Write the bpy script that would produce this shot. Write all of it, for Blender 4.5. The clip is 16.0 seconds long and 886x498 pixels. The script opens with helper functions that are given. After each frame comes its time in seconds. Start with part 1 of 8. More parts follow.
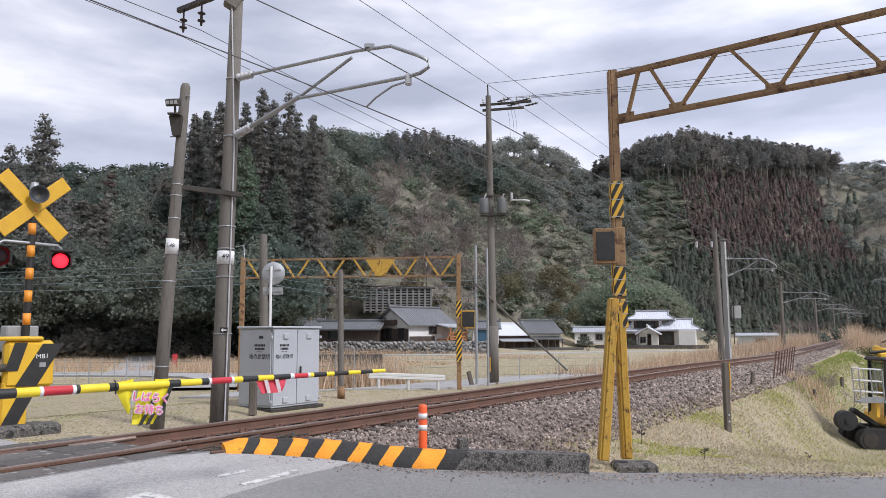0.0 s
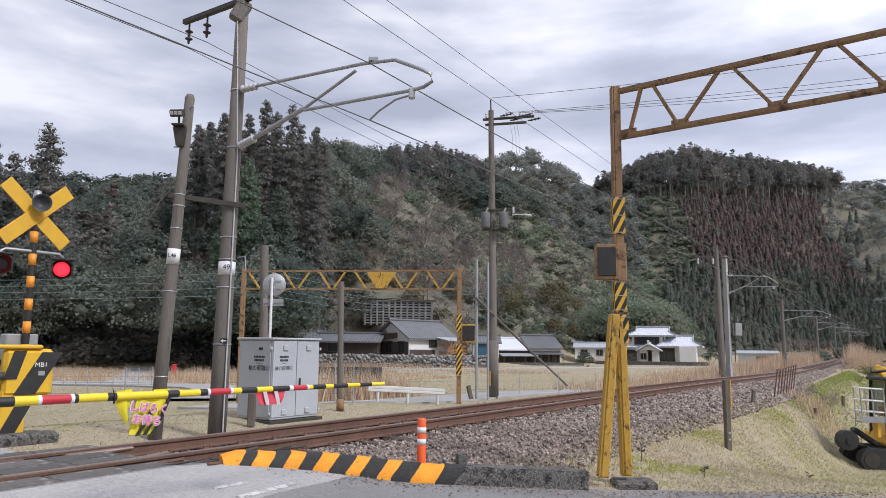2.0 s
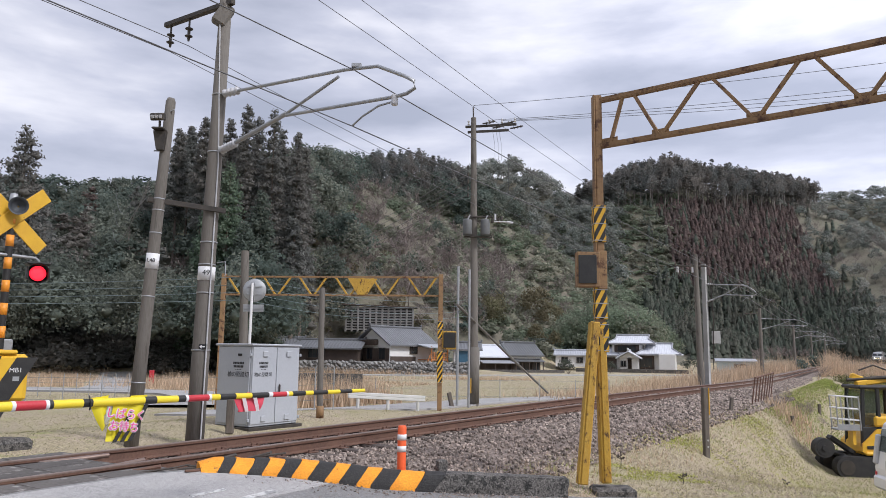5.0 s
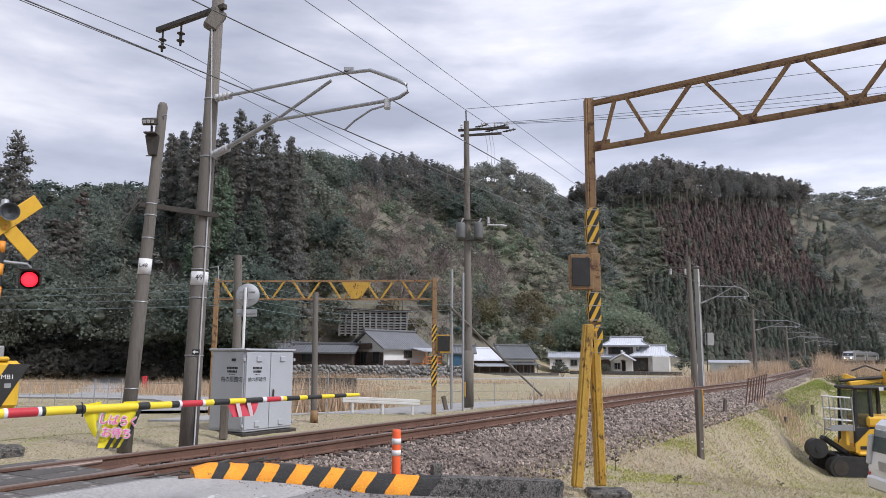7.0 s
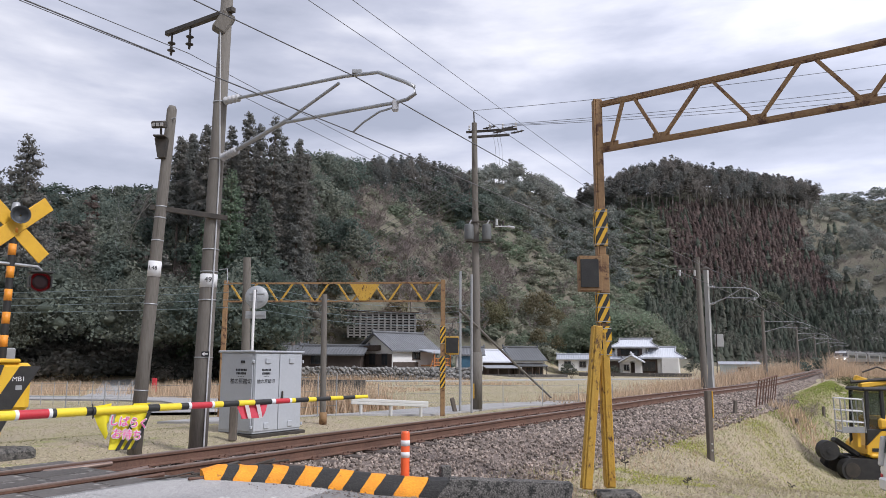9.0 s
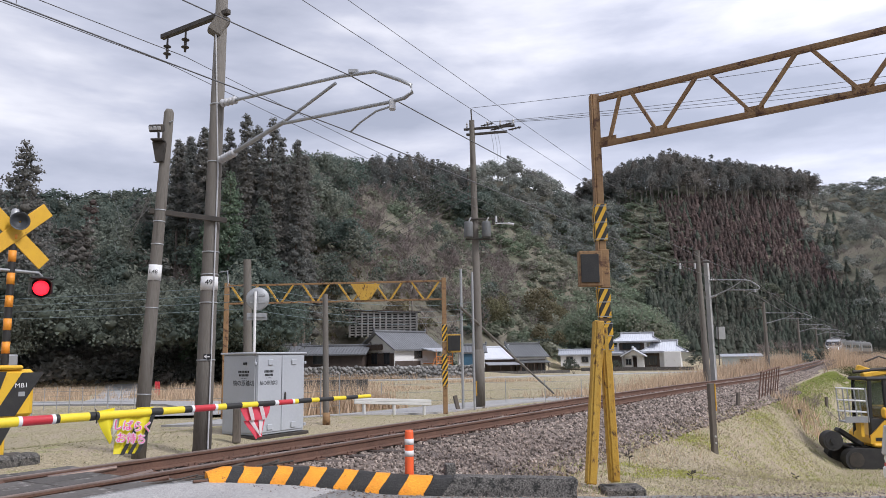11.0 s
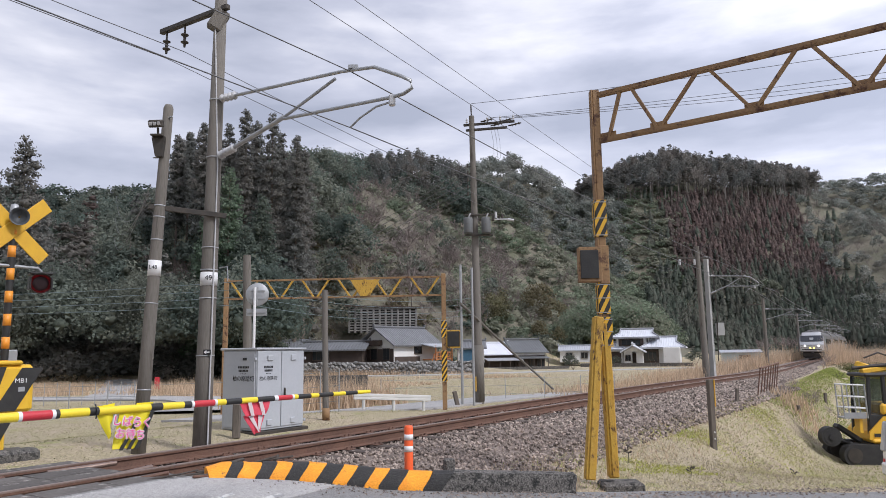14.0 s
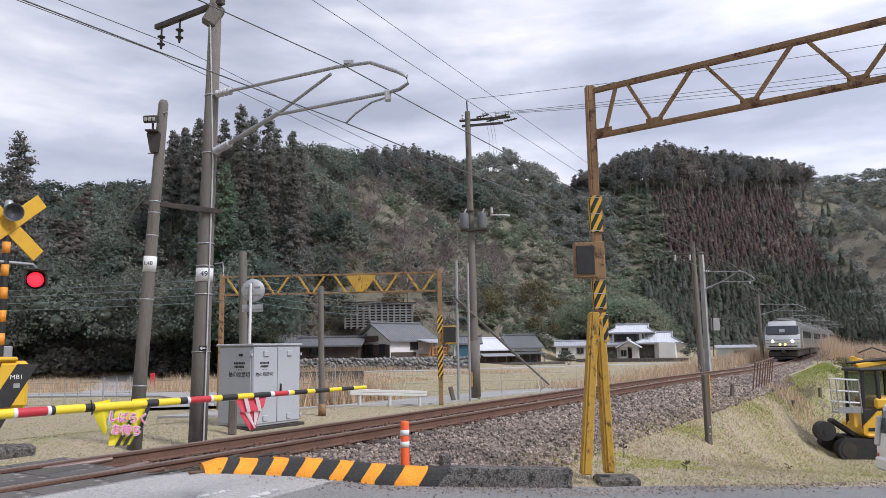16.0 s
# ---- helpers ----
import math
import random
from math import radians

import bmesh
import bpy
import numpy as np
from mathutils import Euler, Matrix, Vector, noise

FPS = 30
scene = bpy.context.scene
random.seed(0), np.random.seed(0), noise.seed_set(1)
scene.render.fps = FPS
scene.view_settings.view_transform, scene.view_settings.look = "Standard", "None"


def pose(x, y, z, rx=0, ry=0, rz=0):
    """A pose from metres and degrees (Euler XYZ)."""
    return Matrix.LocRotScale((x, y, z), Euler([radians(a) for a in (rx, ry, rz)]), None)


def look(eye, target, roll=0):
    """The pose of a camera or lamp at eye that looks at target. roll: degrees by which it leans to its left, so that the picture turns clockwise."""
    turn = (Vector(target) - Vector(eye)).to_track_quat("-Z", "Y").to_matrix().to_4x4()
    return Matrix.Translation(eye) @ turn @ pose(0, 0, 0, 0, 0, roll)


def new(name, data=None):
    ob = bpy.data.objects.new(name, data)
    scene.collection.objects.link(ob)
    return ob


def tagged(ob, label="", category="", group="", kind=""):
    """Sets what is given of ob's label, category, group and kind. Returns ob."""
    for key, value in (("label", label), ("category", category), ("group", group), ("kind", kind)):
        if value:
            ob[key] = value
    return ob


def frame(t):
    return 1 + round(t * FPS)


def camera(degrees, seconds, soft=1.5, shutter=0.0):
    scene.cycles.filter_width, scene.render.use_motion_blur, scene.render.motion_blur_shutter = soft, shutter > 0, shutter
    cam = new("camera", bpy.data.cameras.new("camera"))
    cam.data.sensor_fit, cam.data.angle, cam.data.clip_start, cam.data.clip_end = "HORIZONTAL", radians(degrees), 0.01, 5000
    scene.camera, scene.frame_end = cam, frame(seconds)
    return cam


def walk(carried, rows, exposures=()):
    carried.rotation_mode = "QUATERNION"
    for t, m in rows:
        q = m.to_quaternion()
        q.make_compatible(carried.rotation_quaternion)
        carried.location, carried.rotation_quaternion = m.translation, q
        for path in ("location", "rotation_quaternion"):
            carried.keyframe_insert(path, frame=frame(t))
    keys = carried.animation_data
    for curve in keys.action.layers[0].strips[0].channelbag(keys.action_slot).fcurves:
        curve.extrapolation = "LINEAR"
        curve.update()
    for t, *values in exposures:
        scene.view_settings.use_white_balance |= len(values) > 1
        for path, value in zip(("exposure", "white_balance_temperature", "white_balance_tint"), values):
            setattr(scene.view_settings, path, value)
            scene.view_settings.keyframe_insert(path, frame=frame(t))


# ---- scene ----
# ---------- camera: held still in place, turned by hand ----------
EYE_Z = 1.6
cam = camera(62.27, 16.0, soft=0.65)
WALK = [(0.0, 96.550, 0.228, 0.027), (0.5, 96.922, 0.062, 0.112), (1.0, 97.251, -0.127, 0.171), (1.5, 97.460, -0.331, 0.138), (2.0, 97.600, -0.508, 0.033), (2.5, 97.698, -0.614, -0.131), (3.0, 97.818, -0.691, -0.349), (3.5, 97.934, -0.795, -0.618), (4.0, 98.009, -0.816, -0.922), (6.5, 98.349, -0.462, -1.915), (7.0, 98.415, -0.324, -1.895), (7.5, 98.466, -0.244, -1.771), (8.0, 98.549, -0.234, -1.564), (8.5, 98.571, -0.259, -1.343), (9.0, 98.545, -0.274, -1.235), (11.5, 98.351, 1.084, -0.933), (12.0, 98.309, 1.186, -0.766), (12.5, 98.274, 1.153, -0.687), (13.0, 98.200, 1.033, -0.776), (13.5, 98.119, 0.950, -0.973), (14.0, 98.067, 0.794, -1.108), (14.5, 98.050, 0.659, -1.129), (15.0, 98.030, 0.615, -1.052), (15.5, 97.946, 0.660, -1.153), (16.0, 97.727, 0.886, -1.415)]
walk(cam, [(t, pose(0, 0, EYE_Z, a, b, c)) for t, a, b, c in WALK], exposures=((0, 0.36, 6150, 14), (2.5, 0.29, 6150, 14), (16, 0.29, 6150, 14)))

# ---------- sky and sun: broken overcast, brightest ahead to the right ----------
SUN_EL, SUN_AZ = radians(45), radians(125)     # azimuth clockwise from +y
world = bpy.data.worlds.new("sky")
scene.world = world
world.use_nodes = True
wn, wl = world.node_tree.nodes, world.node_tree.links
wn.clear()
w_out = wn.new("ShaderNodeOutputWorld")
w_bg = wn.new("ShaderNodeBackground")
w_sky = wn.new("ShaderNodeTexSky")
w_sky.sky_type, w_sky.sun_disc = "NISHITA", False
w_sky.sun_elevation, w_sky.sun_rotation = SUN_EL, SUN_AZ
w_co = wn.new("ShaderNodeTexCoord")
w_map = wn.new("ShaderNodeMapping")
w_map.inputs["Scale"].default_value = (1.0, 1.0, 3.6)
w_map.inputs["Location"].default_value = (3.1, 0.4, 0.0)
w_n1 = wn.new("ShaderNodeTexNoise")
w_n1.inputs["Scale"].default_value, w_n1.inputs["Detail"].default_value = 2.3, 8
w_n1.inputs["Roughness"].default_value, w_n1.inputs["Distortion"].default_value = 0.5, 0.25
w_n2 = wn.new("ShaderNodeTexNoise")
w_n2.inputs["Scale"].default_value, w_n2.inputs["Detail"].default_value = 7.5, 6
w_mixn = wn.new("ShaderNodeMix")
w_mixn.inputs[0].default_value = 0.25
w_ramp = wn.new("ShaderNodeValToRGB")
cr = w_ramp.color_ramp
cr.elements[0].position, cr.elements[0].color = 0.38, (5.2, 5.5, 6.4, 1)
cr.elements[1].position, cr.elements[1].color = 0.63, (11.2, 11.1, 11.3, 1)
mid = cr.elements.new(0.5)
mid.color = (7.3, 7.5, 8.4, 1)
w_mix = wn.new("ShaderNodeMix")
w_mix.data_type = "RGBA"
w_mix.inputs[0].default_value = 0.88
wl.new(w_co.outputs["Generated"], w_map.inputs["Vector"])
wl.new(w_map.outputs[0], w_n1.inputs["Vector"])
wl.new(w_map.outputs[0], w_n2.inputs["Vector"])
wl.new(w_n1.outputs["Fac"], w_mixn.inputs[2])
wl.new(w_n2.outputs["Fac"], w_mixn.inputs[3])
wl.new(w_mixn.outputs[0], w_ramp.inputs[0])
wl.new(w_sky.outputs[0], w_mix.inputs[6])
wl.new(w_ramp.outputs[0], w_mix.inputs[7])
wl.new(w_mix.outputs[2], w_bg.inputs["Color"])
w_sep = wn.new("ShaderNodeSeparateXYZ")
w_side = wn.new("ShaderNodeMapRange")
w_side.inputs["From Min"].default_value, w_side.inputs["From Max"].default_value = -0.15, 0.55
w_side.inputs["To Min"].default_value, w_side.inputs["To Max"].default_value = 0.075, 0.096
wl.new(w_co.outputs["Generated"], w_sep.inputs[0])
wl.new(w_sep.outputs[0], w_side.inputs["Value"])
wl.new(w_side.outputs[0], w_bg.inputs["Strength"])
wl.new(w_bg.outputs[0], w_out.inputs["Surface"])

sun = new("sun", bpy.data.lights.new("sun", "SUN"))
sun.data.energy, sun.data.angle, sun.data.color = 2.2, radians(12), (1.0, 0.97, 0.92)
sun.matrix_world = look((60 * math.sin(SUN_AZ), 60 * math.cos(SUN_AZ), 60 * math.tan(SUN_EL)), (0, 0, 0))
# ---------- materials ----------
def mat(name, a, b=None, c=None, rough=0.8, metal=0.0, scale=6.0, fine=60.0, bump=0.25, depth=0.01,
        spread=0.5, island=0.0, obj=0.0, stain=None, stain_at=0.62, coat=0.0, spec=0.5, alpha_t=0.0, stretch=(1, 1, 1), leaf=0.0, grain=0.0, grain_scale=150.0):
    """Colour a drifting to b (broad noise) and c (fine noise), stains with a shape of their own, fine relief."""
    m = bpy.data.materials.new(name)
    m.use_nodes = True
    nt = m.node_tree
    nd, lk = nt.nodes, nt.links
    bs = nd["Principled BSDF"]
    b, c = b or a, c or a
    co = nd.new("ShaderNodeTexCoord")
    mp = nd.new("ShaderNodeMapping")
    mp.inputs["Scale"].default_value = stretch
    lk.new(co.outputs["Object"], mp.inputs["Vector"])
    n1, n2 = nd.new("ShaderNodeTexNoise"), nd.new("ShaderNodeTexNoise")
    n1.inputs["Scale"].default_value, n1.inputs["Detail"].default_value = scale, 5
    n2.inputs["Scale"].default_value, n2.inputs["Detail"].default_value = fine, 3
    lk.new(mp.outputs[0], n1.inputs["Vector"])
    lk.new(mp.outputs[0], n2.inputs["Vector"])
    r1, r2 = nd.new("ShaderNodeMapRange"), nd.new("ShaderNodeMapRange")
    for r, w in ((r1, 0.24 * (1.2 - spread)), (r2, 0.2)):
        r.inputs["From Min"].default_value, r.inputs["From Max"].default_value = 0.5 - w, 0.5 + w
    lk.new(n1.outputs["Fac"], r1.inputs["Value"])
    lk.new(n2.outputs["Fac"], r2.inputs["Value"])
    x1, x2 = nd.new("ShaderNodeMix"), nd.new("ShaderNodeMix")
    x1.data_type = x2.data_type = "RGBA"
    x1.inputs[6].default_value, x1.inputs[7].default_value = (*a, 1), (*b, 1)
    x2.inputs[7].default_value = (*c, 1)
    lk.new(r1.outputs[0], x1.inputs[0])
    half = nd.new("ShaderNodeMath")
    half.operation, half.inputs[1].default_value = "MULTIPLY", 0.55
    lk.new(r2.outputs[0], half.inputs[0])
    lk.new(half.outputs[0], x2.inputs[0])
    lk.new(x1.outputs[2], x2.inputs[6])
    col = x2.outputs[2]
    if stain:
        n3 = nd.new("ShaderNodeTexNoise")
        n3.inputs["Scale"].default_value, n3.inputs["Detail"].default_value = scale * 2.3, 9
        n3.inputs["Roughness"].default_value = 0.68
        lk.new(mp.outputs[0], n3.inputs["Vector"])
        r3 = nd.new("ShaderNodeMapRange")
        r3.inputs["From Min"].default_value, r3.inputs["From Max"].default_value = stain_at - 0.03, stain_at + 0.05
        lk.new(n3.outputs["Fac"], r3.inputs["Value"])
        x3 = nd.new("ShaderNodeMix")
        x3.data_type = "RGBA"
        x3.inputs[7].default_value = (*stain, 1)
        lk.new(r3.outputs[0], x3.inputs[0])
        lk.new(col, x3.inputs[6])
        col = x3.outputs[2]
    if island or obj:
        rnd = nd.new("ShaderNodeNewGeometry").outputs["Random Per Island"] if island else nd.new("ShaderNodeObjectInfo").outputs["Random"]
        amt = island or obj
        rr = nd.new("ShaderNodeMapRange")
        rr.inputs["To Min"].default_value, rr.inputs["To Max"].default_value = 1 - amt, 1 + amt
        lk.new(rnd, rr.inputs["Value"])
        hs = nd.new("ShaderNodeHueSaturation")
        lk.new(rr.outputs[0], hs.inputs["Value"])
        lk.new(col, hs.inputs["Color"])
        col = hs.outputs[0]
    if grain:
        n4 = nd.new("ShaderNodeTexNoise")
        n4.inputs["Scale"].default_value, n4.inputs["Detail"].default_value = grain_scale, 2
        lk.new(co.outputs["Object"], n4.inputs["Vector"])
        r4 = nd.new("ShaderNodeMapRange")
        r4.inputs["From Min"].default_value, r4.inputs["From Max"].default_value = 0.36, 0.64
        r4.inputs["To Min"].default_value, r4.inputs["To Max"].default_value = 1 - grain, 1 + grain
        lk.new(n4.outputs["Fac"], r4.inputs["Value"])
        h4 = nd.new("ShaderNodeHueSaturation")
        lk.new(r4.outputs[0], h4.inputs["Value"])
        lk.new(col, h4.inputs["Color"])
        col = h4.outputs[0]
    lk.new(col, bs.inputs["Base Color"])
    bs.inputs["Roughness"].default_value, bs.inputs["Metallic"].default_value = rough, metal
    bs.inputs["Specular IOR Level"].default_value = spec
    bs.inputs["Coat Weight"].default_value = coat
    if bump:
        bp = nd.new("ShaderNodeBump")
        bp.inputs["Strength"].default_value, bp.inputs["Distance"].default_value = bump, depth
        lk.new(n2.outputs["Fac"], bp.inputs["Height"])
        lk.new(bp.outputs[0], bs.inputs["Normal"])
    if leaf:
        tr, mx = nd.new("ShaderNodeBsdfTranslucent"), nd.new("ShaderNodeMixShader")
        lk.new(col, tr.inputs["Color"])
        mx.inputs[0].default_value = leaf
        lk.new(bs.outputs[0], mx.inputs[1])
        lk.new(tr.outputs[0], mx.inputs[2])
        lk.new(mx.outputs[0], nd["Material Output"].inputs["Surface"])
    return m


def glow(name, colour, power):
    m = bpy.data.materials.new(name)
    m.use_nodes = True
    bs = m.node_tree.nodes["Principled BSDF"]
    bs.inputs["Base Color"].default_value = (*colour, 1)
    bs.inputs["Emission Color"].default_value, bs.inputs["Emission Strength"].default_value = (*colour, 1), power
    return m


def glass_mat(name, tint, rough=0.05):
    m = bpy.data.materials.new(name)
    m.use_nodes = True
    bs = m.node_tree.nodes["Principled BSDF"]
    bs.inputs["Base Color"].default_value = (*tint, 1)
    bs.inputs["Roughness"].default_value, bs.inputs["Specular IOR Level"].default_value = rough, 0.8
    return m


M_ASPHALT = mat("asphalt", (0.21, 0.206, 0.202), (0.16, 0.158, 0.156), (0.28, 0.276, 0.272), rough=0.92, scale=0.7, fine=26, bump=0.9, depth=0.008, stain=(0.15, 0.15, 0.15), stain_at=0.66, grain=0.28, grain_scale=95)
M_ASPHALT_OLD = mat("worn_asphalt", (0.36, 0.35, 0.34), (0.27, 0.265, 0.26), (0.46, 0.45, 0.44), rough=0.92, scale=1.1, fine=24, bump=0.9, depth=0.008, stain=(0.25, 0.245, 0.24), stain_at=0.66, grain=0.25, grain_scale=95)
M_PAINTWHITE = mat("road_paint", (0.62, 0.62, 0.60), (0.45, 0.45, 0.44), rough=0.8, scale=5, stain=(0.28, 0.28, 0.28), stain_at=0.52)
M_RAIL = mat("rail_rust", (0.16, 0.085, 0.06), (0.10, 0.055, 0.042), (0.22, 0.13, 0.09), rough=0.75, metal=0.2, scale=3, fine=40)
M_RAILTOP = mat("rail_head", (0.33, 0.25, 0.21), (0.24, 0.17, 0.14), rough=0.42, metal=0.7, scale=2, fine=30, bump=0.05)
M_SLEEPER = mat("sleeper_wood", (0.085, 0.065, 0.055), (0.13, 0.10, 0.085), (0.05, 0.04, 0.035), rough=0.9, scale=5, fine=45, obj=0.25, stretch=(1, 6, 1))
M_BALLAST = mat("ballast_stone", (0.27, 0.222, 0.188), (0.18, 0.138, 0.112), (0.42, 0.36, 0.315), rough=0.92, scale=0.45, fine=40, island=0.65)
M_GRASS = mat("dry_grass_ground", (0.395, 0.345, 0.215), (0.455, 0.37, 0.275), (0.244, 0.212, 0.122), rough=0.95, scale=0.55, fine=16, bump=1.0, depth=0.05, stain=(0.30, 0.30, 0.12), stain_at=0.60, grain=0.5, grain_scale=45)
M_BLADE = mat("grass_blade", (0.44, 0.39, 0.23), (0.35, 0.35, 0.15), (0.54, 0.46, 0.31), rough=0.8, scale=0.4, fine=6, bump=0, island=0.35, leaf=0.35)
M_REED = mat("dry_reed", (0.60, 0.45, 0.31), (0.47, 0.34, 0.23), (0.68, 0.55, 0.41), rough=0.85, scale=0.5, fine=5, bump=0, island=0.3, leaf=0.35)
M_CONCPOLE = mat("concrete_pole", (0.163, 0.148, 0.128), (0.114, 0.103, 0.088), (0.211, 0.195, 0.176), rough=0.88, scale=2.2, fine=55, bump=0.25, stain=(0.09, 0.078, 0.066), stain_at=0.60, stretch=(1, 1, 0.12))
M_CONCLIGHT = mat("pale_concrete", (0.42, 0.42, 0.41), (0.33, 0.33, 0.32), (0.48, 0.48, 0.47), rough=0.85, scale=2, fine=45)
M_CONCDIRTY = mat("weathered_concrete", (0.115, 0.105, 0.095), (0.07, 0.066, 0.06), (0.18, 0.17, 0.16), rough=0.95, scale=4, fine=40, bump=0.8, depth=0.012, stain=(0.03, 0.03, 0.028), stain_at=0.55, grain=0.6, grain_scale=60)
M_KERBBLACK = mat("black_kerb_paint", (0.018, 0.018, 0.018), (0.030, 0.029, 0.028), (0.05, 0.048, 0.046), rough=0.8, scale=5, fine=50, bump=0.6, stain=(0.13, 0.12, 0.11), stain_at=0.68, grain=0.4, grain_scale=90)
M_KERBORANGE = mat("orange_kerb_paint", (0.88, 0.34, 0.015), (0.80, 0.27, 0.012), (0.92, 0.40, 0.04), rough=0.75, scale=5, fine=50, bump=0.5, stain=(0.10, 0.06, 0.03), stain_at=0.645, grain=0.15, grain_scale=70)
M_YELLOW = mat("gantry_yellow", (0.52, 0.31, 0.035), (0.43, 0.235, 0.03), (0.57, 0.37, 0.07), rough=0.6, scale=5, fine=35, stain=(0.085, 0.038, 0.018), stain_at=0.58, grain=0.15, stretch=(1, 1, 0.5))
M_YELLOWRUST = mat("rusted_truss", (0.28, 0.165, 0.075), (0.20, 0.11, 0.06), (0.34, 0.22, 0.10), rough=0.7, scale=2.5, fine=30, stain=(0.09, 0.04, 0.022), stain_at=0.57)
M_BLACK = mat("black_paint", (0.018, 0.018, 0.018), (0.035, 0.034, 0.032), rough=0.55, scale=6)
M_SIGNYELLOW = mat("sign_yellow", (0.72, 0.42, 0.03), (0.62, 0.34, 0.03), rough=0.5, scale=4, stain=(0.40, 0.20, 0.03), stain_at=0.66)
M_ORANGE = mat("orange_band", (0.85, 0.33, 0.03), (0.75, 0.26, 0.03), rough=0.5, scale=5)
M_CABINET = mat("cabinet_grey_paint", (0.44, 0.46, 0.49), (0.40, 0.42, 0.45), (0.47, 0.49, 0.52), rough=0.5, scale=1.5, fine=25, bump=0.06, stain=(0.36, 0.37, 0.38), stain_at=0.68)
M_GALV = mat("galvanised_steel", (0.42, 0.43, 0.44), (0.33, 0.34, 0.35), rough=0.5, metal=0.55, scale=5)
M_DARKSTEEL = mat("dark_steel", (0.06, 0.055, 0.05), (0.10, 0.085, 0.07), rough=0.6, metal=0.5, scale=6)
M_WIRE = mat("wire", (0.13, 0.13, 0.135), rough=0.5, metal=0.3, bump=0)
M_WIREPALE = mat("cable_sheath", (0.16, 0.21, 0.22), rough=0.5, bump=0)
M_WHITE = mat("white_plate", (0.78, 0.78, 0.78), (0.70, 0.70, 0.70), rough=0.5, scale=9)
M_INK = mat("black_ink", (0.02, 0.02, 0.022), rough=0.6, bump=0)
M_RED = mat("red_band", (0.55, 0.035, 0.05), (0.48, 0.03, 0.04), rough=0.45, scale=8)
M_BARYELLOW = mat("gate_yellow", (0.85, 0.66, 0.03), (0.78, 0.58, 0.03), rough=0.45, scale=8)
M_PORCELAIN = mat("porcelain", (0.55, 0.55, 0.56), (0.45, 0.45, 0.46), rough=0.25, scale=9, bump=0)
M_WOODPOST = mat("weathered_post", (0.12, 0.10, 0.085), (0.18, 0.155, 0.13), (0.07, 0.06, 0.05), rough=0.95, scale=4, fine=30, stretch=(1, 1, 0.2))
M_BARE = mat("bare_twigs", (0.247, 0.210, 0.198), (0.194, 0.158, 0.145), (0.294, 0.252, 0.238), rough=0.95, scale=0.08, fine=1, bump=0, island=0.35, spec=0.2)
def foliage(name, a, b, tint=0.3, cell=0.17, island=0.13, leaf=0.5, broad=0.03):
    """Leaves: colour a drifting to b over the slope, each tree-sized patch with its own value, fine mottling."""
    m = bpy.data.materials.new(name)
    m.use_nodes = True
    nd, lk = m.node_tree.nodes, m.node_tree.links
    bs = nd["Principled BSDF"]
    co = nd.new("ShaderNodeTexCoord")
    n1, n2, vo = nd.new("ShaderNodeTexNoise"), nd.new("ShaderNodeTexNoise"), nd.new("ShaderNodeTexVoronoi")
    for n, s, d in ((n1, broad, 4), (n2, 1.1, 3)):
        n.inputs["Scale"].default_value, n.inputs["Detail"].default_value = s, d
        lk.new(co.outputs["Object"], n.inputs["Vector"])
    flat = nd.new("ShaderNodeMapping")
    flat.inputs["Scale"].default_value = (1, 1, 0.4)
    lk.new(co.outputs["Object"], flat.inputs["Vector"])
    vo.inputs["Scale"].default_value = cell
    lk.new(flat.outputs[0], vo.inputs["Vector"])
    sep = nd.new("ShaderNodeSeparateColor")
    lk.new(vo.outputs["Color"], sep.inputs[0])
    add = nd.new("ShaderNodeMath")
    add.operation = "MULTIPLY_ADD"
    add.inputs[1].default_value, add.inputs[2].default_value = 0.5, -0.25
    lk.new(sep.outputs[0], add.inputs[0])
    tot = nd.new("ShaderNodeMath")
    lk.new(n1.outputs["Fac"], tot.inputs[0])
    lk.new(add.outputs[0], tot.inputs[1])
    rm = nd.new("ShaderNodeMapRange")
    rm.inputs["From Min"].default_value, rm.inputs["From Max"].default_value = 0.30, 0.70
    lk.new(tot.outputs[0], rm.inputs["Value"])
    mx = nd.new("ShaderNodeMix")
    mx.data_type = "RGBA"
    mx.inputs[6].default_value, mx.inputs[7].default_value = (*a, 1), (*b, 1)
    lk.new(rm.outputs[0], mx.inputs[0])
    col = mx.outputs[2]
    isl = nd.new("ShaderNodeNewGeometry").outputs["Random Per Island"]
    for src, amt in ((sep.outputs[1], tint), (isl, island), (n2.outputs["Fac"], 0.18)):
        r = nd.new("ShaderNodeMapRange")
        r.inputs["To Min"].default_value, r.inputs["To Max"].default_value = 1 - amt, 1 + amt
        lk.new(src, r.inputs["Value"])
        h = nd.new("ShaderNodeHueSaturation")
        lk.new(r.outputs[0], h.inputs["Value"])
        lk.new(col, h.inputs["Color"])
        col = h.outputs[0]
    lk.new(col, bs.inputs["Base Color"])
    bs.inputs["Roughness"].default_value, bs.inputs["Specular IOR Level"].default_value = 0.8, 0.2
    bp = nd.new("ShaderNodeBump")
    bp.inputs["Strength"].default_value, bp.inputs["Distance"].default_value = 0.3, 0.2
    n3 = nd.new("ShaderNodeTexNoise")
    n3.inputs["Scale"].default_value, n3.inputs["Detail"].default_value = 2.2, 4
    lk.new(co.outputs["Object"], n3.inputs["Vector"])
    lk.new(n3.outputs["Fac"], bp.inputs["Height"])
    lk.new(bp.outputs[0], bs.inputs["Normal"])
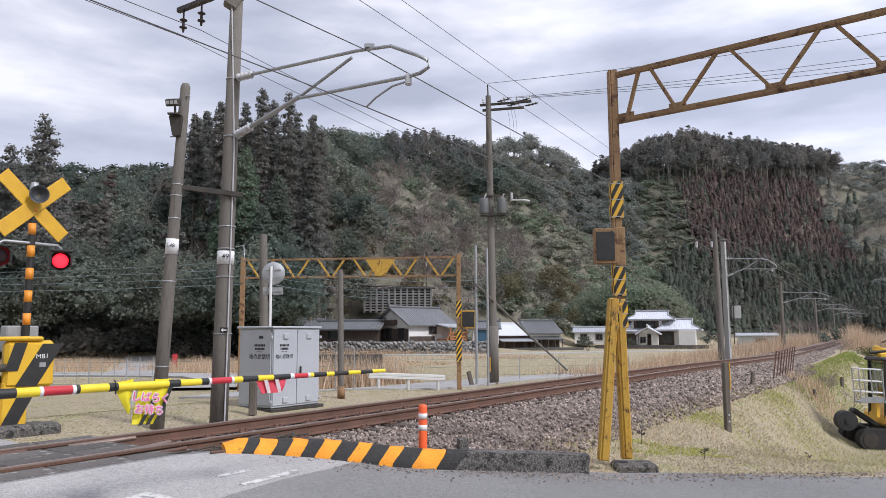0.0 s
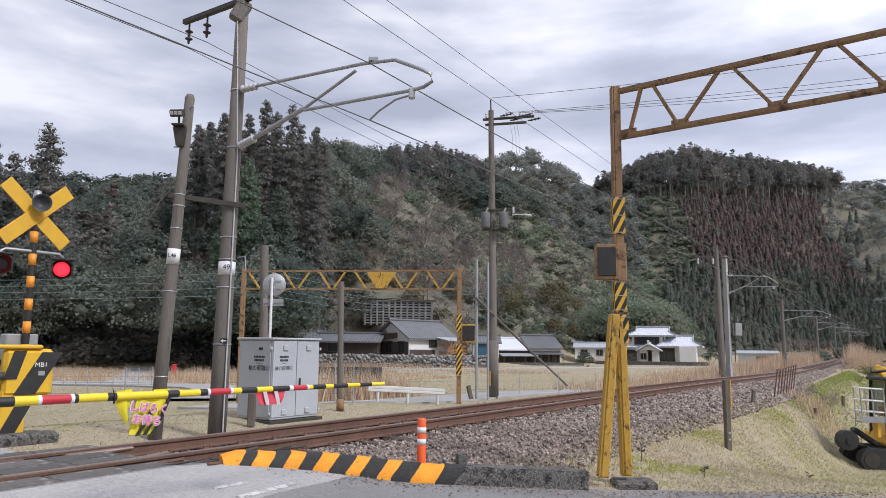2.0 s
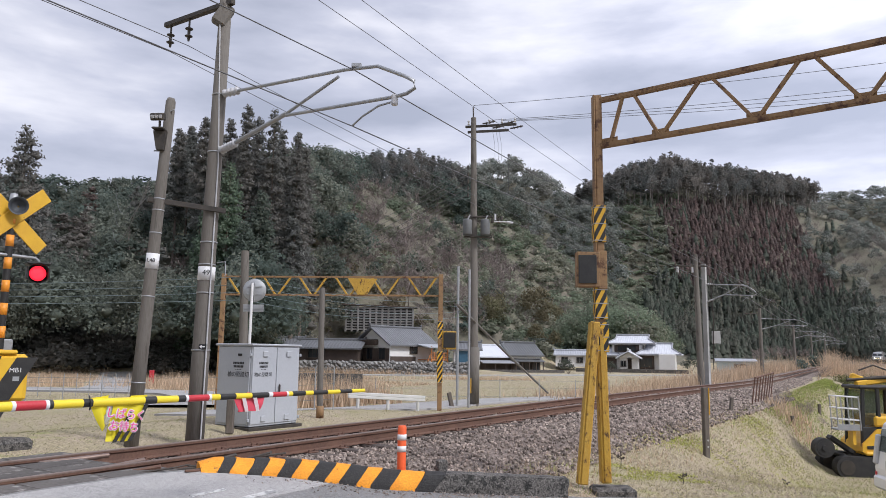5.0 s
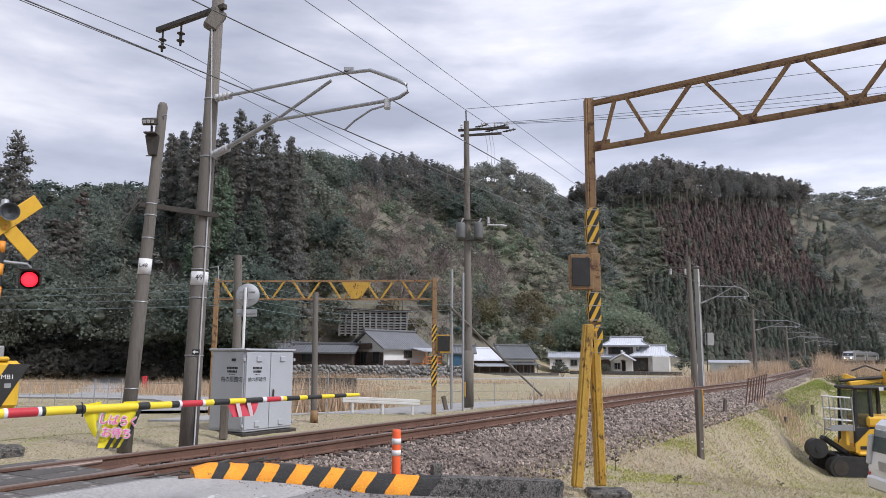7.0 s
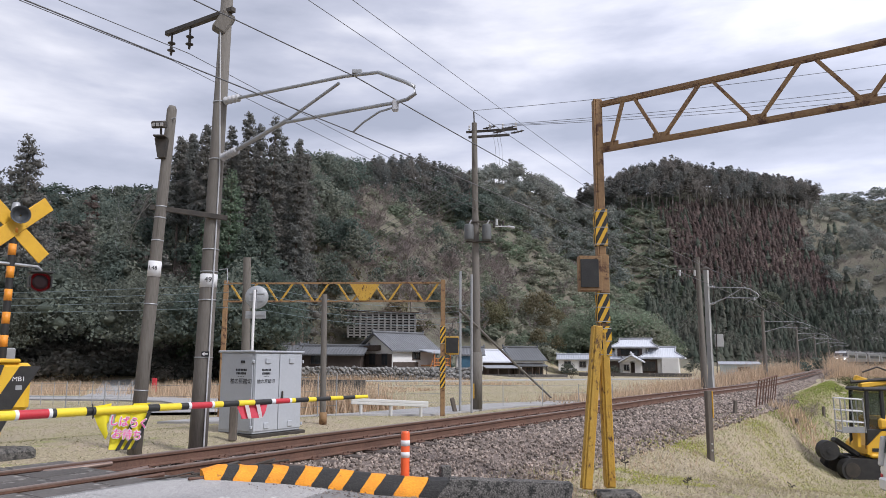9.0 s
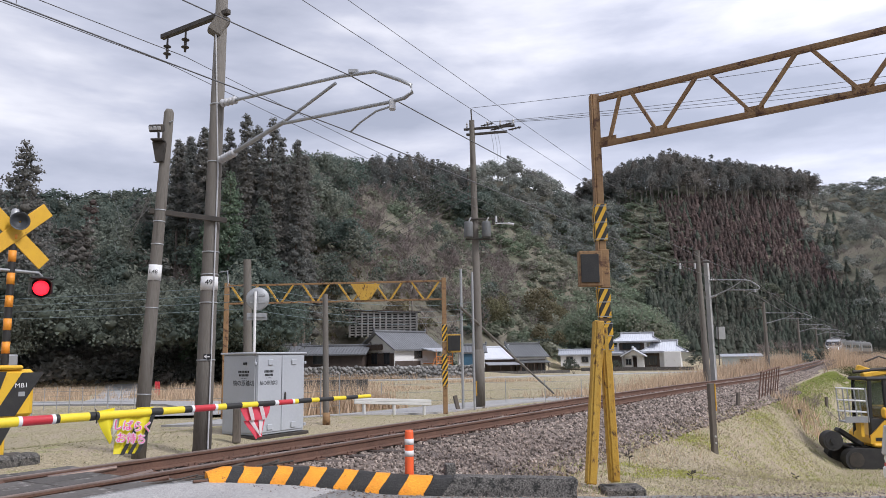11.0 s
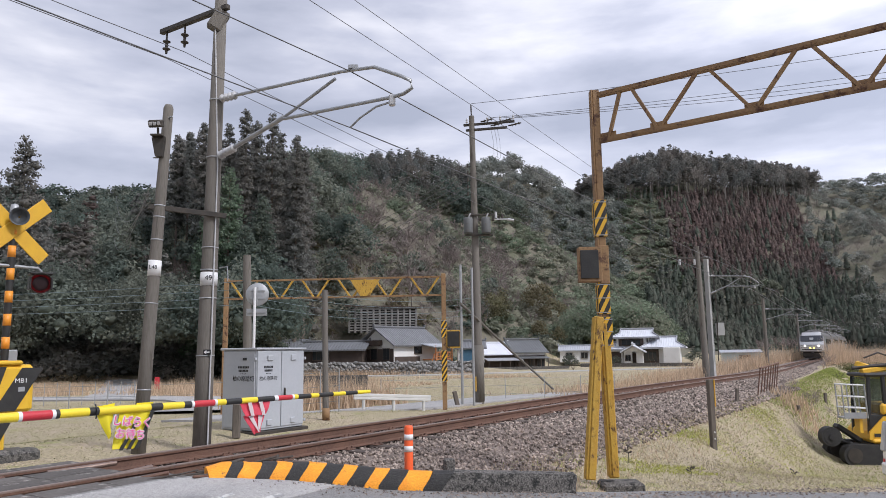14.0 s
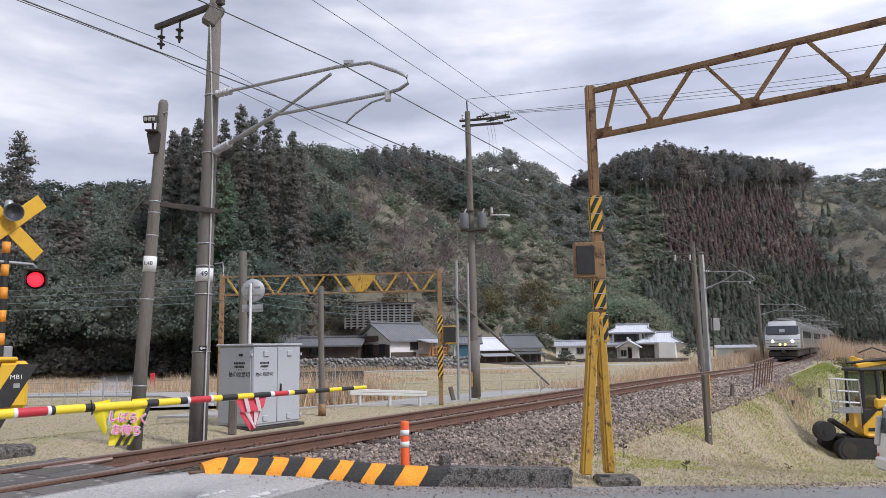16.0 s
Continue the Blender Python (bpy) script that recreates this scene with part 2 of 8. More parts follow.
    tr, sh = nd.new("ShaderNodeBsdfTranslucent"), nd.new("ShaderNodeMixShader")
    lk.new(col, tr.inputs["Color"])
    sh.inputs[0].default_value = leaf
    lk.new(bs.outputs[0], sh.inputs[1])
    lk.new(tr.outputs[0], sh.inputs[2])
    lk.new(sh.outputs[0], nd["Material Output"].inputs["Surface"])
    return m


M_CEDAR = foliage("cedar_foliage", (0.184, 0.196, 0.184), (0.248, 0.229, 0.204), 0.25)
M_CEDARGREEN = foliage("green_cedar_foliage", (0.155, 0.215, 0.149), (0.195, 0.238, 0.17), 0.15)
M_BLUECEDAR = foliage("blue_green_foliage", (0.115, 0.145, 0.121), (0.14, 0.162, 0.128), 0.15)
M_BROAD = foliage("evergreen_foliage", (0.115, 0.149, 0.128), (0.186, 0.2, 0.161), 0.35)
# paler, greyer copy of the evergreen leaves: distance haze is put into the colour
M_HAZEWOOD = foliage("hazed_wood_foliage", (0.243, 0.271, 0.244), (0.307, 0.308, 0.274), 0.30)
M_OPEN = foliage("open_slope_foliage", (0.207, 0.252, 0.176), (0.288, 0.286, 0.223), 0.30)
M_BROWNWOOD = foliage("brown_conifer_foliage", (0.194, 0.141, 0.129), (0.157, 0.129, 0.116), 0.22, cell=0.3)
M_HILLCONIFER = foliage("hill_conifer_foliage", (0.115, 0.138, 0.109), (0.145, 0.148, 0.121), 0.25, cell=0.3)
M_BAMBOO = foliage("bamboo_foliage", (0.15, 0.145, 0.085), (0.185, 0.16, 0.1), 0.30)
M_BARK = mat("bark", (0.14, 0.11, 0.09), (0.09, 0.07, 0.058), (0.20, 0.165, 0.14), rough=0.95, scale=1.5, fine=12)
M_FLOOR = mat("forest_floor", (0.150, 0.138, 0.100), (0.118, 0.130, 0.082), (0.195, 0.165, 0.135), rough=0.95, scale=0.06, fine=0.9, bump=0.8, depth=0.4)
M_YARD = mat("bare_earth", (0.30, 0.26, 0.20), (0.22, 0.19, 0.14), rough=0.95, scale=0.8, fine=20, bump=0.6, depth=0.03)
M_BED = mat("ballast_bed", (0.20, 0.158, 0.132), (0.14, 0.108, 0.09), (0.30, 0.245, 0.21), rough=0.95, scale=0.45, fine=20, bump=1.0, depth=0.04, grain=0.6, grain_scale=30)
M_GATEYELLOW = mat("machine_yellow", (0.78, 0.48, 0.03), (0.70, 0.41, 0.03), rough=0.45, scale=4, stain=(0.42, 0.24, 0.06), stain_at=0.67, bump=0.1)
M_PALEBARK = mat("pale_bark", (0.231, 0.209, 0.187), (0.176, 0.154, 0.138), (0.275, 0.253, 0.231), rough=0.95, scale=1.5, fine=12)
# ---------- mesh kit ----------
class Geo:
    """Collects verts and faces of one part, in metres."""

    def __init__(self):
        self.v, self.f, self.s = [], [], []

    def add(self, verts, faces, smooth=False):
        k = len(self.v)
        self.v += [tuple(p) for p in verts]
        self.f += [tuple(i + k for i in f) for f in faces]
        self.s += [smooth] * len(faces)
        return self

    def box(self, c, size, m=None, bevel=0.0):
        """A box round c, its edges cut by bevel; m turns it about c."""
        hx, hy, hz = (s / 2 for s in size)
        b = min(bevel, hx * 0.9, hy * 0.9, hz * 0.9)
        turn = m.to_3x3() if m else Matrix.Identity(3)
        c = Vector(c)
        if b <= 0:
            vs = [Vector((x * hx, y * hy, z * hz)) for x in (-1, 1) for y in (-1, 1) for z in (-1, 1)]
            fs = [(0, 1, 3, 2), (4, 6, 7, 5), (0, 4, 5, 1), (2, 3, 7, 6), (0, 2, 6, 4), (1, 5, 7, 3)]
        else:
            vs, key = [], {}
            for x in (-1, 1):
                for y in (-1, 1):
                    for z in (-1, 1):
                        for ax in range(3):
                            p = [x * (hx - b), y * (hy - b), z * (hz - b)]
                            p[ax] = (x * hx, y * hy, z * hz)[ax]
                            key[x, y, z, ax] = len(vs)
                            vs.append(Vector(p))
            fs = []
            S = (-1, 1)
            for s in S:
                for ax in range(3):
                    o = [q for q in range(3) if q != ax]
                    ring = []
                    for p, q in ((-1, -1), (1, -1), (1, 1), (-1, 1)):
                        t = [0, 0, 0]
                        t[ax], t[o[0]], t[o[1]] = s, p, q
                        ring.append(key[t[0], t[1], t[2], ax])
                    fs.append(ring if (s > 0) == (ax != 1) else ring[::-1])
            for ax in range(3):
                o = [q for q in range(3) if q != ax]
                for p in S:
                    for q in S:
                        a, d = [0, 0, 0], [0, 0, 0]
                        a[ax], a[o[0]], a[o[1]] = -1, p, q
                        d[ax], d[o[0]], d[o[1]] = 1, p, q
                        ring = [key[(*a, o[0])], key[(*d, o[0])], key[(*d, o[1])], key[(*a, o[1])]]
                        fs.append(ring if p * q * (1 if ax != 1 else -1) > 0 else ring[::-1])
            for x in S:
                for y in S:
                    for z in S:
                        ring = [key[x, y, z, k] for k in range(3)]
                        fs.append(ring if x * y * z > 0 else ring[::-1])
        return self.add([c + turn @ p for p in vs], fs)

    def rod(self, a, b, r0, r1=None, n=10, caps=True, smooth=True):
        """A round bar from a to b."""
        a, b = Vector(a), Vector(b)
        r1 = r0 if r1 is None else r1
        w = (b - a).normalized()
        p = w.cross(Vector((0, 0, 1)) if abs(w.z) < 0.9 else Vector((1, 0, 0))).normalized()
        q = w.cross(p)
        vs = []
        for c, r in ((a, r0), (b, r1)):
            vs += [c + r * (math.cos(2 * math.pi * i / n) * p + math.sin(2 * math.pi * i / n) * q) for i in range(n)]
        self.add(vs, [(i, (i + 1) % n, n + (i + 1) % n, n + i) for i in range(n)], smooth)
        if caps:
            self.add(vs[:n], [tuple(range(n))[::-1]])
            self.add(vs[n:], [tuple(range(n))])
        return self

    def tube(self, pts, r, n=8):
        """A bent round bar through the points."""
        pts = [Vector(p) for p in pts]
        vs = []
        up = Vector((0, 0, 1))
        for i, p in enumerate(pts):
            w = (pts[min(i + 1, len(pts) - 1)] - pts[max(i - 1, 0)]).normalized()
            a = w.cross(up)
            a = a.normalized() if a.length > 0.05 else Vector((1, 0, 0))
            b = w.cross(a)
            rr = r[i] if isinstance(r, (list, tuple)) else r
            vs += [p + rr * (math.cos(2 * math.pi * k / n) * a + math.sin(2 * math.pi * k / n) * b) for k in range(n)]
        fs = [(i * n + k, i * n + (k + 1) % n, (i + 1) * n + (k + 1) % n, (i + 1) * n + k) for i in range(len(pts) - 1) for k in range(n)]
        self.add(vs, fs, True)
        self.add(vs[:n], [tuple(range(n))[::-1]])
        return self.add(vs[-n:], [tuple(range(n))])

    def lathe(self, prof, c=(0, 0, 0), m=None, n=16):
        """Turns (radius, height) pairs round z."""
        turn = m.to_3x3() if m else Matrix.Identity(3)
        c = Vector(c)
        vs = [c + turn @ Vector((r * math.cos(2 * math.pi * k / n), r * math.sin(2 * math.pi * k / n), z)) for r, z in prof for k in range(n)]
        fs = [(i * n + k, i * n + (k + 1) % n, (i + 1) * n + (k + 1) % n, (i + 1) * n + k) for i in range(len(prof) - 1) for k in range(n)]
        return self.add(vs, fs, True)

    def prism(self, outline, lo, hi, m=None):
        """Pushes an outline in the xy plane from z = lo to hi, then moves it by m."""
        m = m or Matrix.Identity(4)
        n = len(outline)
        vs = [m @ Vector((x, y, z)) for z in (lo, hi) for x, y in outline]
        return self.add(vs, [tuple(range(n))[::-1], tuple(range(n, 2 * n))] + [(i, (i + 1) % n, n + (i + 1) % n, n + i) for i in range(n)])

    def mesh(self, name):
        me = bpy.data.meshes.new(name)
        me.from_pydata(self.v, [], self.f)
        me.polygons.foreach_set("use_smooth", self.s)
        me.update()
        return me


def part(name, geo, material, parent=None, label="", at=None):
    me = geo.mesh(name) if isinstance(geo, Geo) else geo
    if not me.materials:
        me.materials.append(material)
    ob = new(name, me)
    if parent:
        ob.parent = parent
    if at:
        ob.matrix_basis = at
    return tagged(ob, label)


def thing(name, at, label, category, group="", kind=""):
    ob = new(name)
    ob.empty_display_size = 0.1
    ob.matrix_basis = at
    return tagged(ob, label, category, group, kind)


def np_mesh(name, verts, faces, material, smooth=False):
    """A mesh from arrays of equal-sided faces."""
    me = bpy.data.meshes.new(name)
    k = faces.shape[1]
    me.vertices.add(len(verts))
    me.vertices.foreach_set("co", verts.astype(np.float32).ravel())
    me.loops.add(faces.size)
    me.loops.foreach_set("vertex_index", faces.astype(np.int32).ravel())
    me.polygons.add(len(faces))
    me.polygons.foreach_set("loop_start", np.arange(0, faces.size, k, dtype=np.int32))
    me.polygons.foreach_set("use_smooth", np.full(len(faces), smooth))
    me.update(calc_edges=True)
    me.materials.append(material)
    return me


# ---------- plan ----------
U = np.array((0.558, 0.830))      # along the track, away from the crossing
N = np.array((-0.830, 0.558))     # across it, to the far side
TRACK_N, RAIL_Z = 7.60, 0.42


CURVES = [(0.062, 20.0, 55.0), (-0.02, 80.0, 120.0), (-0.15, 180.0, 240.0)]   # turn in radians, from, to


def dev(s):
    """How far the bends have carried the track to the far side."""
    s = np.asarray(s, float)
    out = np.zeros_like(s)
    for turn, a, b in CURVES:
        d = np.clip(s - a, 0, b - a)
        out = out + turn * (d * d / (2 * (b - a)) + np.maximum(0, s - b))
    return out


def dip(s):
    """The line falls a little past the crossing and rises again."""
    return -0.30 * smooth(20, 62, np.asarray(s, float)) + 0.35 * smooth(95, 170, np.asarray(s, float))


def track(s, off=0.0):
    """A point of the track's middle line and its heading, off metres to the far side."""
    a = sum(turn * min(max((s - a0) / (b0 - a0), 0.0), 1.0) for turn, a0, b0 in CURVES)
    p = U * s + N * (TRACK_N + float(dev(s)))
    side = N * math.cos(a) - U * math.sin(a)
    return p + side * off, math.atan2(U[1], U[0]) + a


def smooth(a, b, x):
    t = np.clip((x - a) / (b - a), 0, 1)
    return t * t * (3 - 2 * t)


def across(x, y):
    """Along and across coordinates, following the curve."""
    s = U[0] * x + U[1] * y
    n = N[0] * x + N[1] * y - TRACK_N
    return s, n - dev(s)


# ridges: (x, y, height of the ground) along the crest, and how far the slope reaches down
RIDGES = [
    (70, [(-330, 140, 26), (-150, 150, 20), (-95, 150, 22), (-62, 152, 26), (-38, 160, 38), (-22, 190, 48), (-8, 210, 44)]),
    (105, [(-120, 330, 70), (-60, 300, 76), (-32, 290, 72), (-18, 290, 72), (-4, 290, 72), (12, 290, 66), (40, 300, 46), (60, 310, 22)]),
    (120, [(0, 430, 104), (28, 420, 105), (48, 420, 108), (62, 425, 102), (80, 440, 92), (110, 450, 90)]),
    (150, [(85, 430, 70), (108, 420, 92), (125, 420, 100), (142, 420, 104), (165, 420, 100), (188, 420, 97), (212, 420, 93), (250, 420, 66), (300, 400, 50), (380, 380, 44)]),
    (120, [(212, 420, 88), (225, 360, 60), (235, 300, 36), (245, 250, 16)]),
    (220, [(200, 720, 140), (330, 700, 150), (420, 690, 158), (600, 640, 170), (760, 420, 150)]),
    (200, [(-700, 300, 110), (-420, 280, 84), (-300, 330, 70), (-120, 420, 90)]),
    (200, [(760, 420, 120), (740, 0, 110), (600, -420, 100), (0, -600, 110), (-600, -420, 100), (-720, 0, 110), (-700, 300, 110)]),
]


def ground_z(x, y):
    x, y = np.asarray(x, float), np.asarray(y, float)
    s, n = across(x, y)
    # valley floor, a little lower than the crossing
    z = -0.15 - 1.1 * smooth(14, 70, np.hypot(x, y)) - 0.1 * smooth(9, 14, n)
    z = z + (0.10 - z) * smooth(2.0, 3.5, n) * (1 - smooth(5.5, 9.0, n)) * (1 - smooth(14, 21, s))
    # the yard on this side, lower still, with a bank beyond it
    right = smooth(3.4, 5.7, -n) * smooth(10.5, 19.5, s)
    z = z - 1.34 * right * (1 - 0.6 * smooth(28, 46, s))
    # the track's bed and the road's rise to it
    bed = 1 - smooth(3.2, 4.6, np.abs(n))
    z = z + (np.interp(np.abs(n), (1.2, 2.9, 3.6), (0.18, 0.03, 0.0)) + dip(s) - z) * bed
    # a grassy bank between the line and the yard's far end
    z = z + 0.95 * smooth(33, 46, s) * (1 - smooth(85, 115, s)) * smooth(2.0, 5.0, -n) * (1 - smooth(8, 24, -n))
    near = np.maximum(1 - smooth(7.9, 8.5, y - 0.13 * x), 1 - smooth(3.4, 4.6, s)) * (1 - smooth(6.5, 9, n)) * (1 - smooth(18, 30, np.hypot(x, y)))
    near = near * (1 - smooth(0.8, 1.8, n) * smooth(4.4, 5.8, s))
    ramp = np.interp(-n, (-6, -1.4, 1.1, 2.6, 4.4), (0.05, 0.36, 0.36, 0.10, -0.02))
    z = z + (ramp - z) * near
    # hills
    hill = np.zeros_like(z)
    for reach, pts in RIDGES:
        pts = np.array(pts, float)
        best = np.zeros_like(z)
        for a, b in zip(pts[:-1], pts[1:]):
            ab = b[:2] - a[:2]
            t = np.clip(((x - a[0]) * ab[0] + (y - a[1]) * ab[1]) / (ab @ ab), 0, 1)
            d = np.hypot(x - a[0] - t * ab[0], y - a[1] - t * ab[1])
            best = np.maximum(best, (a[2] + t * (b[2] - a[2])) * (1 - smooth(0, 1, d / reach) ** 0.8))
        hill = np.maximum(hill, best)
    hill = hill * (1 - (1 - smooth(6, 24, np.abs(n))) * (1 - smooth(230, 300, s)))
    for px, py, r in ((-8, 106, 20), (17, 132, 13), (38, 142, 17), (47, 112, 12)):
        hill = hill * smooth(r * 0.75, r * 1.3, np.hypot(x - px, y - py))
    return z + hill


def build_ground():
    t = np.linspace(-1, 1, 301)
    gx = 8 + 2.2 * np.sinh(t * 6.6)
    gy = 12 + 2.2 * np.sinh(t * 6.6)
    x, y = np.meshgrid(gx, gy)
    z = ground_z(x, y)
    far = smooth(30, 120, np.hypot(x, y))
    z = z + 2.2 * far * (np.sin(x * 0.11 + np.sin(y * 0.07) * 2) * np.cos(y * 0.13 + x * 0.05)) * smooth(3, 25, z)
    m = len(t)
    i = np.arange(m * m).reshape(m, m)
    f = np.stack([i[:-1, :-1], i[:-1, 1:], i[1:, 1:], i[1:, :-1]], -1).reshape(-1, 4)
    v = np.stack([x, y, z], -1).reshape(-1, 3)
    me = np_mesh("ground", v, f, M_GRASS, True)
    me.materials.append(M_FLOOR)
    me.materials.append(M_YARD)
    zc = z[:-1, :-1].ravel()
    cx, cy = x[:-1, :-1].ravel(), y[:-1, :-1].ravel()
    wood = (zc > -0.7) & (np.hypot(cx, cy) > 80) | (zc > 0.2) & (np.hypot(cx, cy) > 60)
    me.polygons.foreach_set("material_index", wood.astype(np.int32))
    return part("ground", me, M_GRASS)


ground = tagged(build_ground(), "dry winter grass ground rising into wooded hills", "ground", kind="structure")
# ---------- track ----------
def at_track(s, off=0.0, z=0.0):
    p, a = track(s, off)
    return Matrix.Translation((p[0], p[1], z + float(dip(s)))) @ Matrix.Rotation(a, 4, "Z")


def sweep(profile, s0, s1, step, off, z):
    """A closed profile (across, up) drawn along the track."""
    g = Geo()
    ss = np.arange(s0, s1 + 0.01, step)
    n = len(profile)
    vs = []
    for s in ss:
        p, a = track(s, off)
        side = Vector((-math.sin(a), math.cos(a), 0))
        vs += [Vector((p[0], p[1], z + float(dip(s)))) + side * q + Vector((0, 0, h)) for q, h in profile]
    fs = [(i * n + k, i * n + (k + 1) % n, (i + 1) * n + (k + 1) % n, (i + 1) * n + k) for i in range(len(ss) - 1) for k in range(n)]
    g.add(vs, fs)
    g.add(vs[:n], [tuple(range(n))[::-1]])
    return g.add(vs[-n:], [tuple(range(n))])


RAIL_FOOT = [(-0.06, 0), (0.06, 0), (0.06, 0.012), (0.012, 0.03), (0.010, 0.105), (0.032, 0.115), (0.033, 0.137), (-0.033, 0.137), (-0.032, 0.115), (-0.010, 0.105), (-0.012, 0.03), (-0.06, 0.012)]
RAIL_HEAD = [(-0.031, 0), (0.031, 0), (0.031, 0.010), (0.022, 0.016), (-0.022, 0.016), (-0.031, 0.010)]
railway = thing("railway_track", pose(0, 0, 0), "single railway track with rusty rails on wooden sleepers in ballast", "railway track", kind="structure")
for off in (-0.556, 0.556):
    rail = part("rail", sweep(RAIL_FOOT, -30, 500, 2.0, off, RAIL_Z - 0.153), M_RAIL, railway, "rust-brown steel rail")
    part("rail_head", sweep(RAIL_HEAD, -30, 500, 2.0, off, RAIL_Z - 0.016), M_RAILTOP, rail, "worn running surface of the rail")
sleeper_geo = Geo().box((0, 0, 0), (0.21, 2.05, 0.14), bevel=0.015)
plate_geo = Geo()
for off in (-0.556, 0.556):
    plate_geo.box((0, off, 0.078), (0.17, 0.30, 0.014), bevel=0.004)
    for dx, dy in ((-0.05, -0.10), (0.05, 0.10), (0.05, -0.10), (-0.05, 0.10)):
        plate_geo.rod((dx, off + dy, 0.083), (dx, off + dy, 0.115), 0.018, 0.014, 6)
sleeper_me, plate_me = sleeper_geo.mesh("sleeper"), plate_geo.mesh("tie_plate")
rng = random.Random(4)
s = 5.2
while s < 120:
    at = at_track(s, rng.uniform(-0.03, 0.03), RAIL_Z - 0.235) @ pose(0, 0, 0, 0, 0, rng.uniform(-1.5, 1.5))
    sl = part("sleeper", sleeper_me, M_SLEEPER, railway, at=at)
    if s < 60:
        part("tie_plate", plate_me, M_RAIL, sl)
    s += 0.62


def stone_field(name, count, s0, s1, n0, n1, zf, size, seed, material):
    """Loose broken stones, each with its own corners."""
    r = np.random.default_rng(seed)
    base = np.array([(1, 0, 0), (-1, 0, 0), (0, 1, 0), (0, -1, 0), (0, 0, 1), (0, 0, -1)], float)
    tri = np.array([(0, 2, 4), (2, 1, 4), (1, 3, 4), (3, 0, 4), (2, 0, 5), (1, 2, 5), (3, 1, 5), (0, 3, 5)])
    ss = s0 + (s1 - s0) * r.random(count) ** 2.1
    nn = r.uniform(n0, n1, count)
    nn = np.where((ss > 34) & (nn < -2.3), -nn - 2.3, nn)
    px = U[0] * ss + N[0] * (TRACK_N + nn + dev(ss))
    py = U[1] * ss + N[1] * (TRACK_N + nn + dev(ss))
    pz = zf(nn) + dip(ss)
    v = base[None] * (1 + 0.5 * (r.random((count, 6, 1)) - 0.5)) + 0.25 * (r.random((count, 6, 3)) - 0.5)
    q = r.normal(size=(count, 4))
    q /= np.linalg.norm(q, axis=1, keepdims=True)
    w, x, y, z = q.T
    R = np.stack([1 - 2 * (y * y + z * z), 2 * (x * y - z * w), 2 * (x * z + y * w), 2 * (x * y + z * w), 1 - 2 * (x * x + z * z), 2 * (y * z - x * w),
                  2 * (x * z - y * w), 2 * (y * z + x * w), 1 - 2 * (x * x + y * y)], 1).reshape(-1, 3, 3)
    v = np.einsum("nij,nkj->nki", R, v) * (size * r.uniform(0.6, 1.5, (count, 1, 1)) * (0.55 + 0.45 * smooth(4, 40, ss) * 2)[:, None, None])
    v += np.stack([px, py, pz], 1)[:, None]
    f = (tri[None] + 6 * np.arange(count)[:, None, None]).reshape(-1, 3)
    return part(name, np_mesh(name, v.reshape(-1, 3), f, material), material)


def ballast_z(n):
    return np.interp(np.abs(n), (0, 0.9, 1.3, 2.8, 3.5), (0.232, 0.238, 0.24, 0.08, 0.02))


bed = part("ballast_bed", sweep([(-3.1, -0.25), (3.1, -0.25), (3.1, 0.02), (2.7, 0.06), (1.35, 0.22), (-1.35, 0.22), (-2.7, 0.06), (-3.1, 0.02)], 4.4, 500, 2.0, 0, 0.0), M_BED)
tagged(bed, "bed of grey-brown broken ballast under the track", "ballast", kind="structure")
stones = tagged(stone_field("ballast_stones", 34000, 4.5, 70, -3.5, 2.6, ballast_z, 0.040, 5, M_BALLAST), "loose rust-tinted grey ballast stones along the track", "ballast", kind="stuff")

# ---------- road over the crossing ----------
def road_sheet(name, outline, material, lift, step=0.35):
    """A sheet of road inside an outline, laid on the ground's shape with its own thickness."""
    xs, ys = [p[0] for p in outline], [p[1] for p in outline]
    bm = bmesh.new()
    face = bm.faces.new([bm.verts.new((x, y, 0)) for x, y in outline])
    for k in range(int((max(xs) - min(xs)) / step)):
        bmesh.ops.bisect_plane(bm, geom=bm.verts[:] + bm.edges[:] + bm.faces[:], plane_co=(min(xs) + (k + 0.5) * step, 0, 0), plane_no=(1, 0, 0))
    for k in range(int((max(ys) - min(ys)) / step)):
        bmesh.ops.bisect_plane(bm, geom=bm.verts[:] + bm.edges[:] + bm.faces[:], plane_co=(0, min(ys) + (k + 0.5) * step, 0), plane_no=(0, 1, 0))
    z = ground_z([v.co.x for v in bm.verts], [v.co.y for v in bm.verts])
    for v, h in zip(bm.verts, z):
        v.co.z = max(h, road_z(v.co.x, v.co.y)) + lift
    low = bmesh.ops.extrude_face_region(bm, geom=bm.faces[:])
    for v in low["geom"]:
        if isinstance(v, bmesh.types.BMVert):
            v.co.z -= 0.12
    bmesh.ops.recalc_face_normals(bm, faces=bm.faces[:])
    me = bpy.data.meshes.new(name)
    bm.to_mesh(me)
    bm.free()
    me.materials.append(material)
    return tagged(new(name, me), kind="structure")


def road_z(x, y):
    n = -(N[0] * x + N[1] * y - TRACK_N)
    return float(np.interp(n, (-6, -1.4, 1.1, 2.6, 4.4), (0.05, 0.38, 0.38, 0.12, 0.0)))


def sn(s, n):
    return (U[0] * s + N[0] * (TRACK_N + n), U[1] * s + N[1] * (TRACK_N + n))


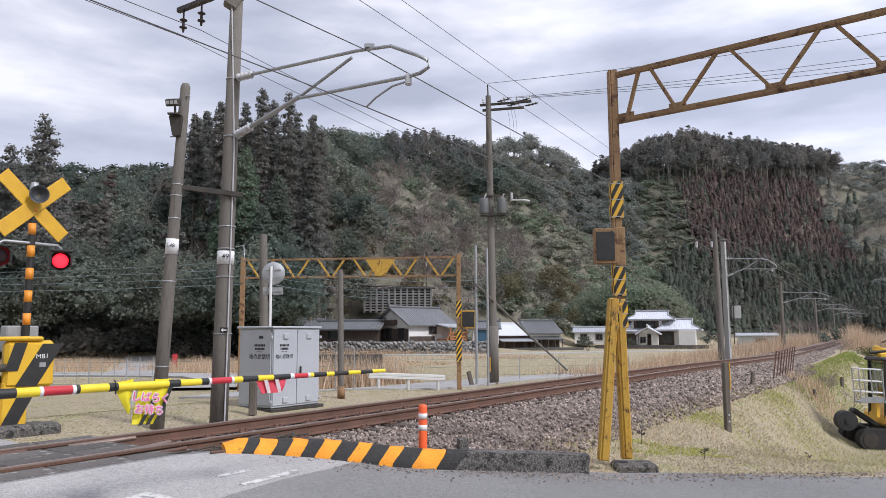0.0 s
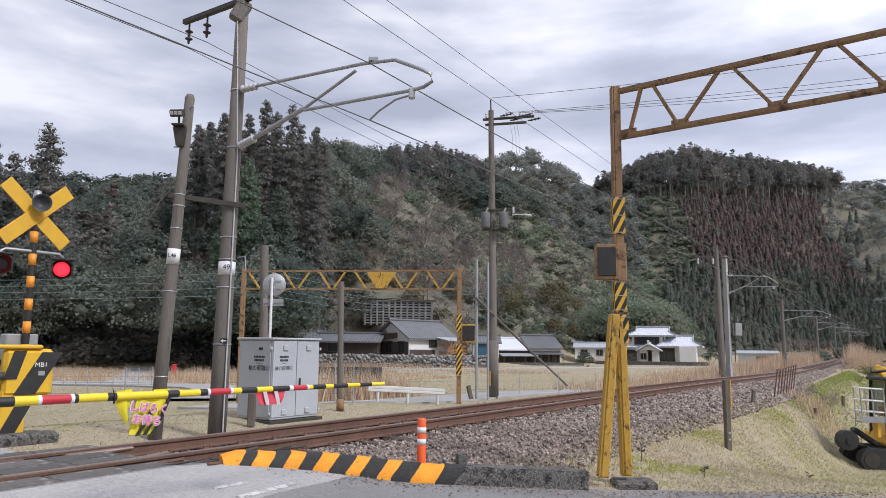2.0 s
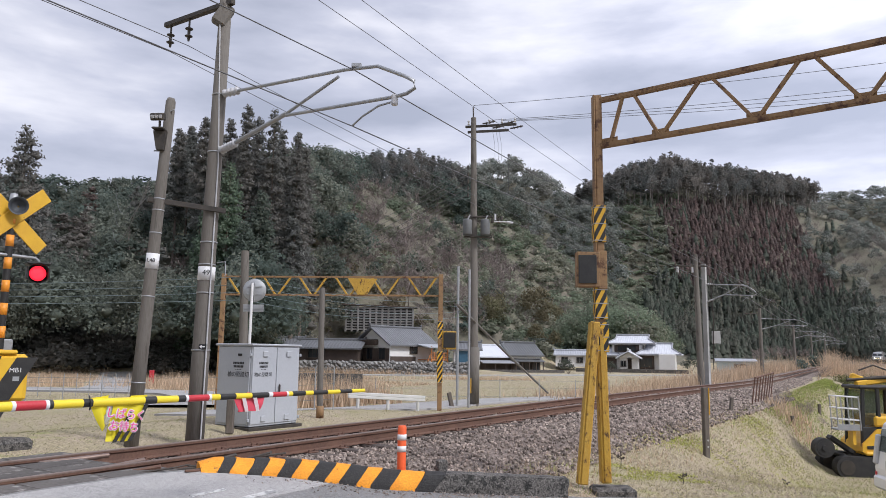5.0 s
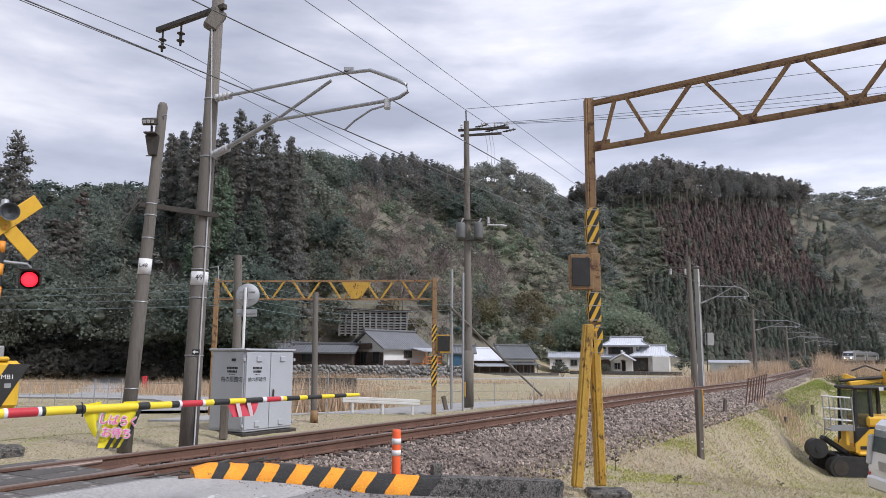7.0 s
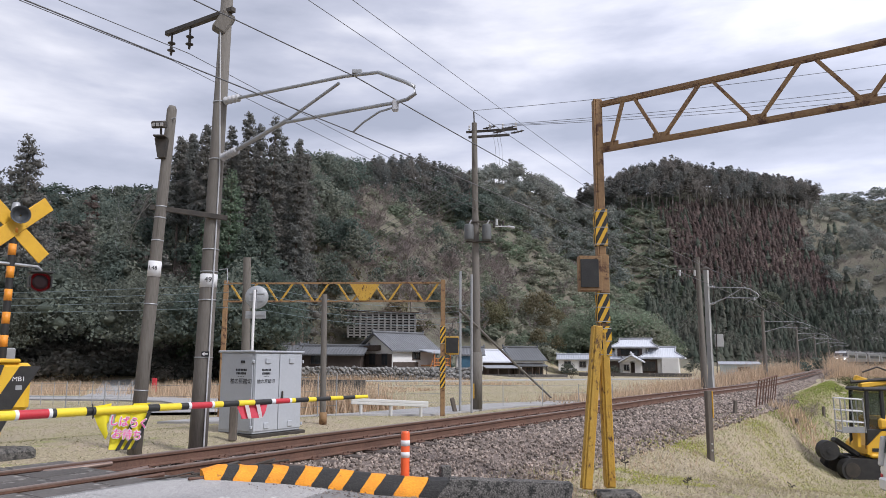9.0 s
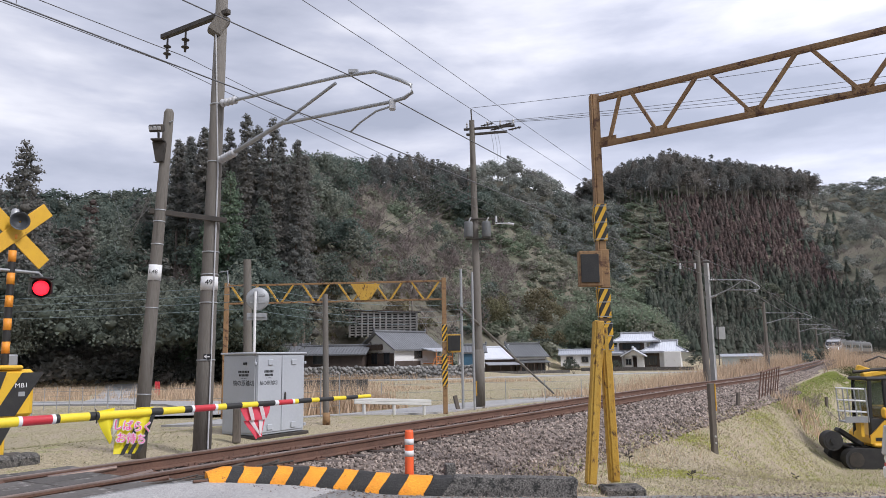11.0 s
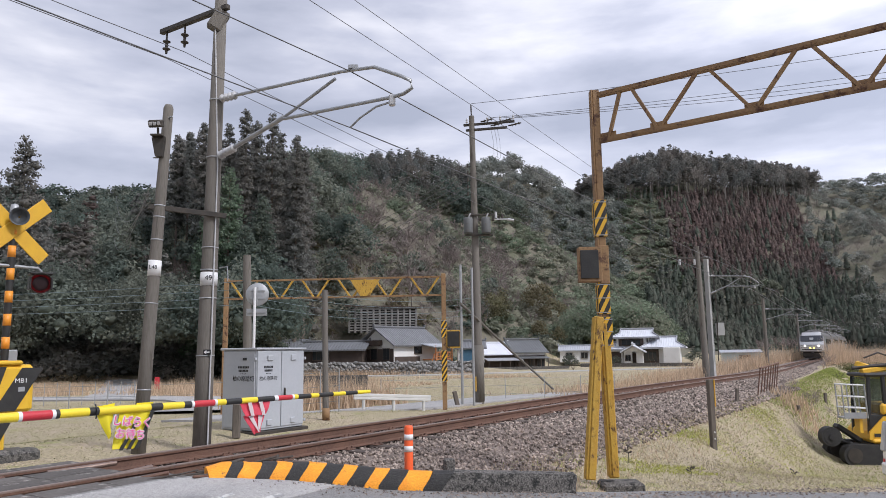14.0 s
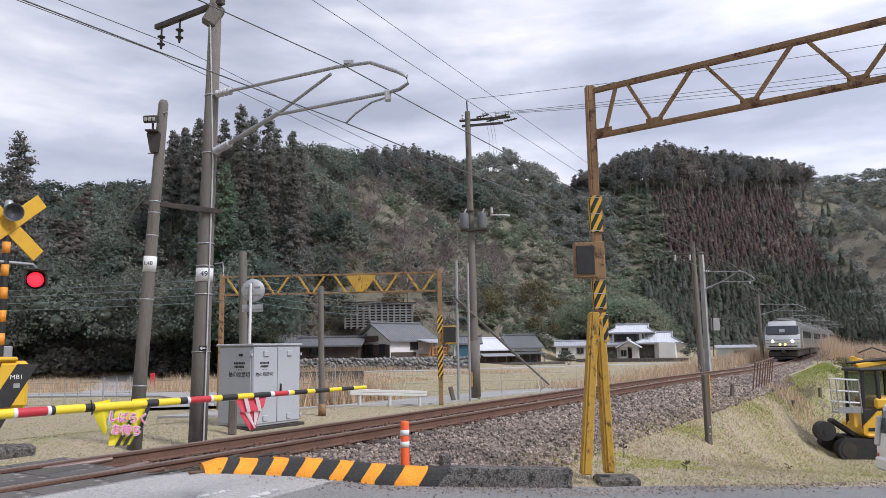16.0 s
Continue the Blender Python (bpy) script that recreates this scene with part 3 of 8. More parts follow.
road = road_sheet("road", [(-2.36, 7.9), (-1.6, 8.14), (-0.6, 8.26), (0.4, 8.33), (1.66, 8.48), (2.6, 8.5), (4.6, 8.2), (9, 8.6), (14, 9.5), (14, -6), (-14, -6), sn(-6, -1.15), sn(4.75, -1.15)], M_ASPHALT, 0.03)
tagged(road, "grey asphalt road leading to the level crossing", "road")
apron = road_sheet("pavement", [(-2.32, 7.84), (-1.4, 8.10), (-1.0, 8.14), (-1.15, 7.85), (-1.55, 7.25), (-1.95, 6.50), (-2.4, 5.6), (-3.2, 4.4), sn(0.5, -1.2), sn(4.75, -1.2)], M_ASPHALT_OLD, 0.036)
tagged(apron, "pale worn asphalt apron in front of the rails", "pavement")
# ---------- poles, gantries, signal ----------
YAW = math.degrees(math.atan2(U[1], U[0]))        # heading of the track


def gz(x, y):
    return float(ground_z(x, y))


def text_mesh(body, size):
    """Flat lettering as a mesh, centred, in the xz plane."""
    cu = bpy.data.curves.new("lettering", "FONT")
    cu.body, cu.size, cu.align_x, cu.align_y, cu.extrude = body, size, "CENTER", "CENTER", 0.001
    ob = bpy.data.objects.new("lettering", cu)
    scene.collection.objects.link(ob)
    me = bpy.data.meshes.new_from_object(ob.evaluated_get(bpy.context.evaluated_depsgraph_get()))
    bpy.data.objects.remove(ob)
    me.transform(Matrix.Rotation(radians(90), 4, "X"))
    me.materials.clear()
    return me


def wire(name, label, a, b, sag, r, material, n=14):
    a, b = Vector(a), Vector(b)
    pts = [a.lerp(b, i / n) - Vector((0, 0, sag * 4 * (i / n) * (1 - i / n))) for i in range(n + 1)]
    return tagged(part(name, Geo().tube(pts, r, 5), material), label, "cable")


def insulator(g, p, d, length=0.34, r=0.055, sheds=4):
    """A row of porcelain sheds from p along d."""
    d = Vector(d).normalized()
    m = d.to_track_quat("Z", "Y").to_matrix()
    prof = [(0.02, 0)]
    for k in range(sheds):
        z = length * (k + 0.3) / sheds
        prof += [(0.028, z - 0.02), (r, z), (r, z + 0.012), (0.03, z + 0.03)]
    prof += [(0.02, length)]
    return g.lathe(prof, p, m, 12)


def band(g, x, y, z, r, h=0.03):
    return g.lathe([(r, z), (r + 0.012, z), (r + 0.012, z + h), (r, z + h)], (x, y, 0), None, 16)


# catenary mast 49
P49 = (-3.86, 13.03)
mast = thing("catenary_mast", pose(*P49, 0.05), "weathered round concrete catenary mast with a white number plate", "mast", "catenary masts")
lean49 = Matrix.Rotation(radians(0.75), 4, "Y")
foot49 = -0.06
g = Geo().lathe([(0.0, -0.3), (0.158, -0.3), (0.150, 1.5), (0.140, 3.2), (0.126, 5.2), (0.108, 8.35), (0.0, 8.36)], (foot49, 0, 0), lean49, 24)
part("pole", g, M_CONCPOLE, mast)
for z, r in ((0.75, 0.154), (1.55, 0.150), (2.55, 0.144), (3.05, 0.141), (3.45, 0.139), (5.10, 0.127), (6.18, 0.121)):
    part("clamp_band", band(Geo(), foot49 + 0.0131 * z, 0, z, r, 0.022), M_GALV, mast)
plate = part("number_plate", Geo().lathe([(0.143, 2.78), (0.149, 2.78), (0.149, 3.02), (0.143, 3.02)], (foot49, 0, 0), lean49, 24), M_WHITE, mast, "white plate with the number 49")
part("digits", text_mesh("49", 0.13), M_INK, plate, at=pose(0.015, -0.154, 2.91, 0, 0, 12))
part("arrow_plate", Geo().box((0.03, -0.153, 1.62), (0.13, 0.012, 0.09), bevel=0.004), M_INK, mast, "small black plate with a white arrow")
g = Geo().box((0.045, -0.162, 1.62), (0.06, 0.004, 0.02)).prism([(0, 0), (0.045, 0.035), (0.045, -0.035)], 0, 0.004, Matrix.Translation((-0.025, -0.160, 1.62)) @ Matrix.Rotation(radians(90), 4, "X"))
part("arrow", g, M_WHITE, mast)
g = Geo().tube([(0.075, -0.12, -0.1), (0.085, -0.125, 1.0), (0.09, -0.12, 2.4), (0.10, -0.10, 4.9), (-0.01, -0.13, 7.6)], 0.014, 6)
part("conduit", g, M_PORCELAIN, mast, "pale cable conduit")
g = Geo().tube([(0.15, 0.0, 3.1), (0.30, -0.02, 3.12), (0.32, -0.03, 2.9), (0.31, -0.03, 2.86)], 0.012, 6)
part("hook", g, M_GALV, mast)
# top cross-arm with two hanging insulators, on the far side of the mast
arm_d = Vector((N[0], N[1], 0))
g = Geo().box(arm_d * 0.70 + Vector((0, 0, 7.95)), (1.95, 0.10, 0.10), Matrix.Rotation(math.atan2(arm_d.y, arm_d.x), 3, "Z"), 0.012)
part("cross_arm", g, M_DARKSTEEL, mast)
part("arm_cover", Geo().box((0.02, -0.05, 7.72), (0.26, 0.22, 0.42), pose(0, 0, 0, 0, 28, 20), 0.03), M_CONCPOLE, mast, "grey hood under the arm")
for d in (0.95, 1.50):
    p = arm_d * d + Vector((0, 0, 7.9))
    g = Geo().rod(p, p - Vector((0, 0, 0.16)), 0.02, n=8)
    insulator(g, p - Vector((0, 0, 0.14)), (0, 0, -1), 0.30, 0.075, 2)
    part("suspension_insulator", g, M_DARKSTEEL, mast)
# bracket over the track: reaches across towards the near side
AC = Vector((-N[0], -N[1], 0))


def arm_pt(d, z, dx=0.0):
    return AC * d + Vector((U[0], U[1], 0)) * dx + Vector((0, 0, z))


def bracket(parent, mz=0.0, k=1.0, reach=1.0):
    def bp(d, z):
        return arm_pt(d * reach, z)

    g = Geo()
    insulator(g, bp(0.15, 6.20 + mz), bp(1, -0.03), 0.42, 0.075, 4)
    part("top_insulator", g, M_PORCELAIN, parent, "pale grey porcelain rod insulator")
    g = Geo()
    insulator(g, bp(0.15, 5.13 + mz), bp(0.8, 0.17), 0.42, 0.075, 6)
    part("lower_insulator", g, M_PORCELAIN, parent, "pale grey porcelain rod insulator")
    g = Geo().tube([bp(0.45, 6.19 + mz), bp(3.0 * k, 6.07 + mz), bp(3.69 * k, 5.99 + mz), bp(4.2 * k, 5.73 + mz), bp(4.38 * k, 5.62 + mz), bp(4.40 * k, 5.50 + mz), bp(4.25 * k, 5.44 + mz), bp(4.03 * k, 5.43 + mz), bp(1.75, 5.52 + mz)], 0.030, 8)
    part("bracket_tube", g, M_GALV, parent)
    g = Geo().rod(bp(0.45, 5.20 + mz), bp(1.75, 5.55 + mz), 0.040, n=8).rod(bp(1.7, 5.53 + mz), bp(2.89, 5.98 + mz), 0.026, n=8)
    part("bracket_strut", g, M_GALV, parent)
    g = Geo().tube([bp(4.03 * k, 5.46 + mz), bp(4.03 * k, 5.36 + mz), bp(3.72, 5.34 + mz), bp(3.4, 5.22 + mz), bp(3.2, 5.10 + mz)], 0.016, 6)
    part("steady_arm", g, M_GALV, parent)
    part("arm_clamp", Geo().box(bp(4.03 * k, 5.38 + mz), (0.10, 0.09, 0.18), bevel=0.02), M_PORCELAIN, parent)
    part("wire_clamp", Geo().box(bp(3.26, 6.09 + mz), (0.16, 0.07, 0.07), bevel=0.01), M_GALV, parent)


bracket(mast)

# leaning pole L48 with a flood lamp, tied to the mast by a channel
pole = thing("wooden_pole", pose(-4.845, 12.65, 0.05), "weathered leaning pole with a white plate and floodlight", "pole")
lean = Matrix.Rotation(radians(2.6), 4, "Y")
g = Geo().lathe([(0, -0.3), (0.118, -0.3), (0.107, 2), (0.096, 4), (0.084, 5.93), (0.06, 5.99), (0, 6.0)], (0, 0, 0), lean, 20)
part("shaft", g, M_CONCPOLE, pole)
lp = part("number_plate", Geo().lathe([(0.104, 2.93), (0.109, 2.93), (0.109, 3.20), (0.104, 3.20)], (0, 0, 0), lean, 20), M_WHITE, pole, "white plate with the code L48")
part("digits", text_mesh("L48", 0.095), M_INK, lp, at=pose(0.155, -0.114, 3.07, 0, 2.6, 6))
for z in (1.0, 2.45, 3.55, 3.95, 4.15):
    g = Geo().lathe([(0.105 - 0.004 * z, z), (0.124 - 0.0055 * z, z), (0.124 - 0.0055 * z, z + 0.022), (0.105 - 0.004 * z, z + 0.022)], (0, 0, 0), lean, 16)
    part("clamp_band", g, M_GALV, pole)
lamp = part("floodlight", Geo().box((0.16, -0.26, 5.56), (0.24, 0.14, 0.13), pose(0, 0, 0, 20, 0, -6), 0.02).rod((0.18, -0.2, 5.36), (0.18, -0.22, 5.5), 0.02, n=6), M_DARKSTEEL, pole, "dark floodlight with pale lenses")
for k in range(3):
    part("lens", Geo().box((0.088 + 0.072 * k, -0.333 - 0.007 * k, 5.535), (0.058, 0.012, 0.06), pose(0, 0, 0, 20, 0, -6), 0.004), M_PORCELAIN, lamp)
part("bracket", Geo().box((0.17, -0.18, 5.36), (0.20, 0.22, 0.03), bevel=0.006).prism([(-0.10, 0), (0.12, 0.0), (0.09, -0.34), (-0.03, -0.34)], -0.10, 0.02, Matrix.Translation((0.16, -0.16, 5.34)) @ Matrix.Rotation(radians(90), 4, "X")), M_DARKSTEEL, pole, "dark steel lamp bracket")
part("hook", Geo().rod((0.24, 0.0, 5.02), (0.06, -0.08, 5.0), 0.012, n=6), M_GALV, pole)
part("hook", Geo().rod((0.27, -0.05, 5.72), (0.38, -0.1, 5.74), 0.014, n=6), M_GALV, pole)
g = Geo().box((-4.2, 12.76, 4.13), (1.30, 0.05, 0.09), pose(0, 0, 0, 0, 5.5, 15), 0.006)
tagged(part("tie_channel", g, M_DARKSTEEL), "dark steel channel tying two poles together", "beam")

# far masts
far_mast = thing("catenary_mast", pose(16.9, 43.9, gz(16.9, 43.9)), "pale square concrete catenary mast beside the track", "mast", "catenary masts")
part("pole", Geo().rod((0, 0, -0.3), (0, 0, 7.3), 0.20, 0.16, 4, smooth=False), M_CONCLIGHT, far_mast)
part("cross_arm", Geo().box((-0.95, -0.4, 7.15), (2.0, 0.12, 0.10), bevel=0.01), M_DARKSTEEL, far_mast)
for x_ in (-1.75, -0.85):
    part("insulator", Geo().rod((x_, -0.4, 7.1), (x_, -0.4, 6.75), 0.07, n=8), M_PORCELAIN, far_mast)
part("drop_cable", Geo().tube([(0.3, -0.2, 6.0), (0.4, -0.2, 4.0), (0.3, -0.2, 1.0)], 0.03, 5), M_DARKSTEEL, far_mast)
bracket(far_mast, -0.1, 1.0, 0.66)
part("sign_box", Geo().box((0.55, -0.1, 2.9), (0.5, 0.12, 0.75), bevel=0.02), M_CONCLIGHT, far_mast)
dark = thing("wooden_pole", pose(16.35, 43.5, gz(16.35, 43.5)), "dark slender pole beside the pale mast", "pole")
part("shaft", Geo().rod((0, 0, -0.3), (-0.1, 0, 7.9), 0.20, 0.13, 10), M_CONCPOLE, dark)
g = Geo().rod((-0.1, 0, 7.3), (1.4, 0, 9.3), 0.035, n=6).prism([(0, 0), (0.42, -0.34), (0.35, 0.14)], -0.03, 0.03, Matrix.Translation((0.95, 0, 9.25)) @ Matrix.Rotation(radians(90), 4, "X"))
part("top_arm", g, M_DARKSTEEL, dark)
for s_, h_ in ((82, 7.0), (124, 7.0), (162, 7.0), (200, 7.0)):
    p, a = track(s_, 2.9)
    fm = thing("catenary_mast", pose(p[0], p[1], gz(*p)), "weathered concrete catenary mast beside the track", "mast", "catenary masts")
    part("pole", Geo().rod((0, 0, -0.3), (0, 0, h_), 0.21, 0.15, 12), M_CONCPOLE, fm)
    part("cross_arm", Geo().box((-0.7, 0, h_ - 0.6), (1.8, 0.1, 0.09), bevel=0.01), M_DARKSTEEL, fm)
    bracket(fm, h_ - 7.3)
    part("top_arm", Geo().rod((0, 0, h_ - 0.2), (1.6, 0.2, h_ + 0.9), 0.04, n=6).prism([(0, 0), (0.4, -0.3), (0.35, 0.14)], -0.03, 0.03, Matrix.Translation((1.4, 0.2, h_ + 0.8)) @ Matrix.Rotation(radians(90), 4, "X")), M_DARKSTEEL, fm)

# overhead wires along the track
mast_s = [(-38, 5.1), (8.69, 5.10), (46, 5.1), (82, 4.9), (124, 4.9), (162, 4.9), (200, 4.9)]


def over(s_, off, z):
    p, _ = track(s_, off)
    return (p[0], p[1], z + float(dip(s_)))


for (s0, z0), (s1, z1) in zip(mast_s[:-1], mast_s[1:]):
    o0, o1 = -0.33, -0.33
    rr = 0.009 + 0.00016 * max(s0, 0)
    wire("contact_wire", "dark overhead contact wire above the track", over(s0, o0, z0 + 0.05), over(s1, o1, z1 + 0.05), 0.02, rr, M_WIRE)
    wire("messenger_wire", "overhead messenger wire above the track", over(s0, o0, z0 + 0.98), over(s1, o1, z1 + 0.98), 0.25 if s1 - s0 > 30 else 0.1, rr, M_WIRE, 20)
    k = int((s1 - s0) / 5)
    for i in range(1, k):
        t = i / k
        sag = 0.25 if s1 - s0 > 30 else 0.1
        zc = z0 + (z1 - z0) * t + 0.05 - 0.08 * t * (1 - t)
        zm = z0 + (z1 - z0) * t + 0.98 - sag * 4 * t * (1 - t)
        q = over(s0 + (s1 - s0) * t, o0, 0)
        if s0 < 60:
            g = Geo().rod((q[0], q[1], zc), (q[0], q[1], zm), 0.004, n=4).box((q[0], q[1], zm), (0.05, 0.05, 0.05), bevel=0.01)
            tagged(part("dropper", g, M_WIRE), "thin dropper wire between overhead wires", "cable", "droppers")
m_head = Vector((P49[0], P49[1], 0))
for d, dz in ((0.95, 7.42), (1.50, 7.42)):
    a = m_head + arm_d * d + Vector((0, 0, dz))
    b = Vector((16.9 - 2.4 + (0.7 if d < 1 else 0), 43.9, 6.3))
    wire("feeder_wire", "dark feeder wire between mast cross-arms", a, b, 0.5, 0.007, M_WIRE, 20)
    wire("feeder_wire", "dark feeder wire between mast cross-arms", a, a - (b - a) * 1.1, 0.5, 0.008, M_WIRE, 20)
apex = [[(-16.4, -12.86, 8.0), (17.86, 43.5, 6.5)], [(-16.8, -12.86, 8.9), (17.47, 43.5, 7.26)]]
for s_, h_ in ((82, 7.0), (124, 7.0), (162, 7.0), (200, 7.0)):
    p, _ = track(s_, 2.9)
    for k in (0, 1):
        apex[k].append((p[0] + 1.5 + 0.3 * k, p[1] + 0.2, gz(*p) + h_ + 0.88 - 0.25 * k))
for pts in apex:
    for k in range(len(pts) - 1):
        wire("earth_wire", "thin aluminium wire high over the track", pts[k], pts[k + 1], 0.3 if k else 0.15, (0.006, 0.014, 0.016, 0.018, 0.02)[k], M_WIRE, 24)

# utility pole with transformers
M_TRANSFORMER = mat("transformer_paint", (0.13, 0.135, 0.135), (0.09, 0.095, 0.095), rough=0.6, scale=3, stain=(0.10, 0.09, 0.08), stain_at=0.6)
UP = (1.92, 28.3)
up = thing("utility_pole", pose(*UP, gz(*UP)), "tall grey concrete utility pole with transformers and crossarms", "utility pole")
part("shaft", Geo().rod((0, 0, -0.3), (-0.1, 0, 11.3), 0.175, 0.105, 16), M_CONCPOLE, up)
part("sleeve", Geo().lathe([(0.18, 0.1), (0.19, 0.1), (0.185, 2.2), (0.172, 2.2)], (0, 0, 0), None, 16), M_CONCPOLE, up)
part("warning_strip", Geo().box((-0.15, -0.2, 0.75), (0.05, 0.03, 0.55), bevel=0.005), M_YELLOW, up, "yellow and black warning strip")
g = Geo().rod((-0.1, 0, 11.2), (-0.12, 0, 11.75), 0.03, n=6)
for z, x0, x1 in ((10.95, -0.45, 1.6), (10.72, -0.35, 1.3)):
    g.box(((x0 + x1) / 2, -0.15, z), (x1 - x0, 0.09, 0.09), pose(0, 0, 0, 0, 0, -14), 0.01)
part("crossarm", g, M_DARKSTEEL, up)
for x_ in (-0.3, 0.5, 1.0, 1.5):
    g = Geo()
    insulator(g, (x_, -0.15 - 0.25 * x_, 10.98), (0, 0, 1), 0.2, 0.05, 2)
    part("pin_insulator", g, M_PORCELAIN, up)
for x_ in (-0.33, 0.36):
    tr = part("transformer", Geo().lathe([(0, 6.5), (0.17, 6.5), (0.18, 6.55), (0.18, 7.05), (0.15, 7.12), (0, 7.14)], (x_, -0.28, 0), None, 14), M_TRANSFORMER, up, "grey drum transformer")
    part("bushing", Geo().rod((x_, -0.28, 7.1), (x_ + 0.1, -0.3, 7.3), 0.03, n=6), M_PORCELAIN, tr)
g = Geo().box((0.1, -0.16, 6.45), (1.1, 0.1, 0.06), bevel=0.01).box((0.1, -0.16, 7.25), (1.1, 0.06, 0.06), bevel=0.01)
for k in range(4):
    g.box((0.65 + 0.12 * k, -0.2, 7.1 + 0.08 * (k % 2)), (0.09, 0.09, 0.2), bevel=0.02)
part("transformer_rack", g, M_DARKSTEEL, up)
g = Geo()
for k in range(5):
    g.rod((-0.3, -0.05, 8.1 + 0.28 * k), (0.1, -0.05, 8.1 + 0.28 * k), 0.015, n=5).rod((-0.3, -0.05, 8.05 + 0.28 * k), (-0.3, -0.05, 8.2 + 0.28 * k), 0.04, n=6)
part("rack_insulators", g, M_DARKSTEEL, up)
for k_, (x_, z_) in enumerate(((0.35, 11.02), (0.75, 10.85), (1.1, 11.02), (1.45, 10.85))):
    g = Geo()
    insulator(g, (x_, -0.2, z_), (1, -0.45, 0.12), 0.42, 0.06, 3)
    g.rod((x_ - 0.1, -0.16, z_), (x_, -0.2, z_), 0.03, n=6)
    part("strain_insulator", g, M_DARKSTEEL, up)
for x_ in (0.72, 0.86, 0.98):
    part("jumper", Geo().tube([(x_ - 0.1, -0.25, 10.8), (x_, -0.27, 10.2), (x_ + 0.02, -0.27, 9.5)], 0.006, 5), M_WIRE, up)
part("surge_cap", Geo().box((0.95, -0.25, 7.05), (0.5, 0.05, 0.05), bevel=0.01).rod((1.2, -0.25, 7.05), (1.45, -0.25, 7.0), 0.05, n=8).rod((0.75, -0.25, 7.1), (0.75, -0.25, 7.35), 0.045, n=8), M_PORCELAIN, up, "pale porcelain cut-outs")
top = Vector((UP[0], UP[1], gz(*UP)))
for k, (dx, z) in enumerate(((-0.12, 11.75), (0.5, 11.15), (1.0, 11.15), (1.5, 11.15))):
    wire("power_line", "thin power line from the utility pole", top + Vector((dx, -0.2, z)), (42, 15 + k * 0.8, 14.5 - 0.6 * (k > 0) - 0.25 * k), 0.9, 0.010, M_WIRE, 20)
for k in range(5):
    wire("service_line", "service cable running to the valley poles", top + Vector((-0.3, -0.05, 8.15 + 0.28 * k)), (-17 + 2 * k, 74 - 2 * k, 8.0 + 1.0 * k), 0.6, 0.012, M_WIRE, 14)
g = Geo().tube([(1.15, 26.3, 3.35), (3.8, 32.7, 1.5), (6.5, 39.0, -0.35)], 0.05, 8)
tagged(part("stay_guard", g, M_CONCPOLE), "long stay wire in a grey guard tube", "stay wire")
for x_, y_, h_, rr in ((1.2, 26.8, 5.1, 0.05), (1.62, 26.9, 5.0, 0.045)):
    sp = thing("steel_pole", pose(x_, y_, gz(x_, y_)), "slender galvanised steel pole by the field", "pole")
    part("shaft", Geo().rod((0, 0, -0.2), (0, 0, h_), rr, n=10), M_GALV, sp)

# height-limit gantries
def stripe_wrap(parent, x, y, z0, z1, half, rise=0.30, gap=0.21):
    """A black square wrap with steep yellow bands on its four faces and thin steel straps."""
    h = half
    w = part("striped_wrap", Geo().box((x, y, (z0 + z1) / 2), (2 * h, 2 * h, z1 - z0), bevel=0.012), M_BLACK, parent, "black and yellow striped wrap")
    g = Geo()
    q = h + 0.003
    corners = [(-q, -q), (q, -q), (q, q), (-q, q)]
    for k in range(4):
        (ax, ay), (bx, by) = corners[k], corners[(k + 1) % 4]
        z = z0 - rise + 0.04 * k
        while z < z1:
            lo, hi = [], []
            for i in range(9):
                t = i / 8
                za, zb = z + rise * t, z + rise * t + 0.10
                lo.append((x + ax + (bx - ax) * t, y + ay + (by - ay) * t, min(max(za, z0), z1)))
                hi.append((x + ax + (bx - ax) * t, y + ay + (by - ay) * t, min(max(zb, z0), z1)))
            fs = [(i, i + 1, i + 10, i + 9) for i in range(8) if hi[i][2] - lo[i][2] > 0.004 or hi[i + 1][2] - lo[i + 1][2] > 0.004]
            if fs:
                g.add(lo + hi, fs)
            z += gap
    part("stripe", g, M_SIGNYELLOW, w)
    for z in (z0 + 0.02, (z0 + z1) / 2, z1 - 0.03):
        part("strap", Geo().box((x, y, z), (2 * h + 0.014, 2 * h + 0.014, 0.010)), M_GALV, w)


GB = Vector((2.27, 9.51, 0))
GD = Vector((4.78 - 2.30, 7.54 - 9.51, 0)).normalized()
gantry = thing("height_gantry", pose(GB.x, GB.y, 0.05), "rusty yellow steel height-limit gantry over the road", "gantry", "height-limit gantries")
part("post", Geo().box((0.02, 0, 3.355), (0.095, 0.11, 3.37), bevel=0.01).box((-0.04, 0.0, 3.35), (0.022, 0.13, 3.38), bevel=0.006), M_YELLOWRUST, gantry)
part("leg", Geo().box((0.02, 0, 0.95), (0.125, 0.15, 1.96), pose(0, 0, 0, 0, -1.2, 0), 0.012).box((0.02, -0.080, 0.95), (0.045, 0.02, 1.9), pose(0, 0, 0, 0, -1.2, 0)), M_YELLOW, gantry)
part("leg", Geo().box((-0.19, -0.12, 0.98), (0.13, 0.13, 2.02), pose(0, 0, 0, -4, 6.3, 0), 0.012).box((-0.19, -0.19, 0.98), (0.05, 0.02, 1.98), pose(0, 0, 0, -4, 6.3, 0)), M_YELLOW, gantry)
stripe_wrap(gantry, 0.01, 0, 3.03, 3.52, 0.074)
stripe_wrap(gantry, 0.01, -0.0, 2.02, 2.43, 0.074)
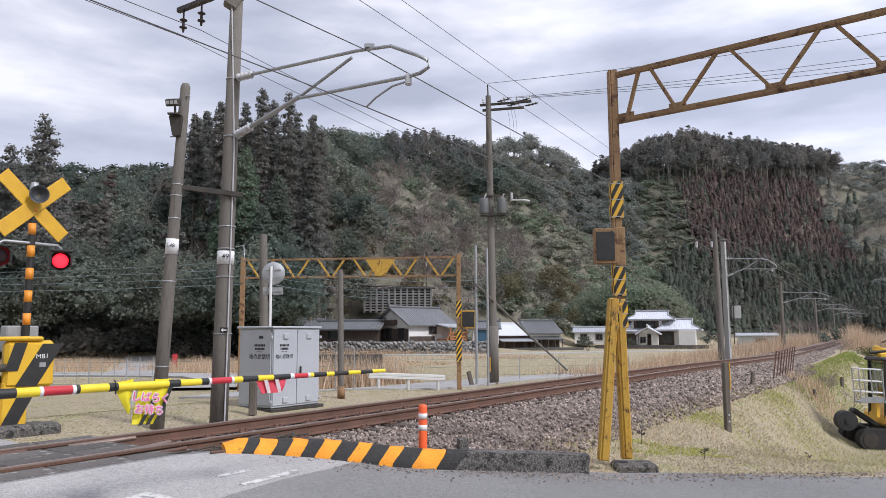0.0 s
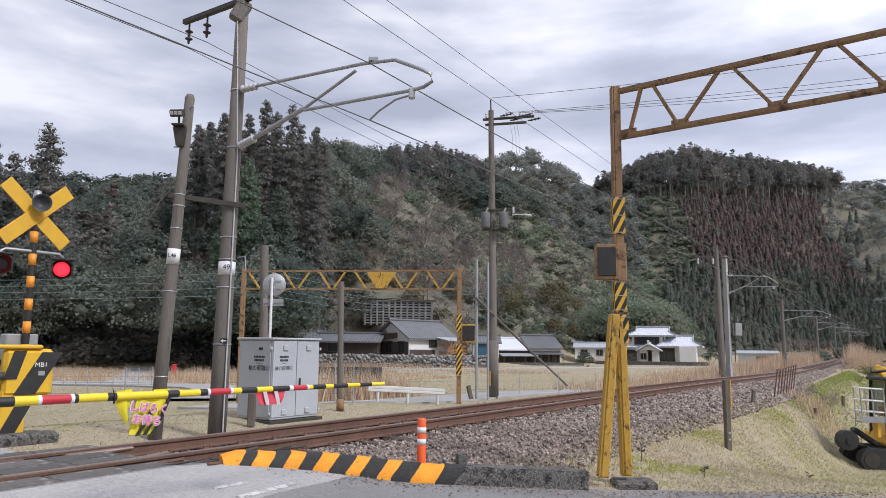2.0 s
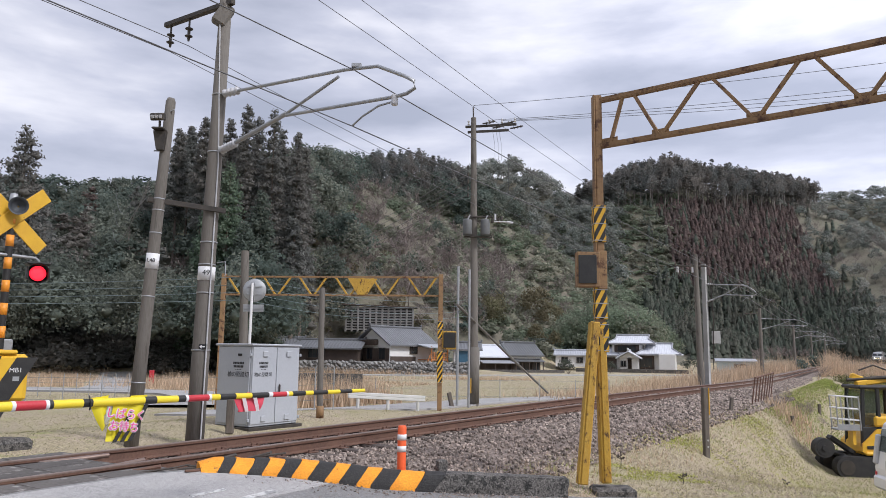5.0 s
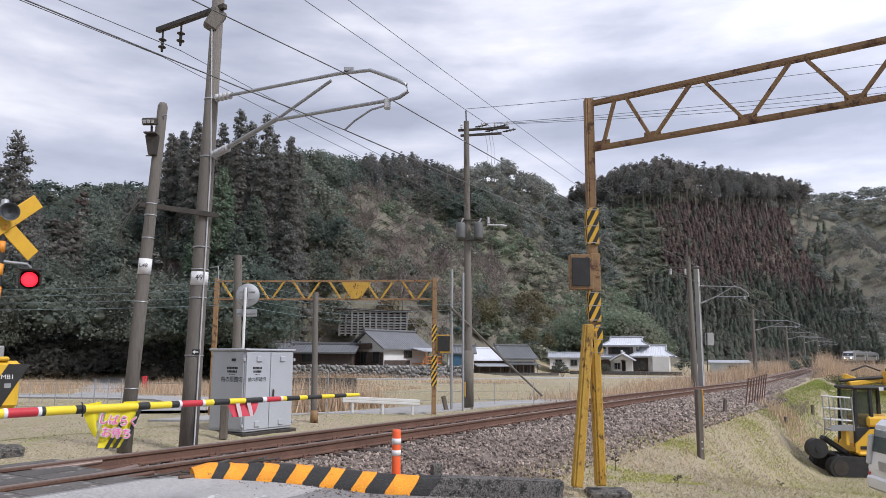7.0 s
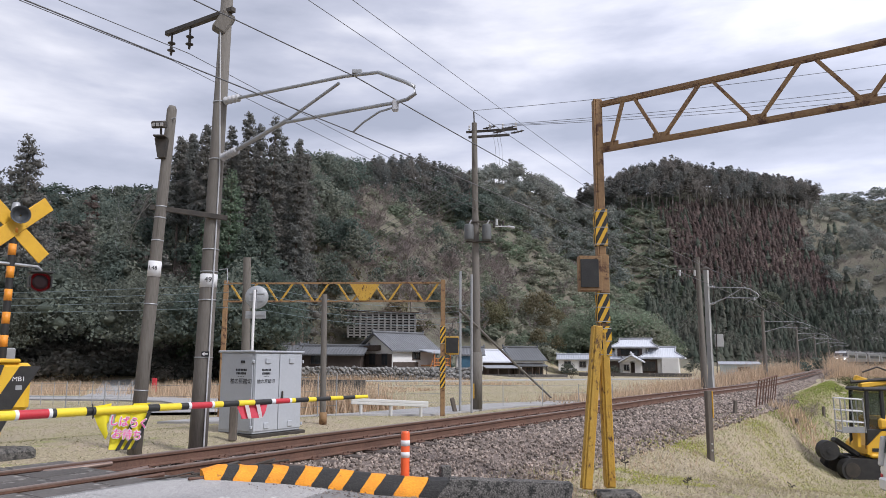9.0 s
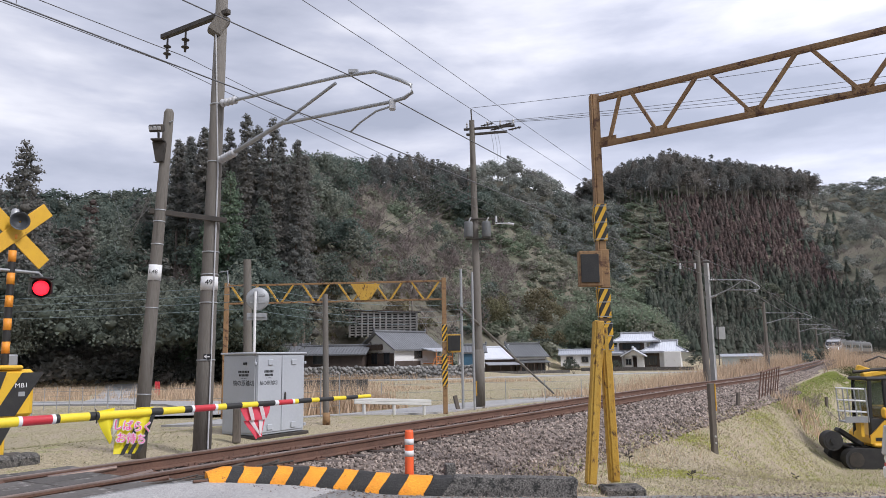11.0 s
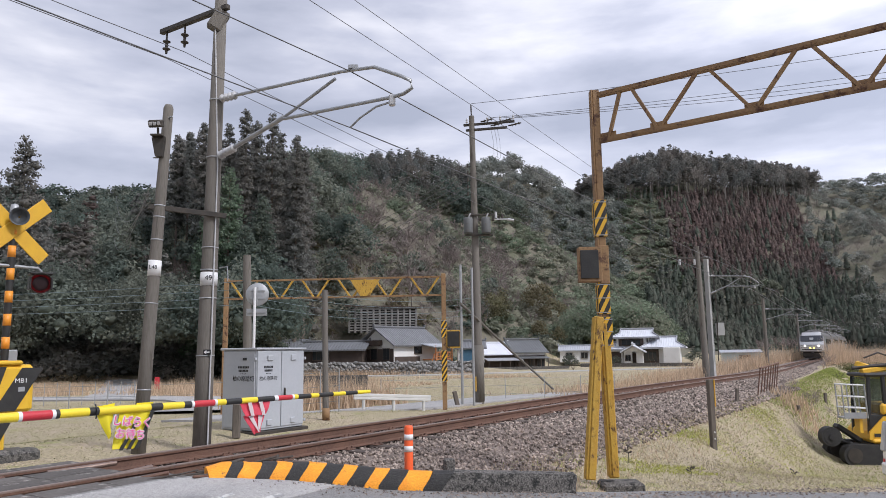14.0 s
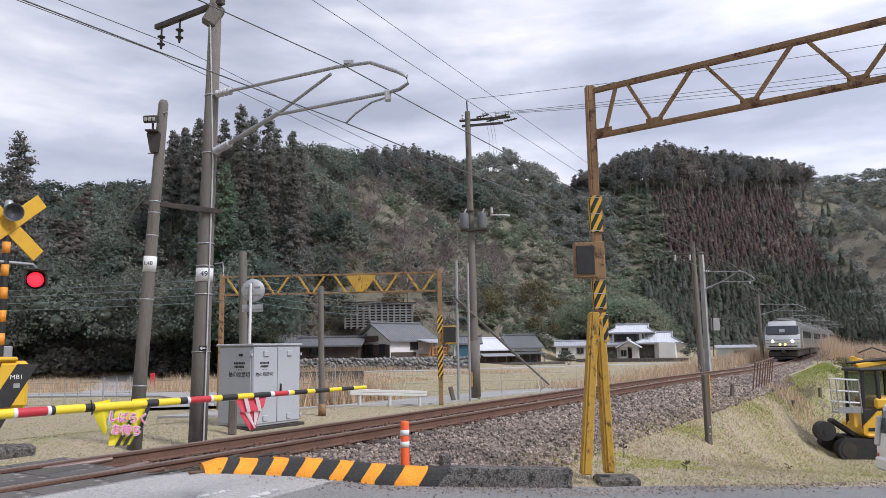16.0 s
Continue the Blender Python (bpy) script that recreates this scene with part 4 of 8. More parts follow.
stripe_wrap(gantry, 0.015, -0.0, 1.60, 1.98, 0.080)
bx = part("sensor_box", Geo().box((-0.16, -0.05, 2.66), (0.30, 0.14, 0.46), bevel=0.01), M_YELLOWRUST, gantry, "dark-faced box in a rusty yellow frame")
part("dark_panel", Geo().box((-0.175, -0.128, 2.66), (0.235, 0.02, 0.37), bevel=0.005), M_BLACK, bx)
part("bracket_plate", Geo().box((0.025, -0.06, 2.66), (0.13, 0.06, 0.5), bevel=0.008), M_YELLOWRUST, gantry)
ZT, ZB = 4.955, 4.32


def gp(d, z):
    return Vector((0.02, 0, 0)) + GD * d + Vector((0, 0, z))


side = Vector((-GD.y, GD.x, 0))
for z in (ZT, ZB):
    m = Matrix.Rotation(math.atan2(GD.y, GD.x), 3, "Z")
    part("chord", Geo().box(gp(3.9, z), (7.8, 0.06, 0.040), m, 0.004).box(gp(3.9, z) - side * 0.03 + Vector((0, 0, 0.022)), (7.8, 0.008, 0.05), m), M_YELLOWRUST, gantry)
tops_d = [0.46, 1.47, 2.62, 3.75, 4.9, 6.05, 7.2]
bots_d = [0.17, 0.86, 2.02, 3.15, 4.3, 5.45, 6.6]
for k in range(7):
    for a, b in ((bots_d[k], tops_d[k] - 0.10), (tops_d[k] + 0.06, bots_d[min(k + 1, 6)] if k < 6 else 7.7)):
        va, vb = gp(a, ZB if b == tops_d[k] - 0.10 else ZT), gp(b, ZT if b == tops_d[k] - 0.10 else ZB)
        q = (vb - va)
        m = Matrix((q.normalized(), side, q.normalized().cross(side))).transposed()
        part("diagonal", Geo().box((va + vb) / 2, (q.length, 0.05, 0.042), m, 0.004), M_YELLOWRUST, gantry)
    part("gusset", Geo().box(gp(bots_d[k], ZB + 0.05), (0.22, 0.012, 0.12), Matrix.Rotation(math.atan2(GD.y, GD.x), 3, "Z")), M_YELLOWRUST, gantry)
far_post = gp(7.75, 0)
part("post", Geo().box((far_post.x, far_post.y, 2.5), (0.14, 0.14, 5.1), bevel=0.01), M_YELLOW, gantry)
part("footing", Geo().box((0.13, 0.0, -0.30), (0.52, 0.40, 0.44), bevel=0.03), M_CONCDIRTY, gantry, "low weathered concrete footing")

GR, GL = Vector((0.52, 24.6, 0)), Vector((-6.95, 25.4, 0))
far_g = thing("height_gantry", pose(GR.x, GR.y, gz(GR.x, GR.y)), "rusty yellow height-limit gantry beyond the track", "gantry", "height-limit gantries")
v = GL - GR
gl = v.length
gd = v.normalized()
m = Matrix.Rotation(math.atan2(gd.y, gd.x), 3, "Z")
for d, mt in ((0.0, M_YELLOWRUST), (gl, M_YELLOWRUST)):
    q = gd * d
    part("post", Geo().box((q.x, q.y, 2.2), (0.15, 0.15, 4.6), bevel=0.01), mt, far_g)
for z in (4.40, 3.78):
    part("chord", Geo().box(gd * (gl / 2) + Vector((0, 0, z)), (gl, 0.07, 0.06), m, 0.004), M_YELLOWRUST, far_g)
for k in range(6):
    d0, d1, d2 = gl * k / 6, gl * (k + 0.5) / 6, gl * (k + 1) / 6
    for a, b in (((d0 + 0.15, 4.4), (d1 - 0.05, 3.78)), ((d1 + 0.05, 3.78), (d2 - 0.15, 4.4))):
        va, vb = gd * a[0] + Vector((0, 0, a[1])), gd * b[0] + Vector((0, 0, b[1]))
        q = vb - va
        sd = Vector((-gd.y, gd.x, 0))
        part("diagonal", Geo().box((va + vb) / 2, (q.length, 0.06, 0.06), Matrix((q.normalized(), sd, q.normalized().cross(sd))).transposed(), 0.004), M_YELLOW, far_g)
mid_ = gd * gl * 0.355
part("warning_plate", Geo().prism([(-0.5, 0.55), (0.5, 0.55), (0.16, 0), (-0.16, 0)], -0.01, 0.01, Matrix.Translation((mid_.x, mid_.y - 0.06, 3.8)) @ Matrix.Rotation(radians(90), 4, "X")), M_YELLOW, far_g, "yellow triangular plate")
stripe_wrap(far_g, 0, 0, 0.9, 1.95, 0.088)
stripe_wrap(far_g, 0, 0, 2.35, 2.95, 0.088)
pb = part("sensor_box", Geo().box((0.30, -0.05, 2.30), (0.46, 0.12, 0.60), bevel=0.01), M_YELLOW, far_g)
part("dark_panel", Geo().box((0.31, -0.12, 2.31), (0.41, 0.02, 0.50), bevel=0.004), M_BLACK, pb)
# ---------- level crossing ----------
SIG = (-6.88, 12.16)
sig = thing("crossing_signal", pose(SIG[0], SIG[1], 0.12, 0, 0, YAW), "crossing signal post with yellow crossbuck and red lamps", "crossing signal")
part("post", Geo().rod((0, 0, 0), (0, 0, 3.62), 0.058, n=16), M_BLACK, sig)
for k in range(9):
    z = 0.52 + k * 0.375
    part("orange_band", Geo().lathe([(0.058, z), (0.061, z), (0.061, z + 0.19), (0.058, z + 0.19)], (0, 0, 0), None, 16), M_ORANGE, sig)
for a in (42, -42):
    brd = part("crossbuck_board", Geo().box((0, 0, 0), (1.42, 0.02, 0.25), pose(0, 0, 0, 0, a, 0), 0.008), M_SIGNYELLOW, sig, at=pose(-0.02, -0.06 + (0.012 if a > 0 else -0.012), 3.62))
M_HORN = mat("horn_grey", (0.05, 0.055, 0.062), (0.035, 0.04, 0.045), rough=0.5, scale=6)
horn = part("horn", Geo().lathe([(0.05, -0.02), (0.08, 0.05), (0.14, 0.17), (0.18, 0.20), (0.185, 0.20), (0.17, 0.185), (0.12, 0.13), (0.02, 0.08)], (0, 0, 0), pose(0, 0, 0, 90, 0, 0), 20), M_HORN, sig, "dark grey loudspeaker horn", at=pose(0.03, -0.10, 3.80, 0, 0, -25) @ Matrix.Scale(0.82, 4))
part("horn_cap", Geo().lathe([(0.0, 0.17), (0.055, 0.15), (0.07, 0.05), (0.07, 0.0)], (0, 0, 0), None, 14), M_GALV, sig, at=pose(0, 0, 3.88))
part("collar", Geo().lathe([(0.075, 3.52), (0.085, 3.52), (0.085, 3.60), (0.075, 3.60)], (0, 0, 0), None, 14), M_ORANGE, sig)
part("lamp_arm", Geo().tube([(-0.50, 0, 2.86), (-0.50, 0, 2.96), (-0.44, 0, 3.0), (0.0, -0.02, 3.0), (0.44, 0, 3.0), (0.50, 0, 2.96), (0.50, 0, 2.86)], 0.026, 8), M_GALV, sig)
M_LIT = glow("lit_red_lens", (1.0, 0.015, 0.03), 1.7)
M_UNLIT = mat("dark_red_lens", (0.014, 0.003, 0.004), rough=0.45, spec=0.3, bump=0)
discs = []
for x_ in (-0.50, 0.50):
    head = part("lamp_head", Geo().lathe([(0.0, 0.12), (0.13, 0.11), (0.17, 0.0), (0.175, -0.16), (0.17, -0.16), (0.165, -0.02), (0.0, -0.02)], (0, 0, 0), pose(0, 0, 0, -90, 0, 0), 24).box((0, 0.02, 0.165), (0.36, 0.34, 0.05), bevel=0.02).box((0.16, -0.02, 0.0), (0.03, 0.28, 0.22), bevel=0.01).box((-0.16, -0.02, 0.0), (0.03, 0.28, 0.22), bevel=0.01), M_BLACK, sig, "black hooded lamp head", at=pose(x_, 0, 2.74, 0, 0, -22))
    disc = part("lamp_disc", Geo().lathe([(0.0, 0.012), (0.09, 0.011), (0.125, 0.004), (0.127, 0.0)], (0, 0, 0), pose(0, 0, 0, 90, 0, 0), 24), M_LIT, head, "red LED lamp face", at=pose(0, -0.06, 0))
    me = disc.data
    me.materials.append(M_UNLIT)
    g = Geo().lathe([(0.127, 0.0), (0.125, 0.004), (0.09, 0.011), (0.0, 0.012)], (0, 0, 0), pose(0, 0, 0, -90, 0, 0), 24)
    k0 = len(me.polygons)
    bm = bmesh.new()
    bm.from_mesh(me)
    vs = [bm.verts.new(p) for p in g.v]
    for f in g.f:
        try:
            bm.faces.new([vs[i] for i in f]).material_index = 1
        except ValueError:
            pass
    # rows of small dark gaps between the diodes
    for i in range(-5, 6):
        for j in range(-5, 6):
            px_, pz_ = i * 0.021, j * 0.021
            if math.hypot(px_, pz_) < 0.115 and (i + j) % 2:
                c = [bm.verts.new((px_ + dx, -0.0135, pz_ + dz)) for dx, dz in ((-0.006, 0), (0, -0.006), (0.006, 0), (0, 0.006))]
                bm.faces.new(c).material_index = 1
    bm.to_mesh(me)
    bm.free()
    discs.append(disc)
part("back_box", Geo().box((-0.02, 0.16, 1.42), (0.52, 0.22, 0.42), bevel=0.02), M_GALV, sig, "grey metal box behind the post")

gm = thing("gate_machine", pose(SIG[0] + 0.15, SIG[1] - 0.42, 0.12, 0, 0, YAW - 18), "yellow and black striped crossing gate machine", "gate machine")
body = part("housing", Geo().box((0.13, 0, 1.02), (0.70, 0.36, 0.74), bevel=0.06).box((-0.05, 0, 0.38), (0.36, 0.30, 0.76), bevel=0.03), M_GATEYELLOW, gm)
part("lid", Geo().box((-0.02, 0, 1.42), (0.66, 0.40, 0.07), bevel=0.025), M_GATEYELLOW, body)


def slant(x0, x1, z0, z1, w, y):
    return Geo().prism([(x0, z0), (x0 + w, z0), (x1 + w, z1), (x1, z1)], 0, 0.006, Matrix.Translation((0, y, 0)) @ Matrix.Rotation(radians(90), 4, "X"))


for x0, x1, z0, z1, w in ((-0.06, 0.30, 0.68, 1.34, 0.30), (-0.21, -0.09, 0.92, 1.36, 0.18), (-0.22, 0.02, 0.08, 0.60, 0.22)):
    part("black_stripe", slant(x0, x1, z0, z1, w, -0.186 if z0 > 0.5 else -0.156), M_BLACK, body)
part("lettering", text_mesh("MB1", 0.10), M_WHITE, body, at=pose(0.30, -0.193, 1.14))
part("label_plate", Geo().box((0.31, -0.190, 1.01), (0.09, 0.006, 0.07)), M_GALV, body)
part("base_plate", Geo().box((0.05, 0, 0.03), (0.75, 0.5, 0.12), bevel=0.03), M_DARKSTEEL, gm)
part("side_motor", Geo().box((-0.50, -0.05, 0.98), (0.40, 0.30, 0.34), bevel=0.04).rod((-0.5, -0.2, 0.95), (-0.2, -0.25, 0.98), 0.06, n=10), M_DARKSTEEL, gm, "dark rusty drive unit")
part("back_post", Geo().box((-0.28, 0.1, 0.42), (0.14, 0.12, 0.85), bevel=0.02), M_RAIL, gm, "rusty post")
fb = thing("stone_footing", pose(SIG[0] + 0.35, SIG[1] - 0.75, 0.02, 0, 0, YAW), "dark mossy concrete footing of the crossing gate", "footing")
part("block", Geo().box((0.1, 0, 0.08), (1.1, 0.35, 0.26), bevel=0.06), M_CONCDIRTY, fb)
ok = thing("painted_kerb", pose(SIG[0] - 0.35, SIG[1] - 1.1, 0.02, 0, 0, YAW + 20), "orange-painted kerb end beyond the rails", "kerb")
part("block", Geo().box((0, 0, 0.12), (0.6, 0.3, 0.3), bevel=0.06), M_KERBORANGE, ok)

# barrier arm on this side, with banner and flag
A0 = Vector((-2.93, 4.85, 1.215))
AD = Vector((2.31, 2.90, 0.0)).normalized()
AYAW = math.degrees(math.atan2(AD.y, AD.x))
barrier = thing("barrier_arm", pose(A0.x, A0.y, A0.z, 0, 0, AYAW), "lowered crossing barrier arm in yellow, black and red bands", "barrier arm")
edges = [-2.4, -2.0, -1.6, -1.2, -0.8, -0.4, 0.13, 0.29, 0.51, 0.55, 0.76, 0.83, 1.24, 1.34, 1.53, 1.61, 1.83, 1.93, 2.09, 2.26, 2.45, 2.48, 2.67, 2.73, 2.89, 2.99, 3.18, 3.35, 3.52, 3.71]
cols = "KYKRYKYRKYKYKYKRYKYKWRYKYKYKY"


def arm_r(d):
    return 0.034 - 0.0042 * max(d, 0)


for k, c in enumerate(cols):
    a, b = edges[k], edges[k + 1]
    mt = {"K": M_BLACK, "Y": M_BARYELLOW, "R": M_RED, "W": M_WHITE}[c]
    part({"K": "black_band", "Y": "yellow_band", "R": "red_band", "W": "white_band"}[c], Geo().rod((a, 0, 0), (b, 0, 0), arm_r(a), arm_r(b), 16, caps=k in (0, len(cols) - 1)), mt, barrier)
    if c == "R":
        for d in (a, b):
            part("white_ring", Geo().rod((d - 0.012, 0, 0), (d + 0.012, 0, 0), arm_r(d) + 0.002, n=16), M_WHITE, barrier)
post0 = thing("gate_machine", pose(A0.x - AD.x * 2.5, A0.y - AD.y * 2.5, 0.0, 0, 0, AYAW), "yellow gate machine carrying the lowered arm", "gate machine")
part("housing", Geo().box((0, 0, 0.62), (0.5, 0.4, 1.3), bevel=0.05), M_GATEYELLOW, post0)

M_BANNER = mat("yellow_banner_cloth", (0.90, 0.80, 0.03), (0.85, 0.72, 0.03), rough=0.6, scale=3, bump=0.2, fine=25, leaf=0.25)
M_PINK = mat("pink_letters", (0.85, 0.10, 0.35), rough=0.6, bump=0)
M_VINYL = mat("clear_vinyl", (0.80, 0.80, 0.78), (0.7, 0.7, 0.68), rough=0.4, scale=5, bump=0.1, leaf=0.5)
banner = thing("warning_banner", pose(A0.x + AD.x * 0.80, A0.y + AD.y * 0.80, A0.z, 0, 0, AYAW), "crumpled yellow warning banner tied to the barrier arm", "banner")


def cloth(outline, nx, nz, wave, seed):
    """A crumpled sheet: corners give top left, top right, bottom right, bottom left."""
    r = random.Random(seed)
    ph = [r.uniform(0, 6) for _ in range(4)]
    tl, tr_, br, bl = (Vector((x, 0, z)) for x, z in outline)
    vs = []
    for lay in (0, 1):
        for j in range(nz + 1):
            for i in range(nx + 1):
                a, b = i / nx, j / nz
                p = tl.lerp(tr_, a).lerp(bl.lerp(br, a), b)
                p.y += wave * (math.sin(a * 7 + ph[0] + b * 2) + 0.6 * math.sin(b * 6 + ph[1] + a * 3)) * (0.3 + b) + lay * 0.003
                vs.append(p)
    m, n = nx + 1, (nx + 1) * (nz + 1)
    fs = []
    for j in range(nz):
        for i in range(nx):
            q = (j * m + i, j * m + i + 1, (j + 1) * m + i + 1, (j + 1) * m + i)
            fs += [q[::-1], tuple(k + n for k in q)]
    g = Geo().add(vs, fs, True)
    rim = [i for i in range(m)] + [j * m + nx for j in range(1, nz + 1)] + [nz * m + i for i in range(nx - 1, -1, -1)] + [j * m for j in range(nz - 1, 0, -1)]
    g.add(vs, [(rim[k], rim[(k + 1) % len(rim)], rim[(k + 1) % len(rim)] + n, rim[k] + n) for k in range(len(rim))])
    return g


part("left_flap", cloth([(0.0, 0.03), (0.16, 0.05), (0.145, -0.08), (0.125, -0.21)], 6, 8, 0.012, 1), M_BANNER, banner)
part("right_flap", cloth([(0.33, 0.04), (0.47, 0.04), (0.36, -0.295), (0.27, -0.295)], 6, 10, 0.012, 2), M_BANNER, banner, "yellow cloth with black slanting bars")
part("middle_cloth", cloth([(0.20, -0.03), (0.32, -0.01), (0.31, -0.29), (0.155, -0.285)], 6, 10, 0.010, 3), M_BANNER, banner)
part("vinyl_sheet", cloth([(0.155, 0.01), (0.21, 0.02), (0.20, -0.12), (0.15, -0.15)], 6, 6, 0.008, 4), M_VINYL, banner, "torn clear vinyl backing", at=pose(0, 0.01, 0))
for k, x_ in enumerate((0.185, 0.245, 0.305)):
    part("black_bar", slant(x_, x_ + 0.045, -0.292, -0.215, 0.03, -0.038), M_BLACK, banner)
part("black_bar", slant(0.36, 0.435, -0.20, -0.02, 0.03, -0.030), M_BLACK, banner)
part("black_bar", slant(0.27, 0.305, -0.16, -0.07, 0.03, -0.034), M_BLACK, banner)
for body_, z_, x_ in (("しばらく", -0.095, 0.275), ("お待ち", -0.185, 0.265)):
    for dx, dz in ((0.006, 0), (-0.006, 0), (0, 0.006), (0, -0.006)):
        part("letter_edge", text_mesh(body_, 0.082), M_WHITE, banner, at=pose(x_ + dx, -0.046, z_ + dz, 0, 8, 0))
    part("letters", text_mesh(body_, 0.080), M_PINK, banner, at=pose(x_, -0.050, z_, 0, 8, 0))
part("tie", Geo().tube([(0.01, 0.0, 0.05), (0.0, -0.05, 0.0), (0.02, 0.0, -0.05)], 0.006, 5), M_INK, banner)

M_FLAGRED = mat("red_flag_cloth", (0.85, 0.12, 0.17), (0.78, 0.09, 0.14), rough=0.7, scale=6, bump=0.15, fine=40, leaf=0.35)
M_FLAGWHITE = mat("white_flag_cloth", (0.85, 0.80, 0.80), (0.78, 0.72, 0.72), rough=0.7, scale=6, bump=0.15, fine=40, leaf=0.35)
flag = thing("warning_flag", pose(A0.x + AD.x * 2.06, A0.y + AD.y * 2.06, A0.z - 0.005, 0, 0, AYAW), "red and white striped cloth flag tied to the barrier arm", "flag")
part("upper_cloth", cloth([(0.0, 0.02), (0.36, 0.02), (0.31, -0.13), (0.08, -0.13)], 8, 5, 0.010, 5), M_FLAGRED, flag)
for x_ in (0.12, 0.24):
    part("white_stripe", cloth([(x_ - 0.03, 0.0), (x_ + 0.01, 0.0), (x_ + 0.055, -0.13), (x_ + 0.015, -0.13)], 3, 5, 0.003, 6), M_FLAGWHITE, flag, at=pose(0, -0.016, 0))
lower = part("lower_cloth", cloth([(0.08, 0.0), (0.31, 0.0), (0.25, -0.15), (0.19, -0.165)], 8, 7, 0.008, 7), M_FLAGRED, flag, "hanging corner of the flag", at=pose(0, 0, -0.13))
for x_ in (0.15, 0.26):
    part("white_stripe", cloth([(x_ - 0.03, 0.0), (x_ + 0.02, 0.0), (0.245, -0.125 + (0.26 - x_) * -0.2), (0.225, -0.12 + (0.26 - x_) * -0.2)], 3, 5, 0.003, 8), M_FLAGWHITE, lower, at=pose(0, -0.016, 0))

# relay cabinet
CAB = Vector((-3.47, 15.05, -0.07))
cab = thing("relay_cabinet", pose(CAB.x, CAB.y, CAB.z, 0, 0, YAW), "light grey steel relay cabinet with two doors", "cabinet")
part("body", Geo().box((0.67, 0.5, 0.98), (1.34, 1.0, 1.62), bevel=0.012), M_CABINET, cab)
part("roof", Geo().box((0.67, 0.5, 1.805), (1.44, 1.10, 0.045), bevel=0.012), M_CABINET, cab)
part("plinth", Geo().box((0.70, 0.47, 0.11), (1.52, 1.06, 0.10), bevel=0.01).box((0.67, 0.5, 0.02), (1.2, 0.9, 0.2)), M_DARKSTEEL, cab, "dark steel plinth")
for x_ in (0.335, 1.005):
    d_ = part("door", Geo().box((x_, -0.012, 0.99), (0.655, 0.02, 1.54), bevel=0.006), M_CABINET, cab)
    for z_ in (0.32, 1.62):
        part("vent_cover", Geo().box((x_, -0.035, z_), (0.14, 0.03, 0.12), bevel=0.012), M_CABINET, d_)
part("door_handle", Geo().box((0.76, -0.04, 0.92), (0.035, 0.03, 0.16), bevel=0.01).rod((0.76, -0.05, 0.98), (0.73, -0.08, 0.86), 0.014, n=8), M_DARKSTEEL, cab, "dark handle with chrome lock")
for z_ in (0.3, 1.6):
    for y_, x_ in ((0.02, -0.02), (-0.02, 1.36)):
        part("hinge", Geo().box((x_, y_, z_), (0.05, 0.05, 0.06), bevel=0.01), M_CABINET, cab)
part("side_panel", Geo().box((-0.012, 0.5, 0.99), (0.02, 0.92, 1.54), bevel=0.006), M_CABINET, cab)
part("side_vent", Geo().box((-0.03, 0.32, 1.60), (0.02, 0.10, 0.05)), M_INK, cab)


def cab_text(at, w):
    part("lettering", text_mesh("柚の原踏切", w), M_INK, cab, at=at @ pose(0, 0, 0))
    for k, (dz, ww) in enumerate(((0.235, 2.6), (0.165, 2.3), (0.105, 1.5))):
        for i in range(7 if k < 2 else 4):
            part("text_bar", Geo().box((((i + 0.5) / (7 if k < 2 else 4) - 0.5) * w * ww, 0, dz), (w * ww / (9 if k < 2 else 8), 0.002, 0.045 if k < 2 else 0.015)), M_INK, cab, at=at)


cab_text(pose(0.30, -0.0245, 1.20), 0.098)
cab_text(pose(-0.0245, 0.36, 1.20, 0, 0, -90), 0.125)
for x_, y_, h_ in ((-3.72, 14.55, 0.55),):
    pst = thing("marker_post", pose(x_, y_, 0.08), "short weathered timber marker post", "post", "timber posts")
    part("stake", Geo().box((0, 0, h_ / 2), (0.14, 0.12, h_ + 0.1), bevel=0.015), M_WOODPOST, pst)

# kerb: painted hump, then a plain concrete stretch
KERB = [(-2.26, 7.8, 0.37), (-2.05, 7.9, 0.35), (-1.83, 7.97, 0.32), (-1.61, 8.05, 0.3), (-1.38, 8.11, 0.27), (-1.2, 8.14, 0.25), (-1.01, 8.16, 0.22), (-0.83, 8.18, 0.2), (-0.65, 8.19, 0.18), (-0.47, 8.2, 0.16), (-0.28, 8.2, 0.14), (0.03, 8.21, 0.12), (0.4, 8.25, 0.11), (0.71, 8.29, 0.09), (1.15, 8.34, 0.07), (1.63, 8.4, 0.04)]


def kerb_at(d):
    """The kerb's front foot at a distance along it, and the way inwards."""
    left = d
    for a, b in zip(KERB[:-1], KERB[1:]):
        ln = math.dist(a[:2], b[:2])
        if left <= ln or b is KERB[-1]:
            t = left / ln
            p = Vector(a).lerp(Vector(b), t)
            w = Vector((-(b[1] - a[1]), b[0] - a[0], 0)).normalized()
            return p, w
        left -= ln


